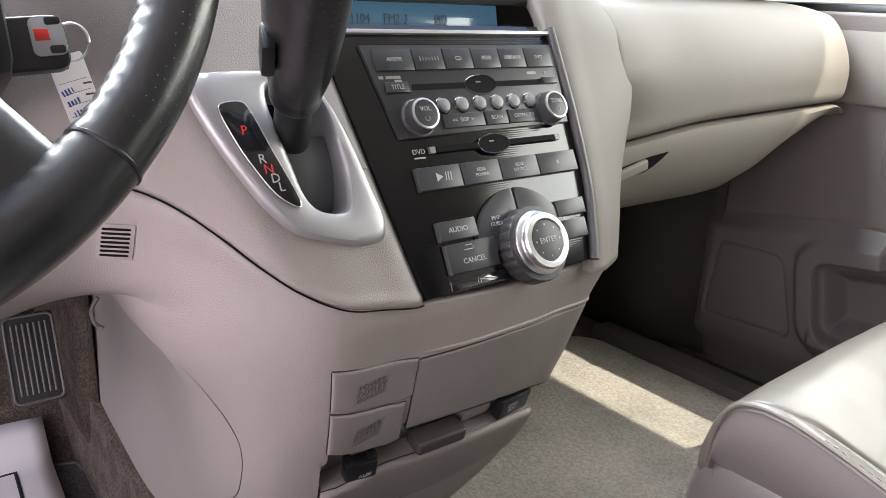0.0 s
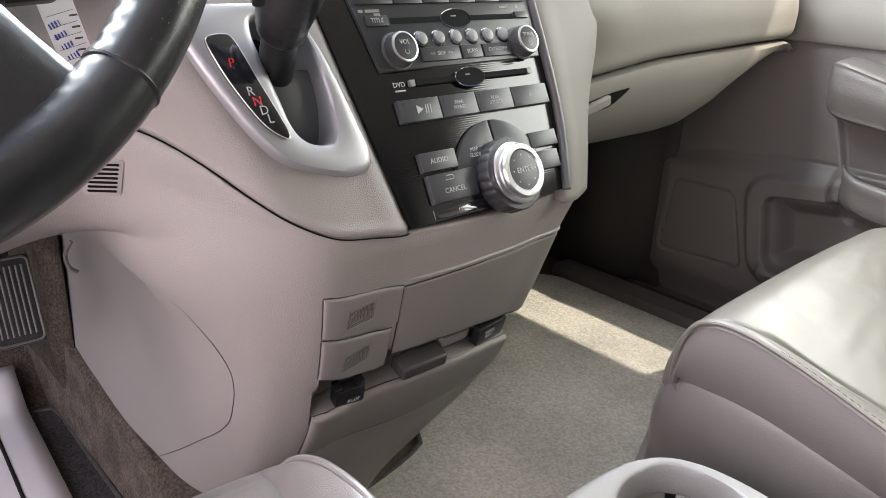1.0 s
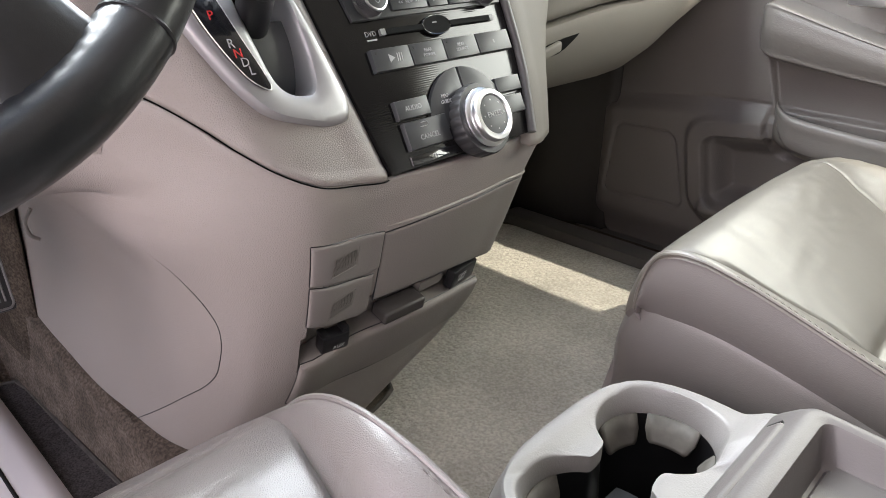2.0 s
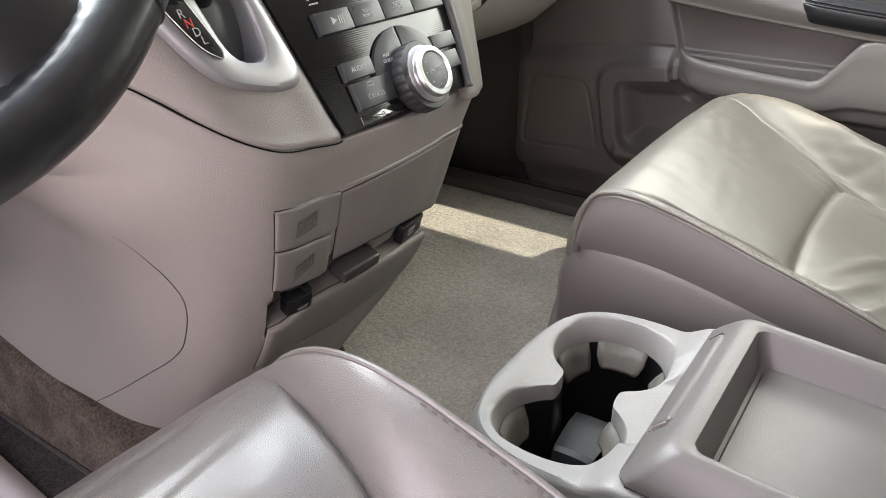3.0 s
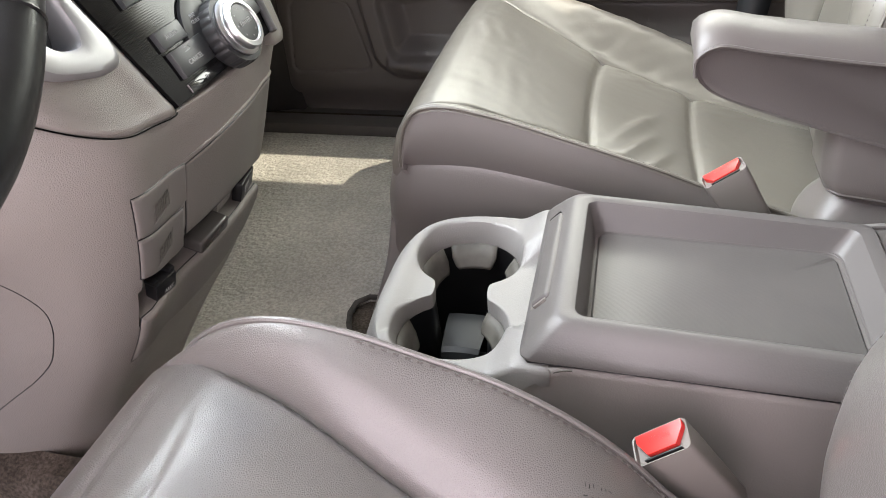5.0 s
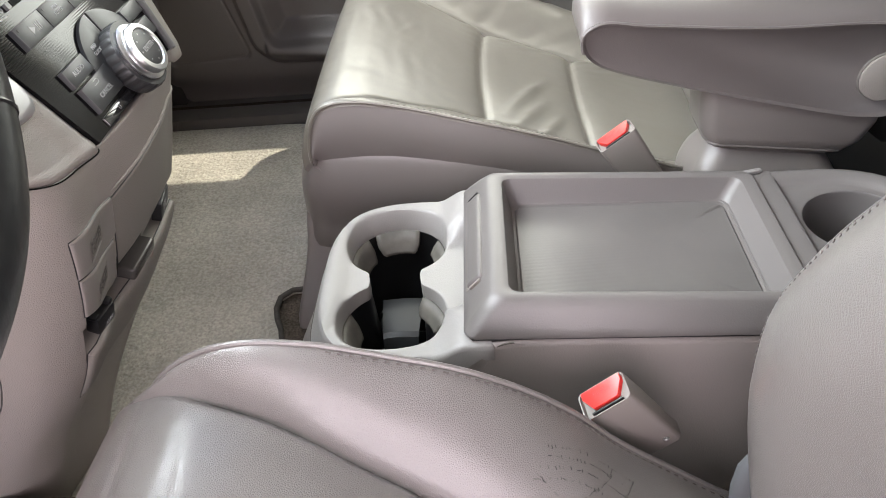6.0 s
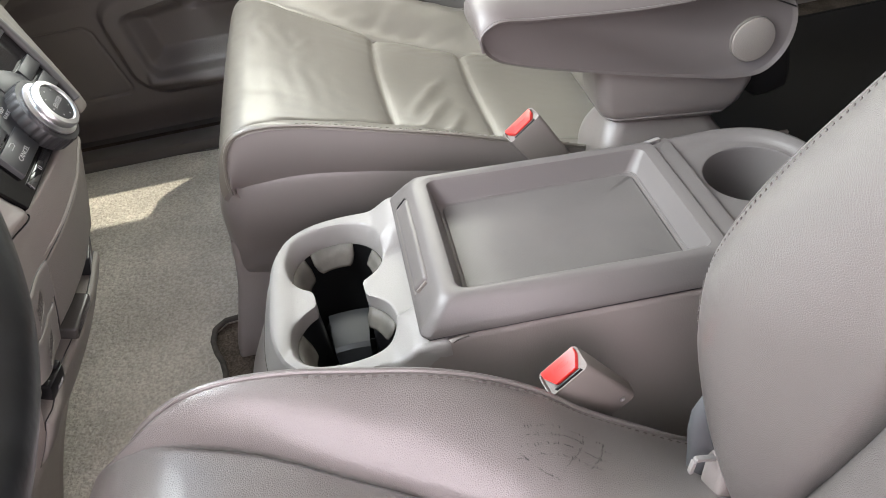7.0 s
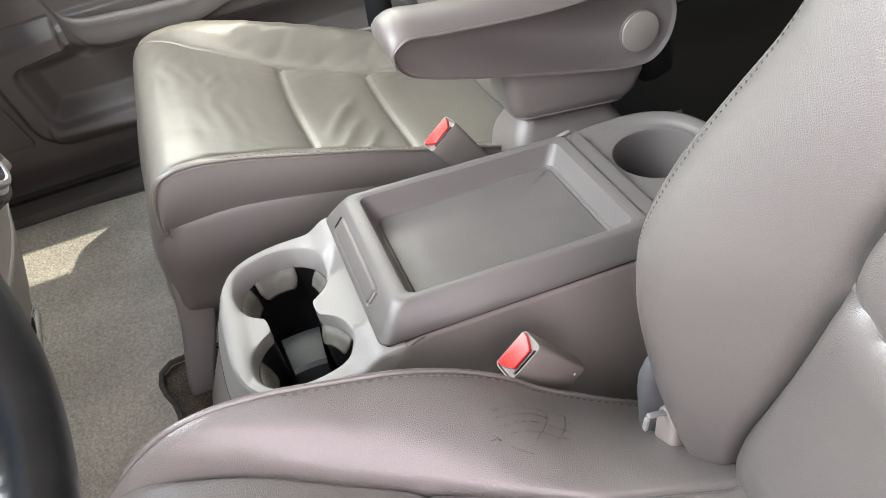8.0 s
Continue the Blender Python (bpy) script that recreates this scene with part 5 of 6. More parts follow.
PASSENGER = seat("passenger_seat", (0.442, 0, 0), lambda s: 0.192 + s, EDGE_P, MIDDLE_P, RIDGE_P, ([-0.36, -0.12, 0.0, 0.05, 0.10, 0.15, 0.19, 0.22], [0.12, 0.115, 0.110, 0.09, 0.06, 0.035, 0.024, 0.018]), ([-0.36, 0.0, 0.07, 0.12, 0.16, 0.22], [0.375, 0.380, 0.385, 0.39, 0.41, 0.44]), 0.455,
                 ((0.008, 0.0055), (-0.120, 0.0050)), FOLDS_P, ([-0.36, -0.1, 0.005, 0.03, 0.118, 0.175, 0.207], [0.12, 0.163, 0.187, 0.192, 0.211, 0.217, 0.226]), LEATHER_SOFT, False, "taupe leather passenger seat with creased cushion", -0.10, 0.0)


# ---- folding armrest on the passenger seat ----
def armrest():
    arm = thing("armrest", (0.19, -0.25, 0.3), "taupe leather folding armrest with a round pivot cap", "armrest")
    side = [(-0.0835, 0.368), (-0.0855, 0.352), (-0.096, 0.3395), (-0.122, 0.3275), (-0.202, 0.303), (-0.30, 0.2765), (-0.355, 0.264), (-0.388, 0.264), (-0.409, 0.281), (-0.419, 0.310), (-0.415, 0.336), (-0.400, 0.352), (-0.35, 0.3595), (-0.25, 0.3625), (-0.14, 0.3735), (-0.100, 0.3780)]
    ring = spline(side, 96, True)
    mid = np.array((-0.26, 0.318))
    rows = []
    for x, k, up in ((0.1590, 0.93, 0), (0.1562, 0.972, 0), (0.1550, 0.990, 0), (0.1560, 1.0, 0.0012), (0.1600, 1.006, 0.0055), (0.1680, 1.008, 0.0105), (0.185, 1.01, 0.015), (0.205, 1.01, 0.015), (0.222, 1.008, 0.010), (0.231, 1.0, 0.004), (0.235, 0.985, 0), (0.235, 0.95, 0)):
        rows.append([(x, mid[0] + (q[0] - mid[0]) * (1 - (1 - k) * 0.45), mid[1] + (q[1] - mid[1]) * k + up * smooth(-0.2, 0.5, (q[1] - (0.333 + 0.11 * (q[0] + 0.25))) / 0.03)) for q in ring])
    rows = [list(c) for c in zip(*[between(col, 44) for col in zip(*rows)])]
    under(arm, part("pad", sheet(rows, True, True), LEATHER_ARM, label="padded leather armrest body", sharp=60))
    line = [(0.1548, q[0], q[1] + 0.0006) for q in spline([(-0.0855, 0.350), (-0.0845, 0.366), (-0.100, 0.3775), (-0.14, 0.3735), (-0.25, 0.3625), (-0.35, 0.3595), (-0.395, 0.353)], 60)]
    under(arm, part("piping", tube(line, 0.0018, 6), LEATHER_ARM))
    part_seam = spline([(0.1546, -0.352, 0.360), (0.1544, -0.375, 0.352), (0.1546, -0.395, 0.343), (0.1552, -0.414, 0.333)], 24)
    under(arm, part("seam", tube(part_seam, 0.0009, 6), BLACK, label="dark joint in front of the pivot"))
    m = Matrix.Translation((0.1555, -0.3715, 0.305)) @ pose(0, 0, 0, 0, -90, 0)
    cap = under(arm, part("pivot_cap", lathe([(0.0238, -0.004), (0.0238, 0.0010), (0.0232, 0.0019), (0.0215, 0.0024), (0.0001, 0.0026)], m, 48), PLASTIC, label="round taupe pivot cap"))
    part("cap_gap", lathe([(0.0236, 0.0001), (0.0248, 0.0004), (0.0248, -0.003)], m, 48), DOOR, cap, "fine shadow gap")
    rows = []
    for z, yf, yb, w in ((0.300, -0.206, -0.392, 0.034), (0.272, -0.207, -0.386, 0.036), (0.250, -0.209, -0.374, 0.037), (0.238, -0.215, -0.358, 0.0365), (0.231, -0.226, -0.344, 0.032)):
        rows.append([(0.199 + x, y, z + 0.13 * (y - yf) * (0.3 if z > 0.28 else 1)) for x, y in rounded(2 * w, yf - yb, 0.016, 5, 0, (yf + yb) / 2)])
    mount = under(arm, part("mount", sheet(rows, True, True), LEATHER_SIDE, label="vinyl covered armrest mount"))
    part("piping", tube([(q[0], q[1], q[2] + 0.001) for q in rows[-2]], 0.0015, 6, True), LEATHER_ARM, mount)
    boot = [[(0.20 + x, y, z + 0.10 * (y + 0.23)) for x, y in rounded(2 * w, d, 0.02, 5, 0, c)] for z, w, d, c in ((0.240, 0.030, 0.10, -0.285), (0.222, 0.034, 0.125, -0.282), (0.205, 0.042, 0.145, -0.283), (0.185, 0.048, 0.16, -0.285), (0.14, 0.05, 0.17, -0.29))]
    under(arm, part("boot", sheet([list(c) for c in zip(*[between(col, 20) for col in zip(*boot)])], True, True), LEATHER_SIDE, label="vinyl boot below the armrest"))


armrest()


# ---- floor console ----
CONSOLE_X = 0.0065


def console_plan(half, front, y0, n=56, power=0.62):
    """Front outline of the console in plan, driver's side to passenger's side, straight behind y0."""
    pts = []
    for t in np.linspace(math.pi, 0, n):
        c, s = math.cos(t), math.sin(t)
        pts.append((CONSOLE_X + half * math.copysign(abs(c) ** power, c), y0 + (front - y0) * abs(s) ** power))
    return pts


def ray_out(ring, origin, d):
    """Where a ray in plan leaves a closed outline."""
    best = 0.0
    for a, b in zip(ring, ring[1:] + ring[:1]):
        ex, ey = b[0] - a[0], b[1] - a[1]
        den = d[0] * ey - d[1] * ex
        if abs(den) < 1e-12:
            continue
        ax, ay = a[0] - origin[0], a[1] - origin[1]
        s, u = (ax * ey - ay * ex) / den, (ax * d[1] - ay * d[0]) / den
        if s > 0 and -0.001 <= u <= 1.001:
            best = max(best, s)
    return best


def floor_console():
    con = thing("floor_console", (0, -0.1, 0), "grey-taupe plastic floor console with cup holders and tray lid", "console")
    put = lambda ob: under(con, ob)
    seam_z = lambda y: 0.184 + 0.0475 * smooth(0.085, -0.004, y) ** 1.2
    rows = []
    for f, half, front in ((0.0, 0.121, 0.236), (0.35, 0.119, 0.225), (0.62, 0.1165, 0.210), (0.85, 0.1138, 0.189), (0.97, 0.1115, 0.177), (1.0, 0.1100, 0.176)):
        plan = console_plan(half, front, 0.06)
        x0, x1 = plan[0][0], plan[-1][0]
        back = [-0.40, -0.30, -0.2, -0.1, -0.05, -0.02, 0.0, 0.02, 0.04]
        full = [(x0 + (0.0045 * smooth(0.03, -0.02, y) if f > 0.6 else 0), y) for y in back] + plan + [(x1 - (0.0045 * smooth(0.03, -0.02, y) if f > 0.6 else 0), y) for y in back[::-1]]
        rows.append([(x, y, f * (0.2315 + 0.043 * min(0.0, y) if y < 0.03 else seam_z(y))) for x, y in full])
    put(thick(part("body", sheet(rows), CONSOLE_SIDE, label="taupe plastic console body", toward=(0, 5, 0.1)), 0.004))
    put(part("rear_face", box(0.22, 0.01, 0.20, 0.004, pose(0.008, -0.400, 0.10)), CONSOLE_SIDE))
    put(part("deck", box(0.196, 0.27, 0.006, 0.001, pose(0.0065, -0.103, 0.2165, 1.5)), CONSOLE_SIDE))

    # cup holder surround: two round wells joined by a waist, a raised lip round them
    cl, cr, rad = (-0.0425, 0.099), (0.0555, 0.101), 0.0455
    pts = [(cl[0] + rad * math.cos(t), cl[1] + rad * math.sin(t)) for t in np.linspace(radians(33), radians(327), 44)]
    pts += [(cr[0] + rad * math.cos(t), cr[1] + rad * math.sin(t)) for t in np.linspace(radians(213), radians(507), 44)]
    well = [tuple(q) for q in spline(pts, 220, True)]
    for k in range(2):
        well = [tuple((np.array(a) + 2 * np.array(b) + np.array(c)) / 4) for a, b, c in zip(well[-1:] + well[:-1], well, well[1:] + well[:1])]
    mid = Vector((CONSOLE_X, 0.100))
    closed = lambda half, front: console_plan(half, front, 0.06) + [(CONSOLE_X + half, 0.012), (CONSOLE_X - half, 0.012)]
    lip_ring, foot_ring = closed(0.1120, 0.166), closed(0.1135, 0.1785)

    def top_z(x, y):
        a = abs(x - CONSOLE_X)
        rise = max(smooth(0.138, 0.156, y), smooth(0.040, 0.085, a) if y > 0.085 else smooth(0.046, 0.062, a))
        return 0.2125 + 0.0080 * rise + 0.012 * smooth(0.062, 0.034, y) * rise

    def rim_of(q):
        """The top edge of the wall round a well, squarer than the well itself."""
        c = cl if q[0] < CONSOLE_X else cr
        d = Vector(q) - Vector(c)
        out = smooth(-0.2, 0.5, d.x / rad * (1 if c is cr else -1))
        cs, sn = abs(d.x) / d.length, abs(d.y) / d.length
        square = (cs ** 4 + sn ** 4) ** -0.25
        return Vector(c) + d * (1 + 0.055 * smooth(-0.85, -0.35, d.x / rad * (1 if c is cr else -1)) + 0.5 * (square - 1) * out + 0.03 * out)

    rows = [[] for k in range(17)]
    for q in well:
        top = rim_of(q)
        d = top - mid
        d.normalize()
        lip = mid + d * ray_out(lip_ring, mid, d)
        foot = mid + d * ray_out(foot_ring, mid, d)
        if (lip - mid).length < (top - mid).length + 0.004:
            top = mid + d * max(0.004, (lip - mid).length - 0.004)
        run = lip - top
        far = run.length
        q = Vector(q)
        zt = top_z(top.x, top.y)
        step = lambda g: top + run * min(1.0, g / far) if far > 1e-6 else top
        low = 0.2015
        line = [(q, low - 0.004), (q, low), (q + (top - q) * 0.25, low + (zt - low) * 0.35), (q + (top - q) * 0.55, low + (zt - low) * 0.68), (q + (top - q) * 0.82, low + (zt - low) * 0.90), (top, zt - 0.0004)]
        for g in (0.0022, 0.004):
            p = step(min(g, far * 0.3))
            line.append((p, top_z(p.x, p.y)))
        for g in (0.35, 0.5, 0.65, 0.8):
            p = top + run * g
            line.append((p, top_z(p.x, p.y)))
        p = lip - run * min(0.9, 0.0035 / max(far, 0.0036)) * 0.9
        line.append((p, top_z(p.x, p.y) - 0.0006))
        behind = lip.y < 0.02
        zl = top_z(lip.x, lip.y)
        line.append((lip - d * 0.0006, zl - 0.0026))
        line.append((lip, zl - 0.006))
        zs = seam_z(foot.y) if not behind else zl - 0.016
        line.append((lip * 0.4 + foot * 0.6, zl * 0.4 + zs * 0.6))
        line.append((foot if not behind else lip, zs))
        for k, (p, z) in enumerate(line):
            rows[k].append((p.x, p.y, z))
    house = put(part("cup_holder", sheet(rows, True), CONSOLE, label="pale grey double cup holder surround", sharp=50))
    foot = [(x, y, seam_z(y) - 0.0002) for x, y in [(CONSOLE_X - 0.1085, y) for y in np.linspace(-0.004, 0.055, 14)] + console_plan(0.1125, 0.1785, 0.06) + [(CONSOLE_X + 0.1085, y) for y in np.linspace(0.055, -0.004, 14)]]
    part("skirt_gap", tube(foot, 0.0007, 5), TAB, house, "fine joint under the surround")
    grow = lambda g: [tuple(Vector(q) + (Vector(q) - Vector(cl if q[0] < CONSOLE_X else cr)).normalized() * g) for q in well]
    wide, tight = grow(0.001), grow(-0.007)
    part("well", sheet([[(x, y, z) for x, y in w] for z, w in ((0.1985, wide), (0.150, grow(-0.003)), (0.104, tight))], True), WELL_BLACK, house, "black inner wall")
    part("well_floor", prism(wide, 0.106, None, low=0.100), WELL_BLACK, house, "black cup well floor")
    for c in (cl, cr):
        part("well_ring", lathe([(0.0335, 0.1055), (0.0350, 0.110), (0.037, 0.110), (0.0385, 0.1055)], Matrix.Translation((c[0], c[1], 0)), 40), DIVIDER, house)
    for c, a, wd, deep in ((cl, 92, 0.040, 0.025), (cl, -58, 0.038, 0.016), (cr, 6, 0.044, 0.022), (cr, 74, 0.040, 0.024), (cr, -75, 0.026, 0.013)):
        t = radians(a)
        u, w = Vector((math.cos(t), math.sin(t), 0)), Vector((-math.sin(t), math.cos(t), 0))
        base = Vector((c[0], c[1], 0.1985)) + u * (rad - 0.0015)
        rows = []
        for f, width in ((0, 1.0), (0.5, 0.95), (0.88, 0.78), (1, 0.66)):
            rows.append([base - u * (0.011 * f + (wd * g * width) ** 2 / (2 * rad)) + w * wd * width * g - Vector((0, 0, deep * f)) for g in np.linspace(-0.5, 0.5, 9)])
        thick(part("grip_tab", sheet(rows), TAB, house, "pale flexible grip tab", toward=(c[0], c[1], 0.3)), 0.0025)
    top = [(0.046, 0.106), (0.043, 0.150), (0.040, 0.157), (0.020, 0.1605), (-0.008, 0.158), (-0.0125, 0.155), (-0.020, 0.140), (-0.0215, 0.136), (-0.022, 0.104)]
    part("divider", sheet([[(x, 0.100 + 0.0185 * k * (1 + 4 * (x - 0.01)), z + 0.0015 * (1 - k * k)) for k in (-1, -0.96, -0.5, 0, 0.5, 0.96, 1)] for x, z in top]), DIVIDER, house, "gloss black divider between the cups", sharp=25, toward=(0, 0, 1))

    # lid with a deep tray; its top falls gently towards the back
    xo = 0.0055
    def rect(hw, y0, y1, r, z, n=7):
        fall = 0.064 * min(1.0, (z - 0.19) / 0.065)
        return [(xo + x, y, z + fall * min(0.0, y)) for x, y in rounded(2 * hw, y1 - y0, r, n, 0, (y0 + y1) / 2)]
    rows = [rect(0.1045, -0.2400, 0.0335, 0.010, 0.2335), rect(0.1062, -0.2415, 0.0352, 0.011, 0.2350), rect(0.1064, -0.2415, 0.0352, 0.011, 0.2372), rect(0.1035, -0.2410, 0.0300, 0.012, 0.2440), rect(0.0975, -0.2400, 0.0205, 0.012, 0.2545),
            rect(0.0925, -0.2385, 0.0135, 0.011, 0.2612), rect(0.0895, -0.2370, 0.0085, 0.010, 0.2632), rect(0.0845, -0.2310, 0.0020, 0.009, 0.2630), rect(0.0815, -0.2255, -0.0020, 0.009, 0.2615), rect(0.0803, -0.2235, -0.0035, 0.009, 0.2585),
            rect(0.0765, -0.2160, -0.0085, 0.011, 0.2385), rect(0.0745, -0.2135, -0.0105, 0.011, 0.2350), rect(0.0715, -0.2100, -0.0130, 0.010, 0.2342)]
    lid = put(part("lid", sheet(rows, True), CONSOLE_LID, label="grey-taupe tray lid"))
    low = lambda y: 0.2338 + 0.064 * (0.0438 / 0.065) * min(0.0, y)
    outline = rounded(0.143, 0.197, 0.009, 6, 0, -0.1115)
    liner = sheet([[(xo + x * k, -0.1115 + (y + 0.1115) * k, low(-0.1115 + (y + 0.1115) * k) + dz) for x, y in outline] for k, dz in ((1.0, 0.0), (0.985, 0.0014), (0.6, 0.0014), (0.05, 0.0014))], True, True)
    part("tray_mat", liner, TRAY_MAT, lid, "ribbed grey tray liner")
    part("tray_rim", tube([(xo + x, y, low(y) + 0.0012) for x, y in rounded(0.151, 0.205, 0.011, 6, 0, -0.1115)], 0.0012, 6, True), CONSOLE_LID, lid, "raised lip round the liner")
    base = lambda y: 0.2338 + 0.064 * (0.0438 / 0.065) * min(0.0, y)
    gap = [(xo - 0.1035, y, base(y) - 0.0015) for y in np.linspace(-0.24, 0.028, 24)] + [(xo - 0.096, 0.0335, 0.2322)]
    part("lid_gap", tube(gap, 0.0013, 6), BLACK, lid, "dark gap under the lid")
    lm = pose(0.0105, 0.0245, 0.2490, -47)
    part("latch", box(0.122, 0.019, 0.010, 0.0042, lm @ pose(0, -0.0005, -0.0012), 3), CONSOLE_LID, lid, "long front latch bar")
    for sx in (-1, 1):
        part("latch_gap", box(0.0026, 0.013, 0.006, 0.0008, lm @ pose(sx * 0.0630, -0.001, 0.0)), BLACK if sx > 0 else PLASTIC_DARK, lid)
    part("latch_gap", box(0.124, 0.0025, 0.006, 0.0006, lm @ pose(0, 0.0098, -0.0020)), PLASTIC_DARK, lid)
    # hinge strip and the rear cup holder with its own raised rim
    def rear(k, n=64):
        """Rear outline: square in front, round behind, drawn in by k."""
        pts = []
        for t in np.linspace(0, 2 * math.pi, n, endpoint=False):
            c, s = math.cos(t), math.sin(t)
            e = 0.35 if s > 0 else 0.85
            pts.append((xo + 0.003 + (0.094 - k) * math.copysign(abs(c) ** (0.35 if s > 0 else 0.7), c), -0.285 + (0.055 - k if s > 0 else 0.098 - k) * math.copysign(abs(s) ** e, s)))
        return pts
    cx, cyr, rr = 0.024, -0.312, 0.0455
    cup = [(cx + rr * math.cos(t), cyr + rr * math.sin(t)) for t in np.linspace(0, 2 * math.pi, 64, endpoint=False)]
    rows = []
    for k, z, f in ((-0.002, 0.19, 0), (-0.001, 0.232, 0), (0.001, 0.2405, 0), (0.0035, 0.2435, 0), (0.007, 0.2440, 0), (0.013, 0.2425, 0), (0.0165, 0.2400, 0), (0.0185, 0.2375, 0), (0.021, 0.2368, 0), (0.021, 0.2368, 0.5), (0.021, 0.2368, 0.92), (0.021, 0.2360, 0.985), (0.021, 0.2335, 1.0), (0.021, 0.215, 1.0), (0.021, 0.142, 0.96)):
        rows.append([(a[0] * (1 - f) + b[0] * f, a[1] * (1 - f) + b[1] * f, z) for a, b in zip(rear(k), cup)])
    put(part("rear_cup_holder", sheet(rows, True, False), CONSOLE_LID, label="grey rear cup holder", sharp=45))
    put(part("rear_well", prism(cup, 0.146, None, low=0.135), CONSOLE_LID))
    put(part("hinge_strip", box(0.186, 0.030, 0.010, 0.003, pose(xo + 0.003, -0.2435, 0.2385, -3), 2), CONSOLE_LID, label="flat hinge strip behind the tray"))
    put(part("hinge_tip", box(0.005, 0.018, 0.004, 0.0015, pose(xo + 0.0915, -0.240, 0.2455, 0, 0, 12)), CONSOLE, label="pale worn hinge end"))


TRAY_MAT = ribs(shader("tray_liner", (0.125, 0.116, 0.110), 0.34, vary=0.08, vary_scale=14, grain=0.25, grain_scale=500), 300, "X", 0.12)
floor_console()


# ---- seat belt buckles ----
def buckle(name, m, label, lean=0.62):
    b = thing(name, m.translation, label, "seat belt buckle", "front belt buckles")
    m = m @ Matrix.Scale(0.80, 4)
    slope = lambda y: lean * (y - 0.013)
    rows = []
    for z, w, d, k in ((-0.110, 0.019, 0.009, 0), (-0.104, 0.0225, 0.012, 0), (-0.05, 0.0250, 0.0138, 0), (-0.030, 0.0262, 0.0146, 0.2), (-0.002, 0.0272, 0.0150, 1), (0.0002, 0.0268, 0.0146, 1), (-0.0002, 0.0256, 0.0134, 1), (-0.005, 0.0250, 0.0128, 1)):
        rows.append([m @ Vector((x, y, z + k * slope(y))) for x, y in rounded(2 * w, 2 * d, 0.0055, 4)])
    under(b, part("housing", sheet(rows, True, True), BUCKLE_SHELL, label="taupe plastic housing"))
    tilt = math.degrees(math.atan(lean))
    top = m @ pose(0, 0.0010, slope(0.0010) - 0.0015, tilt)
    press = under(b, part("press_button", prism([(-0.0228, 0.0130), (-0.0226, 0.0060), (-0.0140, -0.0078), (0.0140, -0.0078), (0.0226, 0.0060), (0.0228, 0.0130)], 0.0024, top, 0.0009, low=-0.006), RED, label="red press button"))
    lettering("PRESS", 0.0085, top @ pose(0, 0.0045, 0.0025), RED_DARK, press)
    under(b, part("tongue_slot", prism(rounded(0.036, 0.0016, 0.0006, 3, 0, -0.0118), 0.0022, top, 0.0003, low=-0.004), BLACK, label="black slot for the belt tongue"))
    under(b, part("rivet", lathe([(0.0030, 0.0128), (0.0030, 0.0140), (0.0018, 0.0142), (0.0016, 0.0132), (0.0001, 0.0130)], m @ pose(0.0105, 0, -0.092, 90), 14), CHROME, label="small bright rivet"))


def frame_of(o, up, wide):
    """A pose at o whose z is up and whose x lies along wide."""
    z = Vector(up).normalized()
    x = (Vector(wide) - z * z.dot(Vector(wide))).normalized()
    y = z.cross(x)
    return Matrix(((x.x, y.x, z.x, o[0]), (x.y, y.y, z.y, o[1]), (x.z, y.z, z.z, o[2]), (0, 0, 0, 1)))


buckle("belt_buckle", frame_of((-0.168, -0.062, 0.242), (-0.10, 0.62, 0.78), (0.06, -0.88, 0.30)) @ Matrix.Scale(0.9, 4), "taupe belt buckle with red button beside the driver's seat", 0.18)
buckle("belt_buckle", frame_of((0.186, -0.124, 0.244), (0.05, 0.55, 0.83), (0.15, -0.83, 0.55)), "taupe belt buckle with red button beside the passenger seat", 0.15)


# ---- passenger door ----
def rounded_field(x, y, x0, x1, y0, y1, r):
    """Distance outside a rounded rectangle, negative inside."""
    dx, dy = max(x0 + r - x, x - x1 + r), max(y0 + r - y, y - y1 + r)
    return math.hypot(max(dx, 0), max(dy, 0)) + min(max(dx, dy), 0) - r


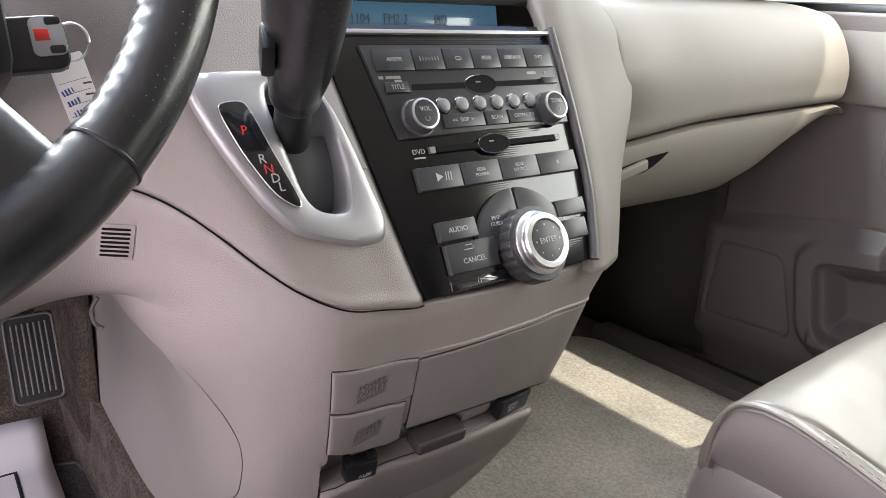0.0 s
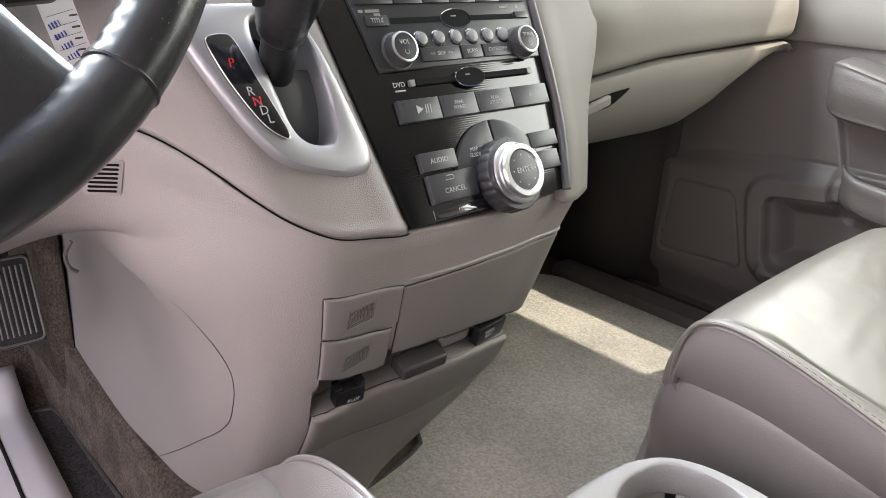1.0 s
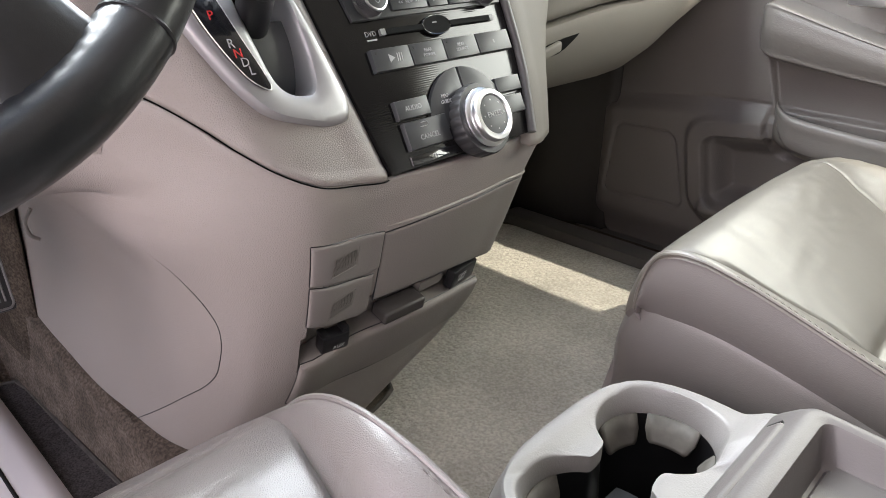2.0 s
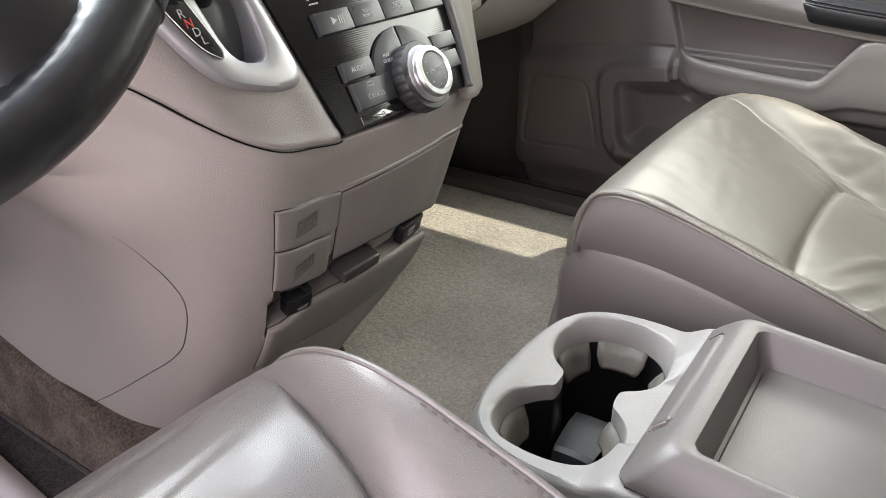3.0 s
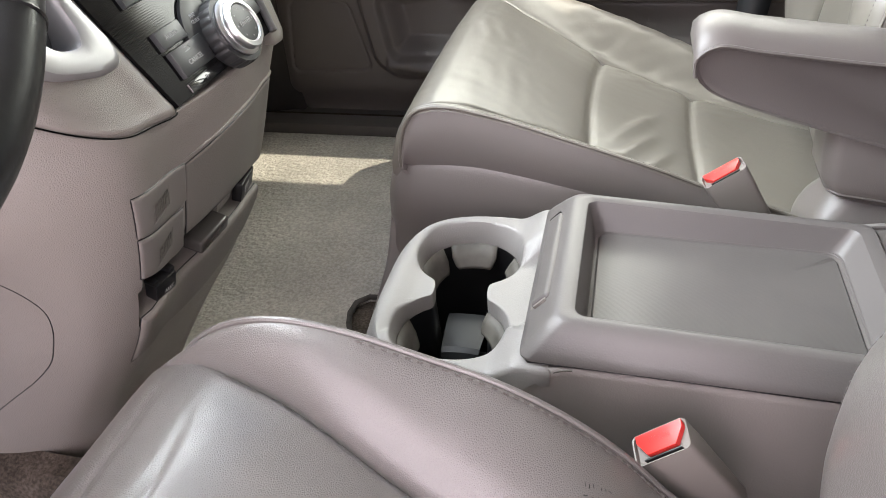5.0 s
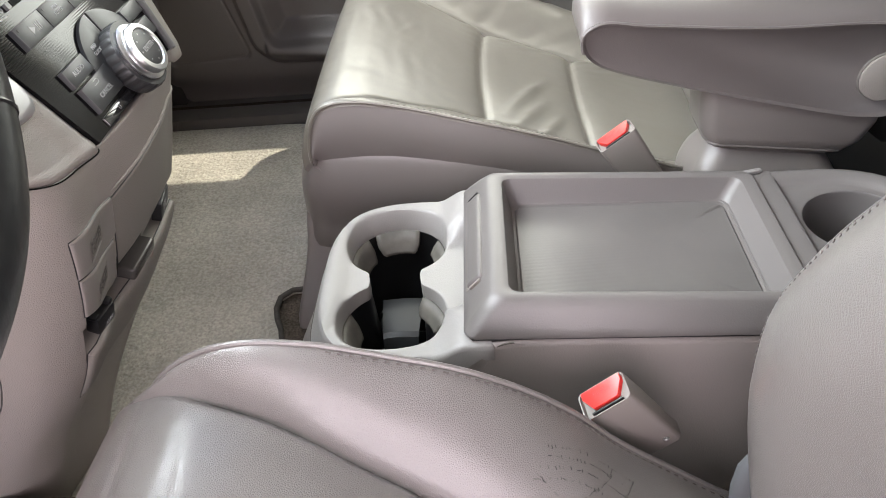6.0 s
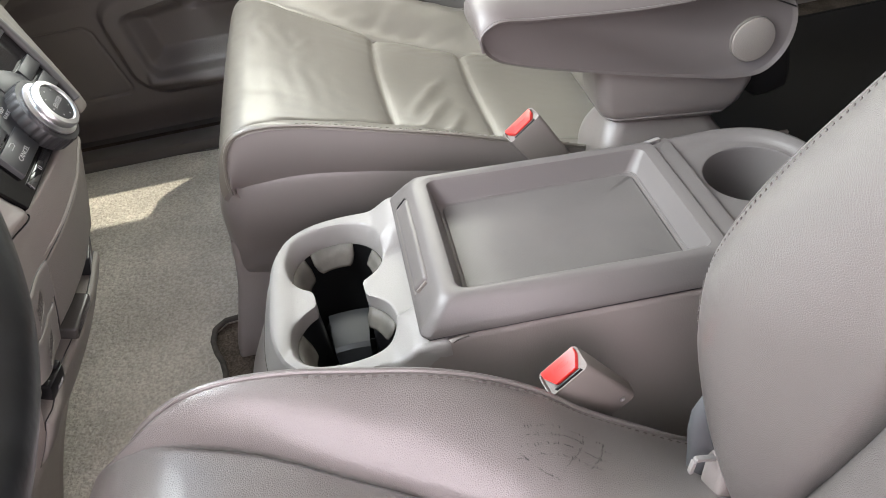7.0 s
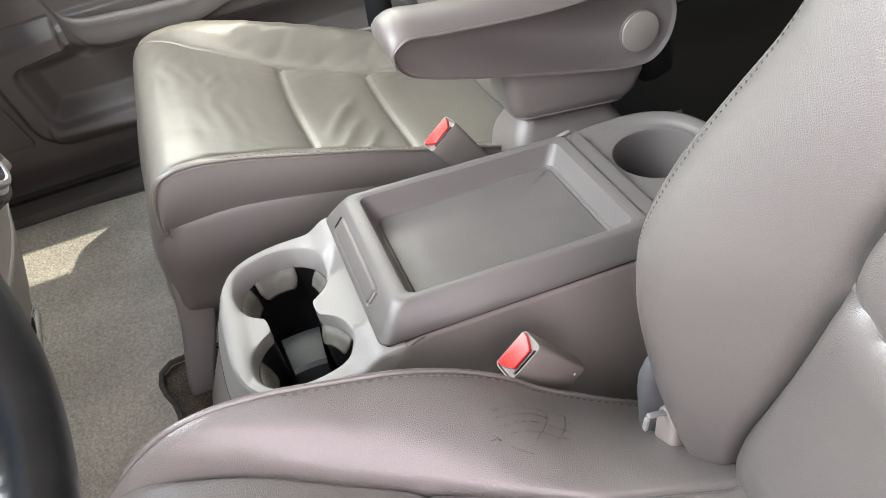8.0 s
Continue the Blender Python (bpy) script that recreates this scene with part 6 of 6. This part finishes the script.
def door():
    d = thing("passenger_door", (0.85, 0, 0), "closed taupe moulded passenger door with map pocket", "door")
    crease = table([0.30, 0.322, 0.332, 0.433, 0.56, 0.64], [0.226, 0.235, 0.2945, 0.290, 0.2745, 0.262])
    rows = []
    for z in list(np.linspace(-0.04, 0.055, 24)) + list(np.linspace(0.058, 0.31, 110)) + list(np.linspace(0.315, 0.60, 50)):
        row = []
        for y in list(np.linspace(-0.45, 0.19, 60)) + list(np.linspace(0.1925, 0.645, 185)) + [0.66]:
            y += 0.18 * (z - 0.17) * smooth(0.30, 0.39, y) * smooth(0.60, 0.48, y) * smooth(0.40, 0.26, z)
            x = 0.845 - 0.008 * smooth(0.5, 0.6, z)
            # lower half stands proud below the long crease, which is a narrow groove
            c = z - crease(y)
            x -= 0.016 * smooth(0.0, 0.06, z) * (1 - smooth(-0.030, 0.001, c)) * smooth(0.650, 0.60, y)
            x += 0.003 * math.exp(-(c / 0.0022) ** 2) * smooth(0.30, 0.33, y) * smooth(0.60, 0.50, y)
            # map pocket with a raised rounded band round it
            lean = 0.18 * (z - 0.17)
            pk = rounded_field(y - lean, z, -0.30, 0.4145, 0.110, 0.228 + 0.13 * min(0.11, max(0, 0.412 - y)), 0.022)
            x -= 0.010 * smooth(0.040, 0.026, pk) * smooth(0.012, 0.05, z) * smooth(0.455, 0.44, y - lean) * (smooth(0.29, 0.32, y) if z > 0.235 else 1)
            x += 0.022 * smooth(0.0030, -0.0030, pk) + 0.034 * smooth(-0.002, -0.035, pk)
            # pale lip along the foot of the pocket
            x -= 0.010 * smooth(0.415, 0.405, y) * math.exp(-((z - 0.098 - 0.10 * (y - 0.36)) / 0.012) ** 2)
            # speaker panel, slightly sunk behind a fine groove
            rear, front = 0.461 + 0.27 * (z - 0.148), 0.600 - 0.10 * (z - 0.15)
            sp = rounded_field(y, z, rear, front, 0.085 - 0.05 * (y - 0.52), 0.218, 0.016)
            x += 0.004 * smooth(0.002, -0.001, sp) + 0.003 * math.exp(-(sp / 0.0022) ** 2)
            # the recess between the arm's two parts lies a little deeper
            x += 0.010 * smooth(0.004, -0.004, y - 0.322 - 0.32 * (z - 0.296)) * smooth(0.285, 0.295, z) * smooth(0.40, 0.39, z)
            x += 0.05 * smooth(0.0, 0.006, rounded_field(y, z, -0.8, 0.622, -0.028, 0.9, 0.095))
            row.append((x, y, z))
        rows.append(row)
    under(d, thick(part("panel", sheet(rows), DOOR, label="moulded taupe door lining", sharp=170, toward=(-3, 0, 0.3)), 0.02))

    # pale upper pad of the arm, swept back from its rounded nose
    foot = curve([-0.45, -0.2, 0.02, 0.104, 0.228, 0.31, 0.37], [0.330, 0.340, 0.3475, 0.354, 0.3645, 0.373, 0.379])
    head = curve([-0.45, -0.2, 0.0, 0.141, 0.229, 0.33, 0.37], [0.380, 0.386, 0.395, 0.409, 0.429, 0.456, 0.462])
    steps = list(np.linspace(-0.45, 0.32, 40)) + [0.362 - 0.042 * (1 - math.sin(a)) for a in np.linspace(0.06, math.pi / 2, 18)]
    shape = [(0.862, 0.10), (0.815, 0.02), (0.793, 0.0), (0.7885, 0.02), (0.7845, 0.12), (0.7755, 0.42), (0.7740, 0.50), (0.7745, 0.72), (0.7775, 0.90), (0.784, 0.985), (0.795, 1.0), (0.862, 1.04)]
    rows = []
    for y in steps:
        q = math.sqrt(max(0.0, 1 - (max(0.0, y - 0.318) / 0.0442) ** 2))
        lo, hi = foot(y), head(y)
        mid = lo + 0.52 * (hi - lo)
        rows.append([(0.862 - (0.862 - x) * (0.25 + 0.75 * q), y, mid + (lo + (hi - lo) * f - mid) * (0.30 + 0.70 * q ** 0.7)) for x, f in between(shape, 40)])
    under(d, thick(part("arm_pad", sheet(rows), DOOR, label="pale taupe arm pad of the door", sharp=60, toward=(-2, 0.5, 0.6)), 0.004))

    # black padded cover over the rear of the arm, with ribs along it
    rows = []
    for y in list(np.linspace(-0.45, 0.11, 20)) + [0.142 - 0.032 * (1 - math.sin(a)) for a in np.linspace(0.1, math.pi / 2, 12)]:
        q = math.sqrt(max(0.0, 1 - (max(0.0, y - 0.110) / 0.0325) ** 2))
        lo, hi = foot(y) + 0.013, head(y) + 0.004
        row = []
        for f in np.linspace(-0.12, 1.25, 60):
            x = 0.7815 - 0.0125 * math.sin(math.pi * min(1, max(0, f * 0.8 + 0.08)))
            x += sum(0.0016 * math.exp(-((f - g) / 0.014) ** 2) for g in (0.62, 0.68, 0.74))
            x += 0.05 * max(0, f - 1) / 0.25 + 0.016 * max(0, -f) / 0.12
            mid = hi - 0.012
            row.append((0.790 - (0.790 - x) * q if f < 1 else x, y, mid + (lo + (hi - lo) * min(f, 1.02) - mid) * (0.2 + 0.8 * q)))
        rows.append(row)
    under(d, thick(part("arm_cover", sheet(rows), BLACK, label="black padded arm cover with ribbed edge", sharp=60, toward=(-2, 0, 0.6)), 0.003))

    # lower body of the arm: an open pull pocket whose lip climbs to the pad behind
    lip = table([-0.45, 0.03, 0.047, 0.060, 0.083, 0.092, 0.105, 0.171, 0.254, 0.285, 0.300, 0.316], [0.350, 0.352, 0.345, 0.327, 0.295, 0.286, 0.2815, 0.284, 0.290, 0.2945, 0.2995, 0.305])
    base = curve([-0.45, 0.10, 0.20, 0.249, 0.275, 0.289, 0.300, 0.318], [0.222, 0.222, 0.222, 0.224, 0.231, 0.242, 0.260, 0.290])
    rows = []
    for y in list(np.linspace(-0.45, 0.02, 16)) + list(np.linspace(0.03, 0.115, 30)) + list(np.linspace(0.12, 0.28, 24)) + [0.318 - 0.036 * (1 - math.sin(a)) for a in np.linspace(0.05, math.pi / 2, 14)]:
        q = math.sqrt(max(0.0, 1 - (max(0.0, y - 0.272) / 0.0465) ** 2))
        t, lo = lip(y), base(y)
        wall = 0.786 - 0.003 * smooth(0.1, 0.0, y)
        pts = [(0.860, t - 0.060), (0.822, t - 0.060), (0.806, t - 0.055), (0.802, t - 0.008), (0.798, t - 0.0012), (wall + 0.006, t), (wall + 0.0015, t - 0.003), (wall, t - 0.010)]
        pts += [(wall + 0.0015, t - 0.3 * (t - lo)), (wall + 0.004, lo + 0.30 * (t - lo)), (wall + 0.006, lo + 0.24 * (t - lo)), (wall + 0.012, lo + 0.2 * (t - lo)), (wall + 0.022, lo + 0.004), (0.830, lo), (0.860, lo)]
        rows.append([(0.852 - (0.852 - x) * (0.12 + 0.88 * q) if x < 0.852 else x, y, z) for x, z in between(pts, 44)])
    under(d, part("arm_pocket", sheet(rows), DOOR, label="taupe pull pocket under the arm pad", sharp=60, toward=(-2, 0.5, 0.3)))
    trim = []
    for z, x in ((0.470, 0.848), (0.472, 0.838), (0.478, 0.834), (0.52, 0.832), (0.57, 0.836), (0.60, 0.85)):
        trim.append([(x, y, z + 0.02 * smooth(0.3, -0.2, y)) for y in np.linspace(-0.58, 0.66, 40)])
    under(d, part("upper_trim", sheet(trim), DASH_SOFT, label="padded taupe upper door trim", toward=(-3, 0, 0.6)))
    under(d, part("door_handle", box(0.012, 0.09, 0.03, 0.006, pose(0.815, 0.20, 0.475)), CHROME, label="bright inner door handle"))
    under(d, part("window_ledge", box(0.05, 1.25, 0.02, 0.008, pose(0.862, 0.03, 0.602)), BLACK, label="dark window ledge"))
    sill = part("trim", join(box(0.05, 1.5, 0.034, 0.008, pose(0.730, 0.0, 0.012)), box(0.16, 1.5, 0.02, 0.004, pose(0.80, 0.0, -0.012))), SILL)
    tagged(sill, "grey plastic door sill strip", "sill", kind="structure")


door()


# ---- driver's footwell ----
def pedal():
    p = thing("accelerator_pedal", (-0.23, 0.64, 0.25), "black ribbed rubber accelerator pedal", "pedal")
    m = pose(-0.2315, 0.640, 0.262, 66, 0, -4) @ Matrix.Scale(0.86, 4)
    under(p, part("pad", box(0.052, 0.098, 0.014, 0.004, m), RUBBER, label="black rubber pad"))
    under(p, part("pad_rim", tube([m @ Vector((x, y, 0.0075)) for x, y in rounded(0.047, 0.092, 0.006)], 0.0012, 6, True), STEEL_WORN))
    for i in range(7):
        under(p, part("rib", tube([m @ Vector((-0.0165 + 0.0055 * i, y, 0.0074)) for y in (-0.038, 0.0, 0.038)], 0.0011, 6), STEEL_WORN))
    under(p, part("arm", tube([m @ Vector((0.0, 0.04, -0.006)), (-0.225, 0.72, 0.36), (-0.225, 0.82, 0.44)], 0.009, 8), BLACK, label="black pedal arm"))
    under(p, part("bracket", box(0.03, 0.05, 0.03, 0.005, pose(-0.19, 0.70, 0.36)), BLACK))


pedal()


def paper_mat():
    m = pose(-0.352, 0.70, 0.013, 0, 0, -3.8)
    rows = [[m @ Vector((x, y, 0.004 * math.sin(9 * x + 4 * y) ** 2 + carpet_height(0.70 + y))) for x in np.linspace(-0.15, 0.15, 16)] for y in np.linspace(-0.26, 0.225, 28)]
    ob = thick(part("paper_mat", sheet(rows), PAPER), 0.0004, 0)
    tagged(ob, "white paper floor protector with a black printed border", "paper mat")
    for a, b in (((0.108, -0.26), (0.108, 0.165)), ((-0.15, 0.165), (0.110, 0.165))):
        pts = [(a[0] + (b[0] - a[0]) * f, a[1] + (b[1] - a[1]) * f) for f in np.linspace(0, 1, 20)]
        wide = Vector((0.002, 0)) if a[0] == b[0] else Vector((0, 0.002))
        rows = [[m @ Vector((x + k * wide.x, y + k * wide.y, 0.0008 + 0.004 * math.sin(9 * x + 4 * y) ** 2 + carpet_height(0.70 + y))) for k in (-1, 1)] for x, y in pts]
        thick(part("printed_border", sheet(rows), INK, ob), 0.0002, 0)


paper_mat()


# ---- key in the column ----
def key():
    k = thing("car_key", (-0.26, 0.30, 0.55), "black key fob with a red button in the ignition", "key")
    m = frame_of(KEY_AT, KEY_OUT, (1, 0.1, 0)) @ Matrix.Scale(0.68, 4)
    under(k, part("fob", prism(rounded(0.052, 0.042, 0.010, 5, -0.012, -0.002), 0.012, m, 0.003, 3), BLACK, label="black fob"))
    under(k, part("fob_face", prism(rounded(0.024, 0.030, 0.005, 5, 0.001, 0.002), 0.0128, m, 0.0005), SILVER, label="silver-grey button face"))
    under(k, part("panic_button", prism([(-0.008, -0.001), (0.002, -0.001), (0.002, 0.007), (-0.008, 0.008)], 0.0138, m, 0.0004), RED, label="small red button"))
    for y in (-0.0085, 0.0135):
        under(k, part("fob_button", prism(rounded(0.011, 0.006, 0.002, 4, 0.006, y), 0.0136, m, 0.0005), BLACK))
    ring = [m @ Vector((0.016 + 0.0125 * math.cos(t), -0.003 + 0.0145 * math.sin(t), 0.010 + 0.006 * math.cos(t))) for t in np.linspace(0, 2 * math.pi, 32, endpoint=False)]
    under(k, part("key_ring", tube(ring, 0.0008, 6, True), CHROME, label="bright split ring"))
    tm = Matrix(((0.967, -0.256, 0, -0.2295), (0, 0, -1, 0.385), (0.256, 0.967, 0, 0.5300), (0, 0, 0, 1)))
    tag = thing("key_tag", tm.translation, "white card key tag with blue handwriting", "tag")
    tm = tm @ Matrix.Scale(1.18, 4)
    under(tag, part("card", prism(rounded(0.0165, 0.0450, 0.0012, 3), 0.0003, tm), PAPER, label="white card"))
    under(tag, part("eyelet", prism([(-0.0005 + 0.0012 * math.cos(t), 0.0175 + 0.0018 * math.sin(t)) for t in np.linspace(0, 6.283, 12, endpoint=False)], 0.0005, tm), STEEL_WORN))
    rnd = random.Random(5)
    for i in range(6):
        v = 0.010 - 0.0055 * i
        under(tag, part("printed_line", prism(rounded(0.0135, 0.0002, 0.0001, 1, 0, v), 0.0005, tm), STEEL_WORN))
        under(tag, part("printed_word", prism(rounded(0.0040, 0.0009, 0.0002, 1, 0.0048, v - 0.0018), 0.0005, tm @ pose(0, 0, 0, 0, 0, -8)), KNURL))
        for j in range(4 if i else 0):
            under(tag, part("writing", prism(rounded(0.0005 + 0.0005 * rnd.random(), 0.0022 + 0.001 * rnd.random(), 0.0002, 1, -0.0055 + 0.0016 * j, v + 0.0018), 0.0005, tm @ pose(0, 0, 0, 0, 0, 10)), BLUE_INK))
    column = part("column_switch", box(0.10, 0.12, 0.07, 0.012, Matrix.Translation(m @ Vector((-0.108, 0.02, -0.03))) @ pose(0, 0, 0, -20)), BLACK)
    tagged(column, "black plastic ignition housing on the steering column", "ignition housing")


KEY_AT, KEY_OUT = (-0.2490, 0.362, 0.5635), (-0.15, -0.92, 0.35)
key()


# ---- wear on the driver's bolster and the cover beside the backrest ----
def cracks():
    """Short dark splits in the leather, following curved lines."""
    tree = grid_tree(CUSHION["driver_seat"])
    rnd = random.Random(11)
    lines = [[(-0.222, -0.020), (-0.217, -0.048), (-0.222, -0.078)], [(-0.228, -0.018), (-0.224, -0.050), (-0.230, -0.080)], [(-0.236, -0.014), (-0.231, -0.045), (-0.238, -0.074)],
             [(-0.243, -0.010), (-0.239, -0.040), (-0.246, -0.068)], [(-0.221, -0.076), (-0.234, -0.070), (-0.247, -0.058)], [(-0.219, -0.062), (-0.232, -0.056), (-0.252, -0.036)], [(-0.240, -0.012), (-0.250, -0.024), (-0.256, -0.036)]]
    bits = []
    for ln in lines:
        pts = spline(ln, 26)
        for a, b in zip(pts, pts[1:]):
            if rnd.random() < 0.35:
                continue
            cross = rnd.random() < 0.7
            d = Vector((b[0] - a[0], b[1] - a[1]))
            if cross:
                d = Vector((-d.y, d.x)) * rnd.uniform(0.4, 1.1)
            seg = []
            for f in (-0.5, 0.0, 0.5):
                x, y = a[0] + d.x * f + rnd.uniform(-0.0006, 0.0006), a[1] + d.y * f
                hit = tree.ray_cast(Vector((x, y, 0.6)), Vector((0, 0, -1)))
                if hit[0]:
                    seg.append(hit[0] + Vector((0, 0, 0.0001)))
            if len(seg) == 3:
                bits.append(tube(seg, rnd.uniform(0.00014, 0.0003), 4))
    under(DRIVER, part("leather_cracks", join(*bits), INK, label="dark cracks in the worn leather"))


cracks()


def recliner_cover():
    c = thing("recliner_cover", (-0.235, -0.15, 0.22), "pale grey plastic hinge cover beside the driver's backrest", "hinge cover")
    rows = []
    for z, w, d, y in ((0.12, 0.012, 0.026, -0.168), (0.19, 0.0125, 0.027, -0.167), (0.212, 0.0125, 0.0275, -0.166), (0.230, 0.0115, 0.025, -0.165), (0.243, 0.009, 0.019, -0.164), (0.250, 0.005, 0.010, -0.163), (0.252, 0.001, 0.002, -0.163)):
        rows.append([(-0.226 + w * math.copysign(abs(math.cos(t)) ** 0.8, math.cos(t)), y + d * math.copysign(abs(math.sin(t)) ** 0.8, math.sin(t)), z) for t in np.linspace(0, 2 * math.pi, 28, endpoint=False)])
    under(c, part("cover", sheet(rows, True, True), HINGE_GREY, label="rounded blue-grey cover"))
    under(c, part("bracket", box(0.024, 0.050, 0.034, 0.006, pose(-0.245, -0.172, 0.182, 16, 10, 8), 3), CONSOLE_SIDE, label="pale grey hinge bracket"))
    under(c, part("clip", join(box(0.0045, 0.020, 0.003, 0.001, pose(-0.2445, -0.143, 0.205, 28, 0, 12)), box(0.0045, 0.003, 0.013, 0.001, pose(-0.2430, -0.1345, 0.196, 10))), CONSOLE, label="broken pale plastic clip"))


recliner_cover()


# ---- passenger belt ----
def belt():
    ob = part("seat_belt", sheet([[Vector(c) + Vector((0.004, 0.0235, 0)) * k for k in (-1, 0, 1)] for c in spline([(0.752, -0.205, 0.02), (0.758, -0.208, 0.20), (0.775, -0.27, 0.50), (0.81, -0.45, 0.92)], 30)]), BLACK)
    thick(ob, 0.0014, 0)
    tagged(ob, "black woven seat belt hanging beside the passenger seat", "seat belt")


belt()


# ---- small plastic parts low in the cabin ----
def rail_foot():
    """Tapered cover at the front corner of the passenger seat's rail."""
    rows = [[(cx + x, cy + y, z) for x, y in rounded(2 * w, 2 * d, 0.006, 4)] for z, cx, cy, w, d in ((0.150, 0.240, 0.206, 0.022, 0.024), (0.09, 0.222, 0.216, 0.020, 0.022), (0.05, 0.204, 0.229, 0.017, 0.020), (0.012, 0.186, 0.242, 0.013, 0.017), (0.001, 0.183, 0.244, 0.012, 0.016))]
    under(PASSENGER, part("rail_cover", sheet([list(c) for c in zip(*[between(col, 16) for col in zip(*rows)])], True, True), CONSOLE_SIDE, label="tapered taupe rail cover"))
    under(DASH, part("clip_hook", tube(spline([(-0.158, 0.690, 0.290), (-0.165, 0.692, 0.276), (-0.163, 0.690, 0.262), (-0.156, 0.688, 0.256)], 12), 0.0022, 8), PLASTIC, label="small moulded hook"))


rail_foot()
